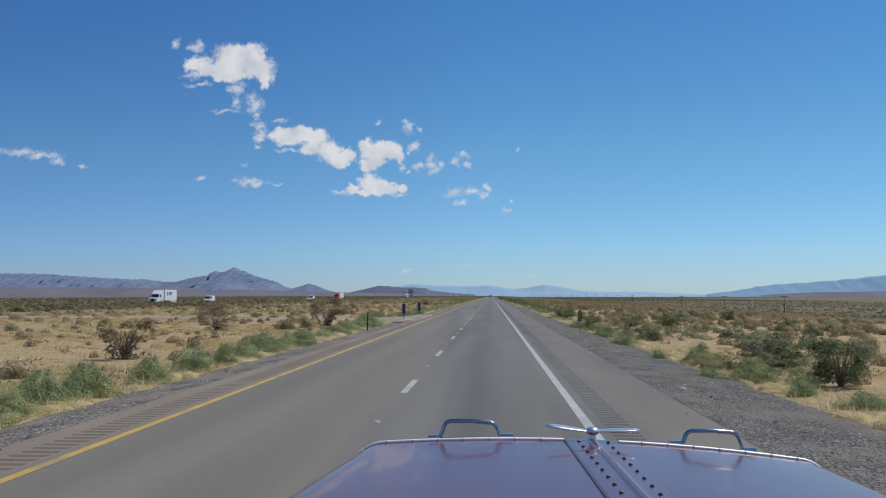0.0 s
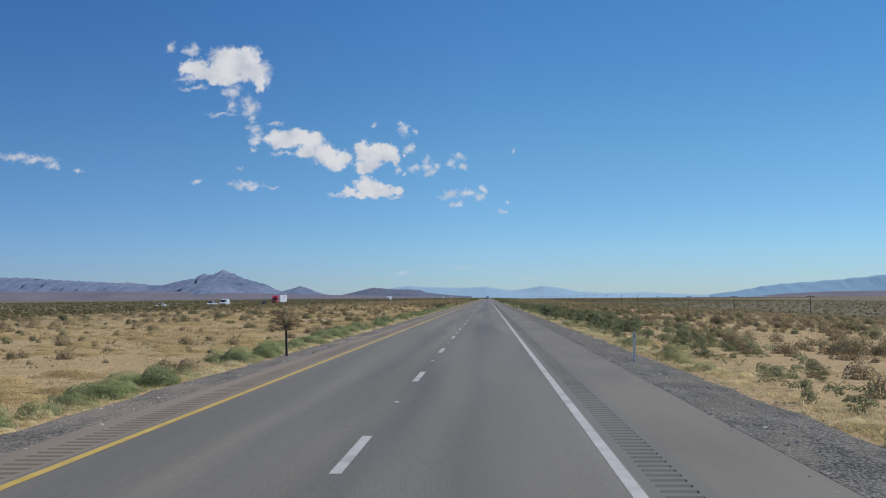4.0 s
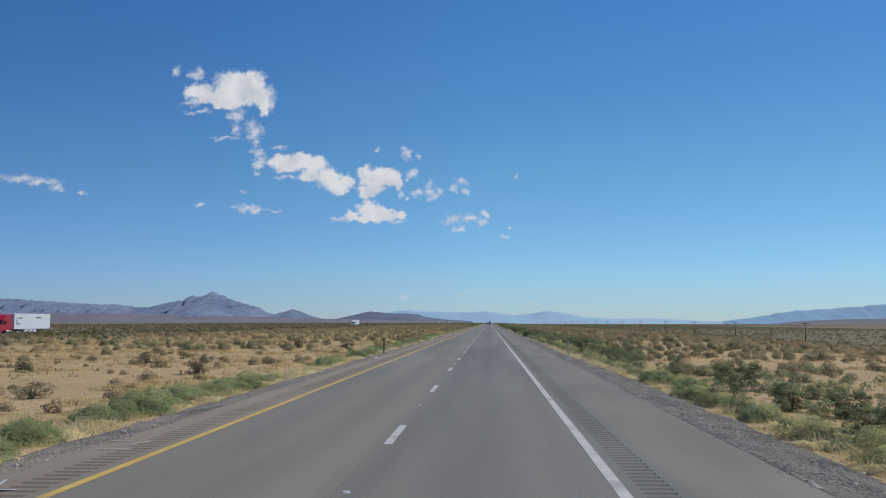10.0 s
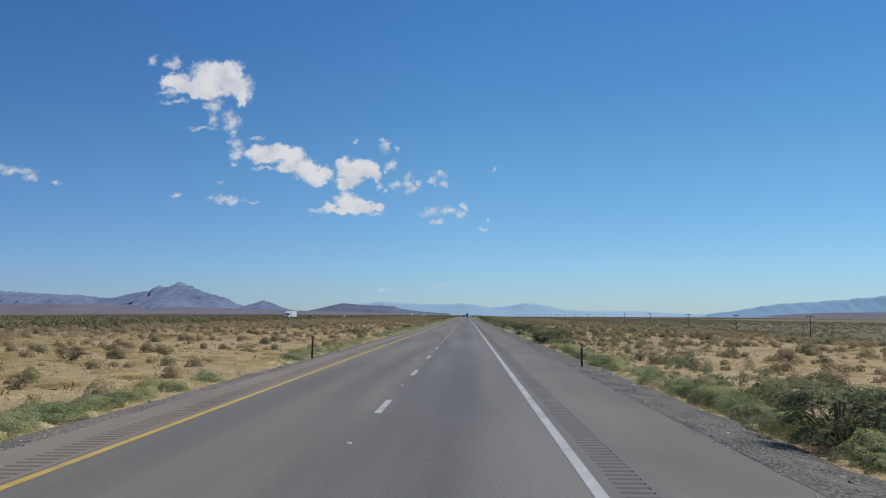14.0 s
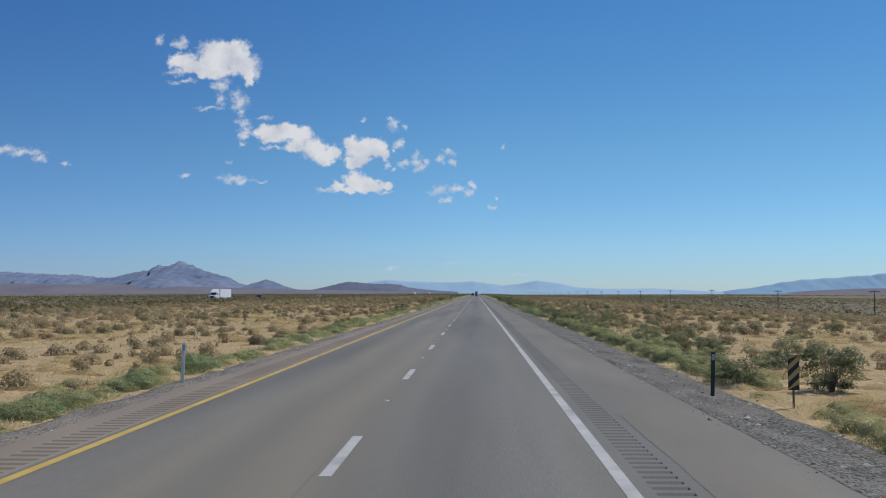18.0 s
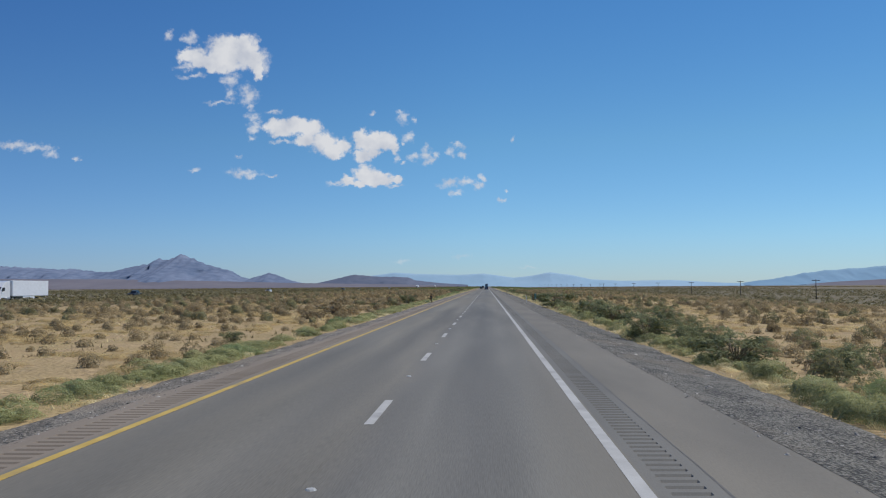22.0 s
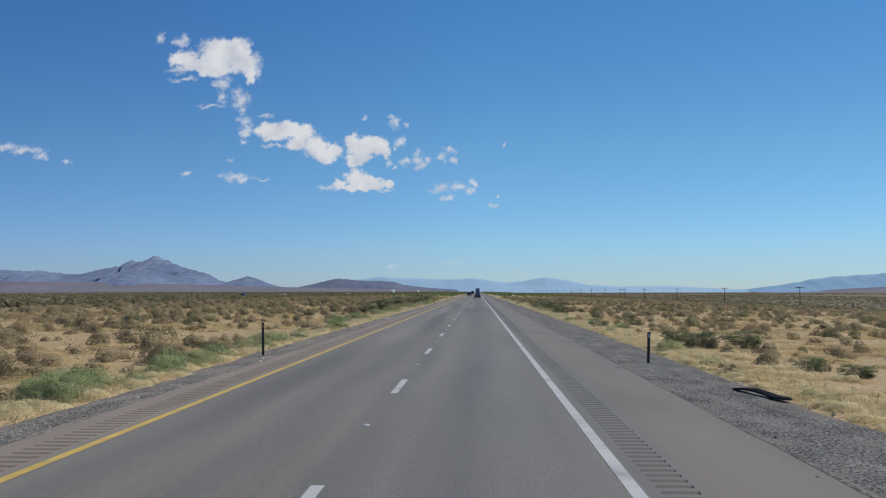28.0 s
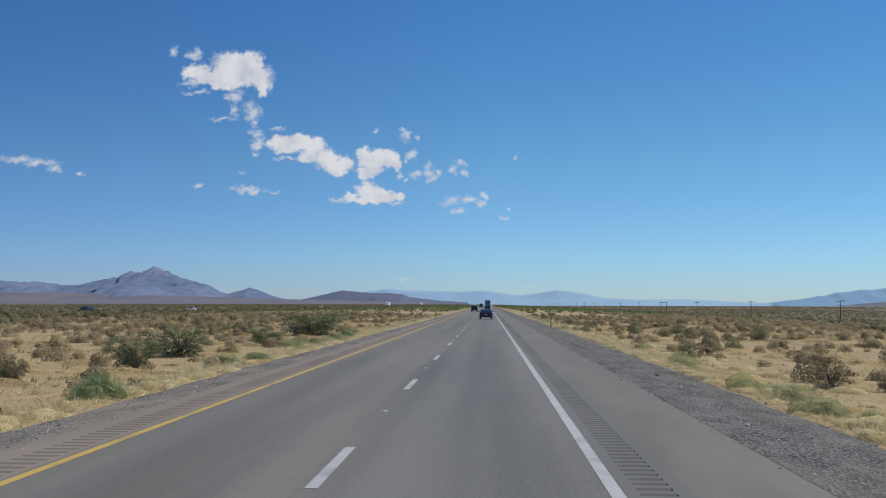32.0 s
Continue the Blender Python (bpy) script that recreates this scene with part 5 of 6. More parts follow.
DRY_BUSHES_A = [
    (-13.3, 32.1, 1.84, 1.43), (-18.3, 58.8, 2.25, 1.31), (-12.1, 66.5, 2.55, 2.16), (-31.1, 99.4, 2.83, 1.62),
    (-18.1, 108.8, 1.66, 0.95), (-17.7, 112.8, 1.05, 0.53), (-15.3, 210.2, 3.21, 1.61), (-15.2, 263.5, 1.56, 0.78),
    (-26.3, 275, 1.54, 0.96), (-14.4, 384.6, 1.04, 0.52), (-13.3, 397.2, 1.15, 1.02), (-19.7, 407.6, 0.96, 0.8),
    (-13.1, 438.1, 1.15, 1.01), (-17.5, 438.1, 1.01, 1.15), (-14.4, 466.3, 1.08, 0.84), (9.1, 489.3, 1.35, 0.79),
    (-16, 497.8, 0.85, 0.43), (-12.8, 502.8, 0.98, 0.73), (-13.5, 526.7, 0.68, 0.51), (-18.9, 542.8, 1.36, 0.68),
    (-11.7, 635.4, 1.07, 0.54), (13.7, 711.1, 1.03, 0.72),
]
DRY_BUSHES_B = [
    (-11.6, 771.7, 0.69, 0.62), (-11.1, 782.5, 1.24, 0.62), (-13.2, 850.8, 1.3, 0.74), (-12.6, 853.1, 1, 0.6),
    (-13, 861.2, 2.77, 1.39), (7.2, 874.3, 0.98, 0.43), (-14.7, 904.1, 1.49, 0.89), (-11.2, 914, 1.47, 1.34),
    (-12, 924.1, 2.57, 0.79), (7.4, 1027.1, 0.51, 0.34), (-14.2, 1037.5, 1.66, 0.95), (14.3, 1105.2, 0.85, 0.53),
    (11.2, 1106.4, 1.11, 0.66), (8.5, 1134.1, 1.28, 0.77), (-28.3, 1162.8, 2.12, 1.41), (-13.9, 1169.1, 0.66, 0.83),
    (11.6, 1169.2, 0.67, 0.67), (10.4, 1170.1, 1.38, 1.03), (13.6, 1182.6, 0.76, 0.5), (10.8, 1186.8, 1.11, 0.7),
]
DRY_BUSHES = DRY_BUSHES_A + DRY_BUSHES_B


def bush(kind, twigs, leaf, wood, label, group):
    """A bush one metre wide and high: stems and leaves."""
    ob = empty(kind, 0, -500, -40)
    for name, (v, f), m in (("branchwork", twigs, wood), ("foliage", leaf, kind_mat[kind])):
        me = mesh_of(name, v, f, m)
        o = new(name, me)
        o.parent = ob
    return tagged(ob, label, "bush", group)


kind_mat = {"tumbleweed": FEATHER, "creosote_bush": LEAF_LACE, "dry_bush": SCRUB_LACE}
weed_forms = [bush("tumbleweed", stems(10, 0.4, 0.8, 0.012, s), feathers(2200, s), TWIG, "soft green feathery roadside tumbleweed bush", "green roadside bushes") for s in (101, 102, 103, 104)]
creosote_forms = [bush("creosote_bush", stems(30, 0.44, 0.90, 0.013, s), crown(60, 40, (0.04, 0.011), s), TWIG, "dark olive creosote bush with open branches", "creosote bushes") for s in (111, 112, 113, 114, 115)]
dry_forms = [bush("dry_bush", stems(44, 0.46, 0.92, 0.010, s), crown(30, 40, (0.07, 0.010), s), TWIG, "brown leafless dry desert bush", "dry bushes") for s in (121, 122, 123)]
pick = random.Random(5)
for forms, rows, wide in ((weed_forms, WEEDS, 1.3), (creosote_forms, CREOSOTES, 1.15), (dry_forms, DRY_BUSHES, 1.1)):
    for x, y, w, h in rows:
        m = pose(x, y, max(land(x, y), -0.32) - 0.03, 0, 0, pick.uniform(0, 360)) @ Matrix.Diagonal((w * wide, w * wide * pick.uniform(0.8, 1.2), h * 1.12, 1))
        o = copy_thing(pick.choice(forms), m)
        o.matrix_basis = m
for ob in weed_forms + creosote_forms + dry_forms:
    for c in list(ob.children):
        bpy.data.objects.remove(c)
    bpy.data.objects.remove(ob)

# ---- roadside posts and signs ----
def verge_z(x, y=0):
    if x < 0:
        u = (edge_left(y) - x) / (edge_left(y) - foot_left(y))
    else:
        u = (x - edge_right(y)) / (foot_right(y) - edge_right(y))
    return -0.034 - (0.22 if x > 0 else 0.12) * min(1, max(0, u)) ** 1.3 - 0.03


def aside(y):
    """How far the posts stand to the right of their row."""
    return float(np.interp(y, (0, 320, 400, 500, 600, 900, 1000, 1060), (0.08, 0.08, 0, 0, 0.1, 0.12, 0.08, 0)))


def delineator(kind, shaft, cap, tall, label, lean=0.0):
    """A flat flexible marker post with a reflector near its top."""
    ob = empty(kind, 0, -400, -40)
    b = boxed(-0.045, 0.045, -0.012, 0.012, -0.15, tall - 0.26, 0.006)
    part("shaft", b, shaft, ob)
    b = boxed(-0.05, 0.05, -0.014, 0.014, tall - 0.26, tall, 0.008)
    part("head", b, shaft, ob)
    b = boxed(-0.036, 0.036, -0.019, -0.0155, tall - 0.19, tall - 0.05)
    part("reflector", b, cap, ob, "small flat reflector")
    return tagged(ob, label, "marker post", "roadside marker posts")


AMBER_DULL = paint("reflector_dull", (0.30, 0.16, 0.05), 0.4)
GREY_DULL = paint("reflector_grey", (0.40, 0.42, 0.44), 0.4)
dark_post = delineator("marker_post", POST_DARK, AMBER_DULL, 1.22, "dark weathered marker post standing in roadside gravel")
white_post = delineator("marker_post", POST_WHITE, GREY_DULL, 1.08, "white plastic marker post standing in roadside gravel")
short_post = delineator("marker_post", POST_DARK, GREY_DULL, 1.04, "dark grey marker post standing in roadside gravel")
for src, x, y, lean in (
        (dark_post, -7.95, 57.0, 1), (dark_post, -8.1, 178.3, -1), (dark_post, -7.72, 298.4, 0), (dark_post, -7.85, 423.2, 0),
        (dark_post, -7.95, 546.0, 1), (white_post, -7.7, 665.7, 2), (dark_post, -7.7, 788.5, 0), (dark_post, -7.74, 909.1, 0),
        (dark_post, -7.7, 1031.6, -1), (dark_post, -7.65, 1155.5, 0), (dark_post, -7.7, 1277.5, 0),
        (white_post, 5.05, 174.3, 1), (white_post, 5.3, 297.0, 0), (white_post, 5.5, 420.0, 0), (short_post, 5.1, 539.6, 0),
        (short_post, 5.25, 663.6, 2), (short_post, 5.2, 784.9, 0), (white_post, 5.42, 908.6, -6), (short_post, 5.35, 1028.9, 2),
        (white_post, 5.15, 1151.0, 0), (short_post, 6.6, 1234.3, 0), (white_post, 5.2, 1273.0, 0)):
    x += aside(y)
    copy_thing(src, pose(x, y, verge_z(x, y), 0, lean, pick.uniform(-6, 6)))


def object_marker(slope, label, tall=1.42, high=0.92, w=0.15, steel=None):
    """A narrow panel with black and yellow slanting bars on a steel post."""
    ob = empty("object_marker", 0, -400, -40)
    part("post", boxed(-0.025, 0.025, 0.004, 0.04, -0.2, tall - 0.05, 0.004), steel or POST_RUST, ob)
    lo, hi = tall - high, tall
    part("panel", boxed(-w, w, -0.003, 0.003, lo, hi), SIGN_BLACK, ob, "black sheet panel")
    step = high / 3.02
    for k in range(4):
        rise = 1.74 * w
        z = lo - 0.33 * step + k * step
        b = bmesh.new()
        pts = []
        for x, dz in ((-w + 0.008, 0), (w - 0.008, slope * rise), (w - 0.008, slope * rise + step * 0.48), (-w + 0.008, step * 0.48)):
            pts.append((x, min(hi - 0.01, max(lo + 0.01, z + dz + (rise if slope < 0 else 0)))))
        if max(p[1] for p in pts) - min(p[1] for p in pts) < 0.06:
            b.free()
            continue
        front = [b.verts.new((x, -0.006, zz)) for x, zz in pts]
        b.faces.new(front)
        part("stripe", b, SIGN_YELLOW, ob, "dull yellow slanting stripe")
    return tagged(ob, label, "object marker", "striped object markers")


left_marker = object_marker(-1, "narrow black and yellow striped hazard panel on a post")
right_marker = object_marker(1, "narrow black and yellow striped hazard panel on a post")
slim_marker = object_marker(1, "small black and yellow striped hazard panel on a bare steel post", 1.42, 0.65, 0.11, GALV)
for src, x, y, s in ((slim_marker, 5.42, 54.9, 1.0), (left_marker, -7.7, 361.0, 0.9), (right_marker, 6.15, 355.8, 0.86), (right_marker, 6.7, 662.5, 0.82),
                     (left_marker, -7.87, 909.7, 0.82), (right_marker, 6.35, 909.9, 0.94)):
    x += aside(y)
    o = copy_thing(src, pose(x, y, verge_z(x, y), 0, pick.uniform(-1, 1), pick.uniform(-8, 8)))
    o.scale = (s, s, s)

# the dark blue panels at the crossover, seen from their backs
for x, y, turn_z in ((-8.12, 83.5, 4), (-8.42, 105.2, -3)):
    ob = empty("blue_panel_sign", x, y, verge_z(x), turn_z)
    part("post", boxed(-0.03, 0.03, 0.0, 0.035, -0.2, 1.5, 0.004), POST_DARK, ob)
    part("panel", boxed(-0.155, 0.155, -0.012, -0.004, 0.60, 1.58, 0.003), SIGN_BACK, ob, "dark blue sheet panel")
    tagged(ob, "narrow dark blue upright sign panel on a post", "road sign", "blue crossover panels")

# no U-turn sign
ob = empty("no_u_turn_sign", -9.02, 100.9, verge_z(-9.1), 3)
part("post", slabbed([(0.0, -0.2), (0.05, -0.2), (0.05, 3.05), (0.0, 3.05)], -0.03, 0.03), GALV, ob)
board = part("board", boxed(-0.29, 0.29, -0.006, -0.002, 2.50, 3.10, 0.002), SIGN_WHITE, ob, "white square sign board")


def band(points, w, y):
    """A flat bent band in the plane of a sign."""
    b = bmesh.new()
    rows = []
    for i, p in enumerate(points):
        q0, q1 = Vector(points[max(0, i - 1)]), Vector(points[min(len(points) - 1, i + 1)])
        d = (q1 - q0).normalized()
        nrm = Vector((-d.y, d.x)) * w / 2
        c = Vector(p)
        rows.append([b.verts.new((c.x + s * nrm.x, y, c.y + s * nrm.y)) for s in (1, -1)])
    for r0, r1 in zip(rows, rows[1:]):
        b.faces.new((r0[0], r0[1], r1[1], r1[0]))
    return b


ring = [(0.235 * math.cos(a), 2.80 + 0.235 * math.sin(a)) for a in np.linspace(0, 2 * math.pi, 37)]
RED_DULL = paint("sign_ring_dark", (0.10, 0.03, 0.035), 0.5)
part("ring", band(ring, 0.045, -0.010), RED_DULL, ob, "dark faded ring")
part("slash", band([(-0.155, 2.955), (0.155, 2.645)], 0.04, -0.012), RED_DULL, ob, "slanting bar")
hook = [(0.085, 2.66), (0.085, 2.84)] + [(0.085 * math.cos(a), 2.84 + 0.085 * math.sin(a)) for a in np.linspace(0.3, math.pi - 0.1, 8)] + [(-0.085, 2.76)]
part("u_turn_arrow", band(hook, 0.05, -0.008), SIGN_BLACK, ob, "black hooked arrow")
b = bmesh.new()
b.faces.new([b.verts.new(p) for p in ((-0.165, -0.008, 2.77), (-0.005, -0.008, 2.77), (-0.085, -0.008, 2.66))])
part("arrow_head", b, SIGN_BLACK, ob)
part("border", band([(-0.275, 2.515), (0.275, 2.515), (0.275, 3.085), (-0.275, 3.085), (-0.275, 2.515)], 0.012, -0.008), SIGN_BLACK, ob)
part("lower_board", boxed(-0.29, 0.29, -0.006, -0.002, 2.06, 2.46, 0.002), SIGN_WHITE, ob, "smaller white sign board below")
for z, w in ((2.36, 0.23), (2.27, 0.21), (2.18, 0.20), (2.10, 0.10)):
    part("text_bar", boxed(-w, w, -0.011, -0.0075, z - 0.022, z + 0.022), paint("sign_text_grey", (0.22, 0.22, 0.24), 0.6), ob)
tagged(ob, "no U-turn sign above a smaller plate on a post", "road sign")

# mile marker
ob = empty("mile_marker", 6.78, 910.05, verge_z(6.62, 908), -4)
part("post", boxed(-0.028, 0.028, 0.003, 0.04, -0.2, 1.32, 0.004), POST_DARK, ob)
part("panel", boxed(-0.15, 0.15, -0.004, 0.002, 0.58, 1.39, 0.003), SIGN_GREEN, ob, "teal-green sheet panel")
part("border", band([(-0.141, 0.589), (0.141, 0.589), (0.141, 1.381), (-0.141, 1.381), (-0.141, 0.589)], 0.007, -0.0075), SIGN_WHITE, ob)
part("text_bar", boxed(-0.075, 0.075, -0.009, -0.0055, 1.29, 1.325), SIGN_WHITE, ob)
for text, z in (("9", 1.01), ("8", 0.675)):
    c = bpy.data.curves.new("numeral", "FONT")
    c.body, c.size, c.extrude, c.align_x = text, 0.29, 0.001, "CENTER"
    t_ob = new("numeral_source", c)
    me = bpy.data.meshes.new_from_object(t_ob.evaluated_get(bpy.context.evaluated_depsgraph_get()))
    bpy.data.objects.remove(t_ob)
    me.materials.clear()
    me.materials.append(SIGN_WHITE)
    o = new("numeral", me)
    o.parent, o.matrix_local = ob, pose(0, -0.008, z, 90, 0, 0)
tagged(ob, "tall narrow green mile marker with white numerals 98", "mile marker")

for src in (dark_post, white_post, short_post, left_marker, right_marker, slim_marker):
    for c in list(src.children):
        bpy.data.objects.remove(c)
    bpy.data.objects.remove(src)

# torn tyre treads lying on the gravel: a bent belt with rows of blocks on it
for x, y, length, spin, curl in ((6.35, 1020.6, 2.15, -75, 1.0), (6.35, 96.0, 0.9, 80, 0.3), (6.0, 940.0, 0.6, 30, 0.6), (-7.62, 72.7, 0.75, 20, 0.4)):
    def arch(s):
        return 0.015 + curl * (0.05 * math.sin(3.1 * s) + 0.025 * math.sin(7 * s))
    ob = empty("tyre_tread", x, y, verge_z(x, y) + 0.06, spin)
    b = bmesh.new()
    steps = 16
    rows = []
    for i in range(steps + 1):
        s = i / steps
        w = 0.125 * (1 - 0.35 * abs(2 * s - 1) ** 5) + 0.012 * math.sin(9 * s)
        rows.append([b.verts.new(((s - 0.5) * length, q * w + 0.05 * math.sin(4 * s), arch(s) + dz)) for q, dz in ((-1, 0), (1, 0), (1, 0.03), (-1, 0.03))])
    for r0, r1 in zip(rows, rows[1:]):
        for k in range(4):
            b.faces.new((r0[k], r0[(k + 1) % 4], r1[(k + 1) % 4], r1[k]))
    b.faces.new(rows[0]), b.faces.new(rows[-1][::-1])
    part("belt", b, RUBBER, ob)
    b = bmesh.new()
    for k in range(int(length / 0.075)):
        s = (k + 0.5) * 0.075 / length
        for q in (-0.085, -0.03, 0.03, 0.085):
            box(b, (s - 0.5) * length - 0.026, (s - 0.5) * length + 0.026, q - 0.022 + 0.05 * math.sin(4 * s), q + 0.022 + 0.05 * math.sin(4 * s), arch(s) + 0.028, arch(s) + 0.05)
    part("tread_blocks", b, RUBBER, ob)
    tagged(ob, "strip of torn black truck tyre tread on gravel", "tyre debris")

# ---- wooden power line ----
def power_pole(y, double=False):
    x = 134
    z = land(x, y) - 0.3
    ob = empty("power_pole", x, y, z)
    for dx in ((0,) if not double else (-2.0, 2.0)):
        part("pole", tubed((dx, 0, 0), (dx, 0, 8.5), 0.20, 0.14), POLE_WOOD, ob, smooth=True)
    arm = 1.7 if not double else 3.3
    part("crossarm", boxed(-arm, arm, -0.09, 0.09, 7.85, 8.1, 0.02), POLE_WOOD, ob)
    for dx in (-arm + 0.2, -0.5, arm - 0.2):
        part("insulator", tubed((dx, 0, 8.1), (dx, 0, 8.35), 0.06, 0.04, 6), GALV, ob)
    return tagged(ob, "weathered wooden power pole with a crossarm on the plain", "power pole", "power poles")


for y in (301, 415, 520, 635, 744, 852, 948, 1044, 1155, 1263, 1376, 1489, 1604, 1722):
    power_pole(y)
power_pole(1830, True)
for k in range(11):
    power_pole(1942 + 112 * k)

# ---- litter and paint marks beside the road ----
LITTER_WHITE = material("white_litter", (0.5, 0.5, 0.49), (0.68, 0.68, 0.66), 6, 40, 0.6)
for x, y, spin in ((-6.95, 412.0, 20), (5.25, 411.0, 60), (5.9, 905.0, 10)):
    b = bmesh.new()
    bmesh.ops.create_grid(b, x_segments=6, y_segments=5, size=0.16)
    for q in b.verts:
        q.co.z = 0.05 + 0.05 * noise.noise(q.co * 9 + Vector((x, y, 0))) - 0.25 * (q.co.x ** 2 + q.co.y ** 2)
    bmesh.ops.solidify(b, geom=b.faces[:], thickness=0.004)
    o = part("crumpled_bag", b, LITTER_WHITE)
    o.matrix_world = pose(x, y, (verge_z(x, y) if x > RIGHT_EDGE else -0.02) + 0.0, 0, 0, spin)
    tagged(o, "crumpled white plastic bag lying beside the road", "litter")
o = part("plastic_pipe", tubed((0, -1.3, 0.05), (0, 1.3, 0.05), 0.030, 0.030, 10), LITTER_WHITE, smooth=True)
o.matrix_world = pose(-7.95, 775.0, verge_z(-7.95) + 0.02, 0, 0, 8)
tagged(o, "pale plastic pipe lying along the gravel bank", "pipe")
# sprayed survey marks on the inner shoulder
for x, y, w, h, spin in ((-6.60, 372.6, 0.62, 0.05, 12), (-6.42, 373.4, 0.05, 0.55, -20), (-6.82, 373.6, 0.5, 0.05, -8), (-6.50, 368.8, 0.5, 0.05, 6), (-6.88, 68.7, 0.42, 0.07, 10), (-6.24, 68.1, 0.40, 0.05, 4), (-6.22, 68.7, 0.36, 0.05, -6), (-6.05, 68.4, 0.05, 0.5, 12), (-6.72, 369.3, 0.05, 0.5, 15)):
    o = part("paint_mark", boxed(-w / 2, w / 2, -h / 2, h / 2, 0.0, 0.003), WHITE)
    o.matrix_world = pose(x, y, 0.002, 0, 0, spin)
    tagged(o, "white survey mark sprayed on the asphalt shoulder", "paint mark", "survey marks")

# ---- vehicles ----
CAB_WHITE = paint("cab_white", (0.72, 0.72, 0.72), 0.3, 0, 0.5)
CAB_RED = paint("cab_red", (0.42, 0.015, 0.025), 0.3, 0, 0.5)
TRAILER = paint("trailer_white", (0.74, 0.75, 0.77), 0.45)
CAR_DARK = paint("car_paint_dark", (0.03, 0.028, 0.034), 0.3, 0.2, 0.6)
CAR_BLACK = paint("car_paint_black", (0.015, 0.016, 0.02), 0.3, 0.2, 0.6)
CAR_WHITE = paint("car_paint_white", (0.70, 0.70, 0.70), 0.3, 0, 0.6)
CAR_BLUE = paint("trailer_blue_grey", (0.10, 0.16, 0.22), 0.5)
LAMP_RED = paint("tail_lamp_red", (0.25, 0.01, 0.012), 0.2)
LAMP_CLEAR = paint("head_lamp", (0.6, 0.62, 0.65), 0.1)
LETTER_BLACK = paint("lettering_black", (0.03, 0.03, 0.035), 0.5)


def wheel(parent, x, y, r, w):
    t = tubed((x - w / 2, y, r), (x + w / 2, y, r), r, r, 18)
    bmesh.ops.bevel(t, geom=[e for e in t.edges if abs(e.verts[0].co.x - e.verts[1].co.x) < 1e-5], offset=r * 0.12, segments=2, affect="EDGES")
    o = part("wheel", t, RUBBER, parent, smooth=True)
    out = math.copysign(1, x)
    part("rim", tubed((x + out * (w / 2 - 0.03), y, r), (x + out * (w / 2 + 0.012), y, r), r * 0.58, r * 0.5, 14), GALV, o, "metal rim")


def semi(x, y, z, cab, box_mat, heading, label, logo="bars", length=13.6):
    """An articulated lorry that heads along -y; heading 180 turns it round."""
    ob = empty("semi_truck", x, y, z, heading)
    body = part("trailer", boxed(-1.28, 1.28, 2.6, 2.6 + length, 1.15, 4.05, 0.04), box_mat, ob, "plain box trailer")
    part("trailer_rail", boxed(-1.30, 1.30, 2.62, 2.58 + length, 1.05, 1.16), GALV, body)
    part("side_skirt", boxed(1.20, 1.27, 6.4, 10.8, 0.45, 1.05, 0.02), box_mat, ob)
    part("side_skirt", boxed(-1.27, -1.20, 6.4, 10.8, 0.45, 1.05, 0.02), box_mat, ob)
    if logo:
        for k, (a, c, lo, hi) in enumerate(((4.2, 4.9, 2.5, 3.5), (5.2, 8.0, 3.0, 3.35), (5.4, 7.6, 2.55, 2.8)) if logo == "bars" else ((3.4, 3.6, 2.0, 3.3), (3.6, 4.6, 2.0, 2.2), (4.0, 5.4, 3.1, 3.3), (10.5, 12.6, 3.2, 3.4))):
            part("lettering_bar", boxed(1.278, 1.286, a, c, lo, hi), LETTER_BLACK, body)
    prof = [(-3.0, 0.55), (-3.05, 1.2), (-2.9, 1.75), (-1.35, 1.95), (-0.75, 2.85), (0.3, 3.75), (1.9, 3.95), (2.0, 1.1), (1.9, 0.9), (-1.0, 0.8), (-1.0, 0.55)]
    c = part("cab", slabbed(prof, -1.15, 1.15, 0.09), cab, ob)
    part("windscreen", slabbed([(-1.36, 2.03), (-0.82, 2.83), (-0.76, 2.80), (-1.30, 2.0)], -0.98, 0.98), GLASS_DARK, c)
    for s in (-1, 1):
        part("side_window", slabbed([(-1.0, 2.1), (-0.6, 2.72), (0.15, 2.72), (0.15, 2.1)], s * 1.15, s * 1.165), GLASS_DARK, c)
        part("head_lamp", boxed(s * 0.72 - 0.2, s * 0.72 + 0.2, -3.08, -2.95, 1.05, 1.3, 0.03), LAMP_CLEAR, c)
        part("mirror", boxed(s * 1.34 - 0.08, s * 1.34 + 0.08, -0.95, -0.8, 2.0, 2.6, 0.03), SIGN_BLACK, c)
        part("fuel_tank", tubed((s * 0.95, 0.2, 0.72), (s * 0.95, 1.9, 0.72), 0.30, 0.30, 14), GALV, ob, smooth=True)
    part("grille", boxed(-0.55, 0.55, -3.09, -3.0, 0.85, 1.65, 0.03), SIGN_BLACK, c, "dark grille")
    part("bumper", boxed(-1.15, 1.15, -3.2, -2.95, 0.35, 0.75, 0.05), cab, c)
    part("chassis", boxed(-0.45, 0.45, -2.6, 4.5, 0.6, 1.0), SIGN_BLACK, ob)
    part("bogie", boxed(-0.5, 0.5, 2.6 + length - 3.4, 2.4 + length, 0.6, 1.1), SIGN_BLACK, ob)
    for wy in (-2.0, 2.9, 4.1, 2.6 + length - 2.7, 2.6 + length - 1.4):
        for s in (-1, 1):
            wheel(ob, s * 1.02, wy, 0.5, 0.32)
    for s in (-1, 1):
        part("tail_lamp", boxed(s * 1.0 - 0.12, s * 1.0 + 0.12, 2.58 + length, 2.63 + length, 0.92, 1.08), LAMP_RED, ob)
    return tagged(ob, label, "truck")


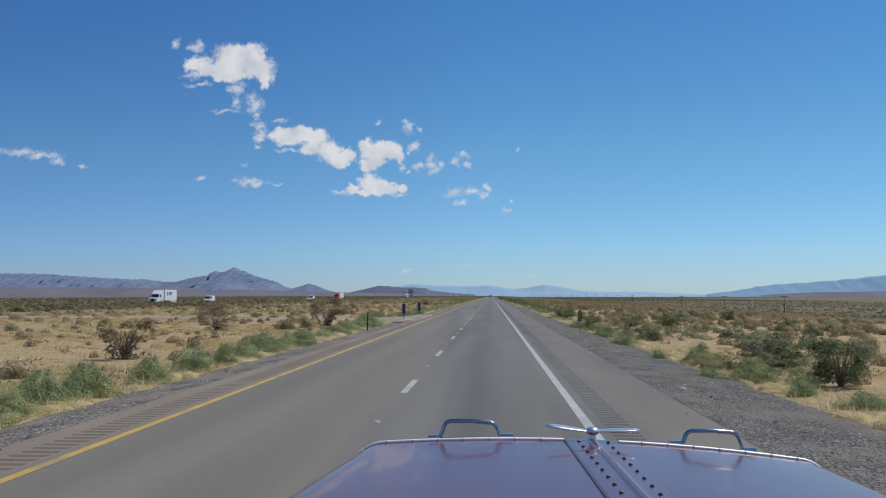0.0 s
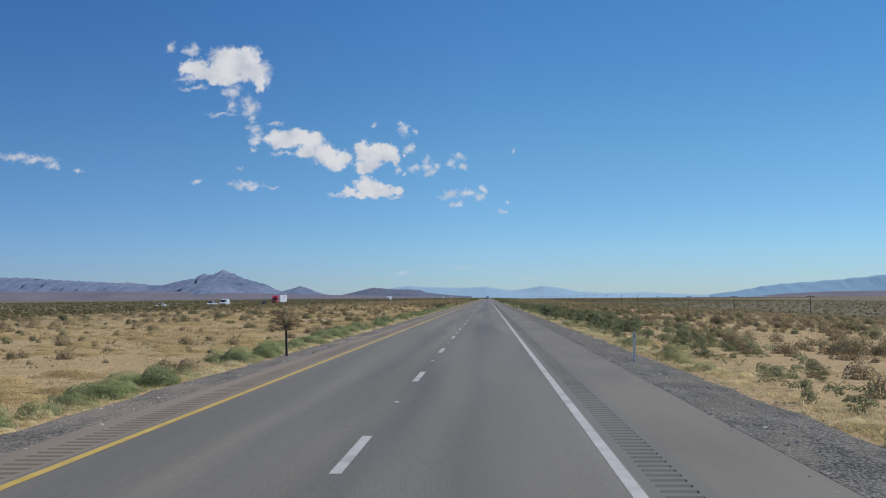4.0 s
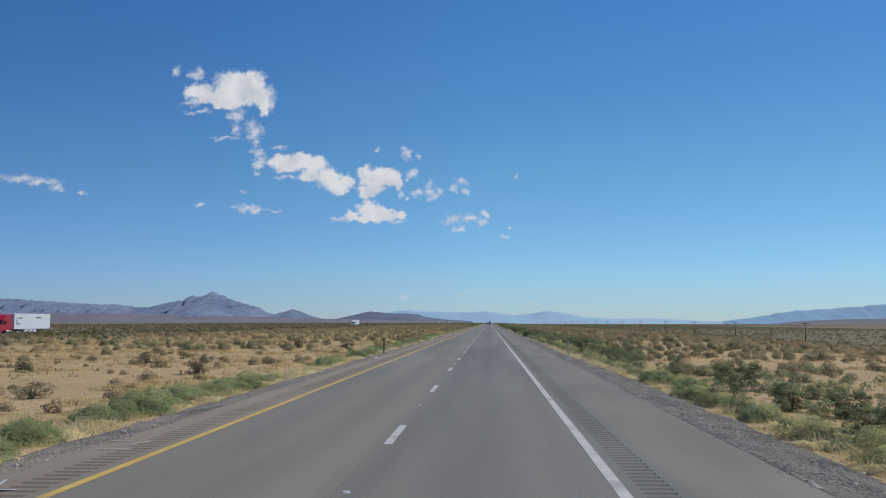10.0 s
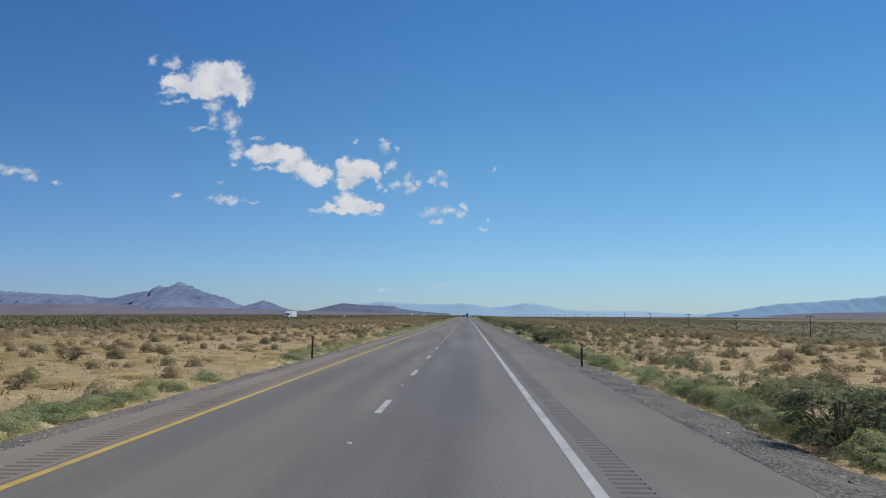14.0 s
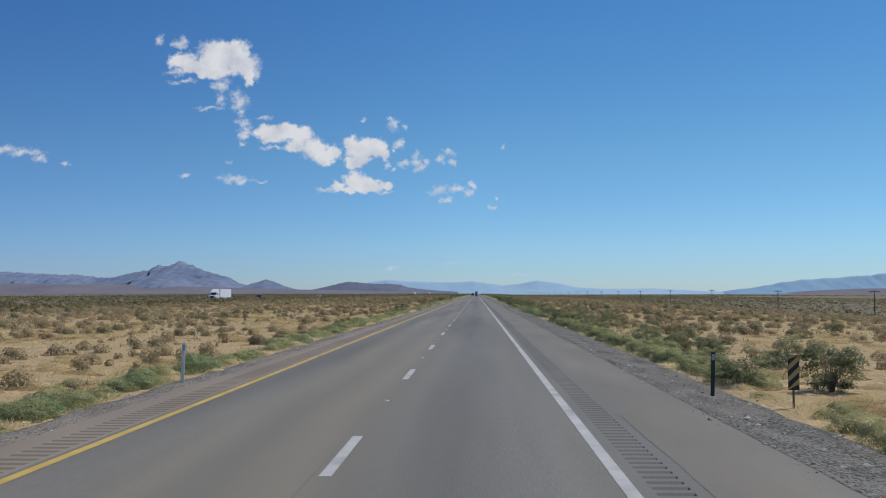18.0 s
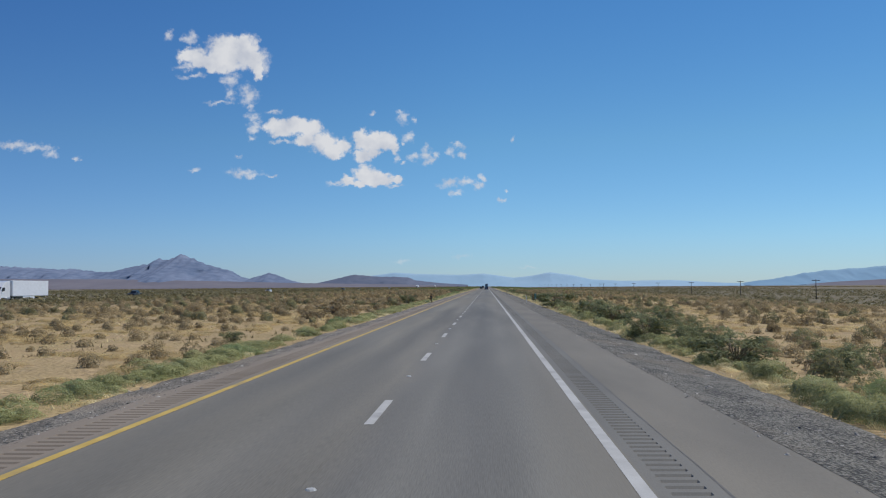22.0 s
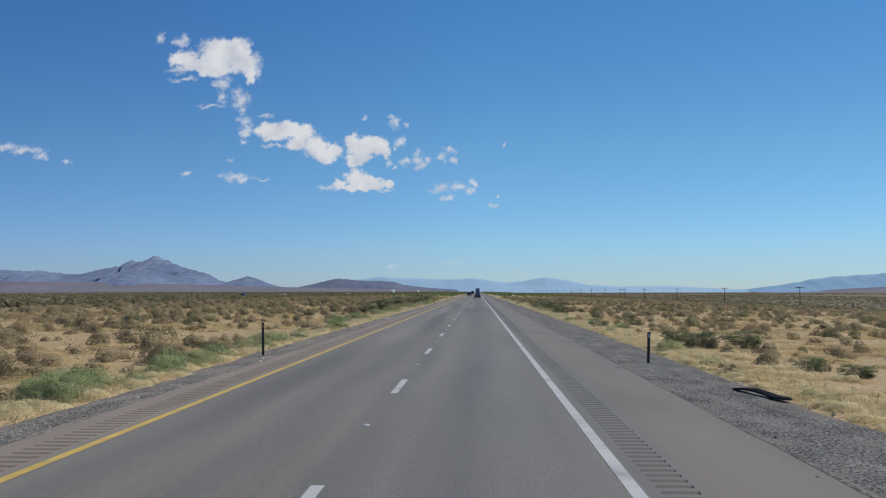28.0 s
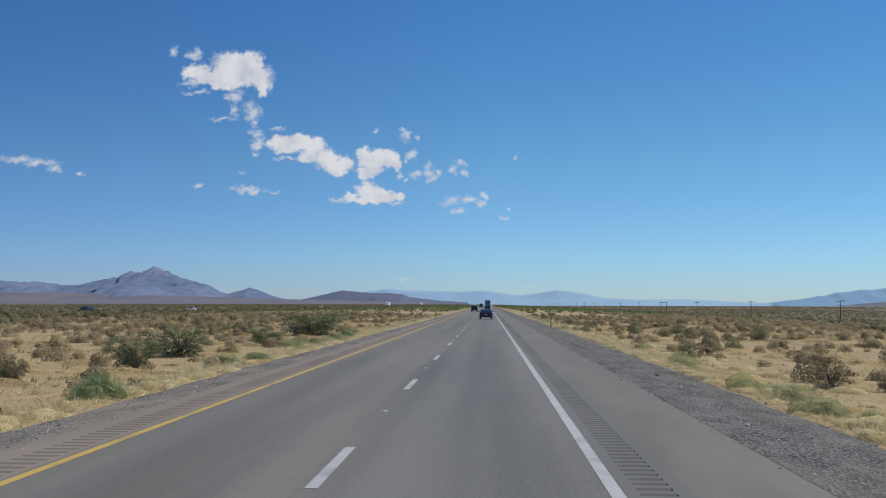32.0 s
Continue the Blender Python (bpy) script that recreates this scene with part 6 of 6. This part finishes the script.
SHAPES = {
    "sedan": dict(low=[(-2.25, 0.32), (-2.33, 0.6), (-2.15, 0.78), (-1.0, 0.95), (1.55, 1.02), (2.25, 0.98), (2.33, 0.62), (2.25, 0.3)],
                  top=[(-1.05, 0.93), (-0.35, 1.36), (0.1, 1.44), (0.75, 1.42), (1.65, 1.0)], wheels=(-1.4, 1.38)),
    "suv": dict(low=[(-2.3, 0.4), (-2.36, 0.8), (-2.15, 1.0), (-1.0, 1.12), (2.3, 1.15), (2.36, 0.7), (2.3, 0.4)],
                top=[(-1.1, 1.1), (-0.5, 1.66), (0.2, 1.76), (1.8, 1.72), (2.25, 1.14)], wheels=(-1.45, 1.4)),
    "pickup": dict(low=[(-2.8, 0.5), (-2.86, 0.95), (-2.65, 1.1), (-1.3, 1.2), (2.9, 1.2), (2.92, 0.6), (2.85, 0.5)],
                   top=[(-1.35, 1.18), (-0.75, 1.78), (0.0, 1.88), (0.8, 1.84), (0.95, 1.18)], wheels=(-1.85, 1.75)),
    "van": dict(low=[(-2.9, 0.4), (-2.95, 0.9), (-2.75, 1.25), (-2.0, 1.45), (2.9, 1.5), (2.95, 0.5), (2.9, 0.4)],
                top=[(-2.05, 1.42), (-1.35, 2.2), (-1.0, 2.42), (2.8, 2.45), (2.9, 1.48)], wheels=(-1.8, 1.7)),
}


def car(kind, x, y, z, heading, coat, label):
    """A car that heads along -y; heading 180 turns it round."""
    s = SHAPES[kind]
    half = 0.92 if kind != "van" else 1.0
    name = {"sedan": "car", "suv": "suv", "pickup": "pickup_truck", "van": "van"}[kind]
    ob = empty(name, x, y, z, heading)
    body = part("body", slabbed(s["low"], -half, half, 0.07), coat, ob)
    b = slabbed(s["top"], -half * 0.93, half * 0.93)
    zs = [q[1] for q in s["top"]]
    for v in b.verts:
        k = (v.co.z - min(zs)) / (max(zs) - min(zs))
        v.co.x *= 1 - 0.16 * k
    bmesh.ops.bevel(b, geom=list(b.edges), offset=0.05, segments=2, affect="EDGES")
    part("cabin", b, coat, ob)
    top = s["top"]
    (fy0, fz0), (fy1, fz1) = top[0], top[1]
    w = half * 0.80
    part("windscreen", slabbed([(fy0 + 0.04, fz0 + 0.05), (fy1 - 0.03, fz1 - 0.02), (fy1 - 0.07, fz1 + 0.01), (fy0 - 0.02, fz0 + 0.05)], -w, w), GLASS_DARK, ob)
    (ry0, rz0), (ry1, rz1) = top[-2], top[-1]
    part("rear_window", slabbed([(ry0 + 0.05, rz0 - 0.05), (ry1 - 0.03, rz1 + 0.07), (ry1 + 0.03, rz1 + 0.07), (ry0 + 0.11, rz0 - 0.03)], -w, w), GLASS_DARK, ob)
    for sd in (-1, 1):
        lo = max(q[1] for q in (top[0], top[-1])) + 0.06
        hi = max(zs) - 0.1
        y0, y1 = top[0][0] + 0.45, top[-1][0] - (0.5 if kind != "pickup" else 0.15)
        if kind == "van":
            y1 = y0 + 1.2
        b = bmesh.new()
        f = [b.verts.new((sd * (half * 0.93 * (1 - 0.16 * (zz - min(zs)) / (max(zs) - min(zs))) + 0.012), yy, zz)) for yy, zz in ((y0 - 0.2, lo), (y1 + 0.2, lo), (y1 - 0.15, hi), (y0 + 0.3, hi))]
        b.faces.new(f)
        part("side_window", b, GLASS_DARK, ob)
        m = part("mirror", boxed(sd * (half + 0.1) - 0.09, sd * (half + 0.1) + 0.09, top[0][0] + 0.28, top[0][0] + 0.40, lo - 0.02, lo + 0.13, 0.03), coat, ob)
        end = max(q[0] for q in s["low"])
        low_z = 0.8 if kind == "sedan" else 0.95
        part("tail_lamp", boxed(sd * (half - 0.2) - 0.16, sd * (half - 0.2) + 0.16, end - 0.10, end + 0.015, low_z, low_z + 0.14, 0.02), LAMP_RED, ob)
        front = min(q[0] for q in s["low"])
        part("head_lamp", boxed(sd * (half - 0.22) - 0.16, sd * (half - 0.22) + 0.16, front - 0.012, front + 0.2, 0.62, 0.76, 0.02), LAMP_CLEAR, ob)
        for wy in s["wheels"]:
            wheel(ob, sd * (half - 0.12), wy, 0.33 if kind == "sedan" else 0.38, 0.24)
    part("rear_bumper", boxed(-half * 0.9, half * 0.9, end - 0.06, end + 0.06, 0.34, 0.56, 0.03), SIGN_BLACK, ob)
    part("number_plate", boxed(-0.16, 0.16, end + 0.012, end + 0.022, 0.66, 0.8), SIGN_WHITE, ob, "blank white plate")
    if kind == "pickup":
        part("load_bed", boxed(-half * 0.82, half * 0.82, 1.05, 2.75, 1.17, 1.215), SIGN_BLACK, ob, "dark open load bed")
    return tagged(ob, label, "car" if kind in ("sedan", "suv") else name.replace("_", " "))


# traffic on the other carriageway
OPP = FAR_ROAD + 1.9
OPZ = -0.20
semi(OPP, 236, OPZ, CAB_WHITE, TRAILER, 0, "white box truck with dark lettering bars on the opposite carriageway", "bars", 9.0)
car("van", OPP, 281, OPZ, 0, CAR_WHITE, "white panel van on the opposite carriageway")
car("pickup", OPP, 430, OPZ, 0, CAR_WHITE, "white pickup truck on the opposite carriageway")
car("van", OPP, 444, OPZ, 0, CAR_WHITE, "white high-roofed van on the opposite carriageway")
car("sedan", OPP - 3.6, 394, OPZ, 0, CAR_WHITE, "white saloon car on the opposite carriageway")
semi(OPP, 517, OPZ, CAB_RED, TRAILER, 0, "red tractor unit pulling a white trailer on the opposite carriageway", "logo")
car("sedan", OPP - 3.6, 512, OPZ, 0, CAR_DARK, "dark grey car on the opposite carriageway")
semi(OPP, 946, OPZ, CAB_WHITE, TRAILER, 0, "white tractor unit pulling a long white trailer", "")
car("pickup", OPP, 1010, OPZ, 0, CAR_BLACK, "dark pickup truck on the opposite carriageway")
car("suv", OPP, 1150, OPZ, 0, CAR_WHITE, "white off-road car on the opposite carriageway")
car("suv", OPP, 1339, OPZ, 0, CAR_BLACK, "black off-road car on the opposite carriageway")
car("sedan", OPP, 1410, OPZ, 0, CAR_WHITE, "white saloon car far off on the opposite carriageway")
car("sedan", OPP, 1530, OPZ, 0, CAR_DARK, "dark car far off on the opposite carriageway")
car("pickup", OPP - 3.6, 1640, OPZ, 0, CAR_WHITE, "white pickup far off on the opposite carriageway")
semi(OPP, 1935, OPZ, CAB_WHITE, TRAILER, 0, "white lorry seen head-on far off", "")
semi(OPP, 2330, OPZ, CAB_WHITE, TRAILER, 0, "white lorry seen head-on in the distance", "")
# traffic ahead in the same direction
car("sedan", -0.10, 1272, 0, 180, CAR_DARK, "dark saloon car with red tail lamps on the highway")
car("suv", -3.7, 1398, 0, 180, CAR_BLACK, "dark car in the inner lane ahead")
car("suv", -0.05, 1450, 0, 180, CAR_BLACK, "black off-road car in the outer lane ahead")
semi(-0.05, 1600, 0, CAB_WHITE, CAR_BLUE, 180, "lorry with a blue-grey trailer driving away along the highway", "")
car("van", -3.7, 1640, 0, 180, CAR_DARK, "dark van far ahead in the inner lane")

# ---- the nose of the old truck, standing where the drive starts ----
HOOD = material("hood_paint_purple", (0.250, 0.098, 0.108), (0.285, 0.112, 0.124), 1.2, 90, 0.24, 0, 0.6)
hb = HOOD.node_tree.nodes["Principled BSDF"]
hb.inputs["Coat Weight"].default_value, hb.inputs["Coat Roughness"].default_value = 0.30, 0.02
TRIM = paint("bright_trim", (0.76, 0.74, 0.73), 0.5, 0.35)
STEEL_DULL = paint("worn_chrome", (0.40, 0.41, 0.44), 0.20, 1.0)
ORN = paint("ornament_silver", (0.66, 0.66, 0.65), 0.32, 0.8)
RIVET_DARK = paint("dark_rivet", (0.022, 0.02, 0.026), 0.3)
truck = empty("truck_front", 0.369, 0, -0.034, 2.04)
HALF, FRONT, BACK, TOP = 0.53, 1.97, 0.55, 1.885


def hood_z(x, y):
    """Crown of the hood, leaning a little to the right."""
    s = min(1, abs(x) / HALF)
    return TOP - 0.030 * s ** 2 - 0.045 * max(0, s - 0.86) ** 2 * 50 - 0.038 * x - 0.010 * (y - FRONT) * 0


def hood_panel(sign):
    us = np.concatenate([np.linspace(0.058 / HALF, 0.80, 12), np.linspace(0.82, 1.0, 9)]) * HALF
    b = bmesh.new()
    ys = np.linspace(BACK, FRONT, 12)
    rows = []
    for y in ys:
        flare = (0.185 if sign < 0 else 0.048) * (FRONT - y)
        top = [b.verts.new((sign * (u + flare * max(0, u / HALF - 0.2) / 0.8), y, hood_z(sign * u, y))) for u in us]
        edge = hood_z(sign * HALF, y)
        for dx, dz in ((0.010, 0.012), (0.017, 0.03), (0.021, 0.06), (0.024, 0.12), (0.026, 0.63)):
            top.append(b.verts.new((sign * (HALF + flare + dx), y, edge - dz)))
        rows.append(top)
    for r0, r1 in zip(rows, rows[1:]):
        for k in range(len(r0) - 1):
            b.faces.new((r0[k], r0[k + 1], r1[k + 1], r1[k]))
    f = rows[-1]
    f = [b.verts.new(v.co) for v in f]
    lip = [b.verts.new((v.co.x, FRONT + 0.012, v.co.z - 0.03)) for v in f[:-1]] + [b.verts.new((f[-1].co.x, FRONT + 0.012, f[-1].co.z))]
    for k in range(len(f) - 1):
        b.faces.new((f[k], f[k + 1], lip[k + 1], lip[k]))
    return part("hood_panel", b, HOOD, truck, "glossy purple-grey hood half", smooth=True)


for sign in (-1, 1):
    panel = hood_panel(sign)
    # bright bead along the front edge, with rivets
    b = bmesh.new()
    rings = []
    for p in np.linspace(0.06, HALF - 0.005, 30):
        rings.append([b.verts.new((sign * p, FRONT + 0.001 + 0.0042 * math.cos(a), hood_z(sign * p, FRONT) + 0.001 + 0.0042 * math.sin(a))) for a in np.linspace(0, 2 * math.pi, 9)[:-1]])
    for r0, r1 in zip(rings, rings[1:]):
        for k in range(8):
            b.faces.new((r0[k], r0[(k + 1) % 8], r1[(k + 1) % 8], r1[k]))
    part("edge_bead", b, TRIM, panel, "thin bright metal edging", smooth=True)
    for p in np.linspace(0.11, HALF - 0.03, 8):
        b = bmesh.new()
        bmesh.ops.create_uvsphere(b, u_segments=8, v_segments=5, radius=0.0028, matrix=Matrix.Translation((sign * p, FRONT - 0.003, hood_z(sign * p, FRONT) + 0.003)))
        part("rivet", b, TRIM, panel, smooth=True)
    # grab handle
    cx = -0.262 if sign < 0 else 0.266
    y = FRONT + 0.014
    h0 = hood_z(cx, y) + 0.004
    path = [(-0.066, 0.002), (-0.062, 0.014), (-0.058, 0.027), (-0.053, 0.035), (-0.044, 0.0395), (0, 0.042), (0.044, 0.0395), (0.053, 0.035), (0.058, 0.027), (0.062, 0.014), (0.066, 0.002)]
    b = bmesh.new()
    rings = []
    for k, (a, z) in enumerate(path):
        p, q = path[max(0, k - 1)], path[min(len(path) - 1, k + 1)]
        along_ = Vector((q[0] - p[0], 0, q[1] - p[1])).normalized()
        out_ = Vector((-along_.z, 0, along_.x))
        mid_ = Vector((cx + a, y, h0 + 0.84 * z - 0.038 * a))
        rings.append([b.verts.new(mid_ + 0.0048 * (out_ * math.cos(w) + Vector((0, 1, 0)) * math.sin(w))) for w in np.linspace(0, 2 * math.pi, 13)[:-1]])
    for r0, r1 in zip(rings, rings[1:]):
        for k in range(12):
            b.faces.new((r0[k], r0[(k + 1) % 12], r1[(k + 1) % 12], r1[k]))
    handle = part("grab_handle", b, STEEL_DULL, truck, "arched chrome grab handle", smooth=True)
    for s in (-1, 1):
        part("handle_foot", boxed(cx + s * 0.078 - 0.016, cx + s * 0.078 + 0.016, y - 0.009, y + 0.009, hood_z(cx + s * 0.078, y) - 0.006, hood_z(cx + s * 0.078, y) + 0.0105, 0.002), STEEL_DULL, handle)
# hinge band down the middle
b = bmesh.new()
y0, y1 = BACK, FRONT
ring_ = [(-0.058, 0.001), (-0.054, 0.003), (-0.010, 0.0045), (-0.007, 0.008), (0.0, 0.0095), (0.007, 0.008), (0.010, 0.0045), (0.054, 0.003), (0.058, -0.002)]
a_ = [b.verts.new((x, y0, TOP + z - 0.038 * x)) for x, z in ring_]
c_ = [b.verts.new((x, y1, TOP + z - 0.038 * x)) for x, z in ring_]
for k in range(len(ring_) - 1):
    b.faces.new((a_[k], a_[k + 1], c_[k + 1], c_[k]))
hinge = part("hinge_band", b, HOOD, truck, "raised purple hinge strip")
for s in (-1, 1):
    for k in range(22):
        b = bmesh.new()
        x = s * 0.031
        bmesh.ops.create_uvsphere(b, u_segments=8, v_segments=5, radius=0.0042, matrix=Matrix.Translation((x, FRONT - 0.035 - k * 0.062, TOP + 0.0035 - 0.038 * x)))
        part("rivet", b, RIVET_DARK, hinge, "dark metal rivet", smooth=True)
part("hinge_seam", boxed(-0.0605, -0.0575, BACK, FRONT, TOP - 0.02, TOP + 0.0030), SIGN_BLACK, truck, "dark seam beside the hinge")
# propeller-shaped ornament
OZ = TOP + 0.026
b = bmesh.new()
bmesh.ops.create_uvsphere(b, u_segments=16, v_segments=10, radius=0.015, matrix=Matrix.Translation((0, FRONT - 0.02, OZ)) @ Matrix.Diagonal((1, 1.2, 0.62, 1)))
orn = part("ornament", b, ORN, truck, "chrome propeller-shaped hood ornament", smooth=True)
for s in (-1, 1):
    b = bmesh.new()
    rows = []
    for i in range(7):
        q = i / 6
        x = s * (0.012 + 0.088 * q)
        w = 0.016 * (0.6 + 0.75 * q - 0.8 * q ** 5)
        z = OZ + (0.012 if s < 0 else 0.002) * q
        rows.append([b.verts.new((x, FRONT - 0.02 + w * math.cos(a), z + 0.22 * w * math.sin(a) + 0.10 * w * math.cos(a))) for a in np.linspace(0, 2 * math.pi, 9)[:-1]])
    for r0, r1 in zip(rows, rows[1:]):
        for k in range(8):
            b.faces.new((r0[k], r0[(k + 1) % 8], r1[(k + 1) % 8], r1[k]))
    b.faces.new(rows[-1])
    part("blade", b, ORN, orn, smooth=True)
part("ornament_stem", tubed((0, FRONT - 0.02, TOP), (0, FRONT - 0.02, OZ), 0.008, 0.006, 10), ORN, orn)
# what carries the hood
part("engine_bay", boxed(-HALF + 0.02, HALF - 0.02, BACK, FRONT - 0.03, 0.75, 1.80, 0.03), SIGN_BLACK, truck)
part("grille_shell", boxed(-HALF, HALF, FRONT - 0.02, FRONT + 0.06, 0.80, 1.78, 0.04), CHROME, truck, "chrome grille surround")
for k in range(11):
    x = -0.42 + k * 0.084
    part("grille_bar", boxed(x - 0.012, x + 0.012, FRONT + 0.05, FRONT + 0.09, 0.9, 1.68), CHROME, truck)
part("front_bumper", boxed(-1.15, 1.15, FRONT + 0.35, FRONT + 0.47, 0.45, 0.78, 0.04), CHROME, truck, "wide chrome bumper")
part("frame_rail", boxed(-0.45, -0.33, BACK, FRONT + 0.36, 0.55, 0.76), SIGN_BLACK, truck)
part("frame_rail", boxed(0.33, 0.45, BACK, FRONT + 0.36, 0.55, 0.76), SIGN_BLACK, truck)
part("front_axle", tubed((-0.95, 1.5, 0.5), (0.95, 1.5, 0.5), 0.06), SIGN_BLACK, truck)
for s in (-1, 1):
    wheel(truck, s * 0.98, 1.5, 0.52, 0.28)
    b = bmesh.new()
    arc = [(1.5 - 0.68 * math.cos(a), 0.50 + 0.66 * math.sin(a)) for a in np.linspace(0.1, math.pi - 0.1, 11)]
    r0s = [(b.verts.new((s * 0.60, y, z)), b.verts.new((s * 1.16, y, z - 0.03))) for y, z in arc]
    for p, q in zip(r0s, r0s[1:]):
        b.faces.new((p[0], p[1], q[1], q[0]))
    part("fender", b, HOOD, truck, "purple front fender", smooth=True)
tagged(truck, "nose of an old purple truck with chrome grab handles and ornament", "truck")
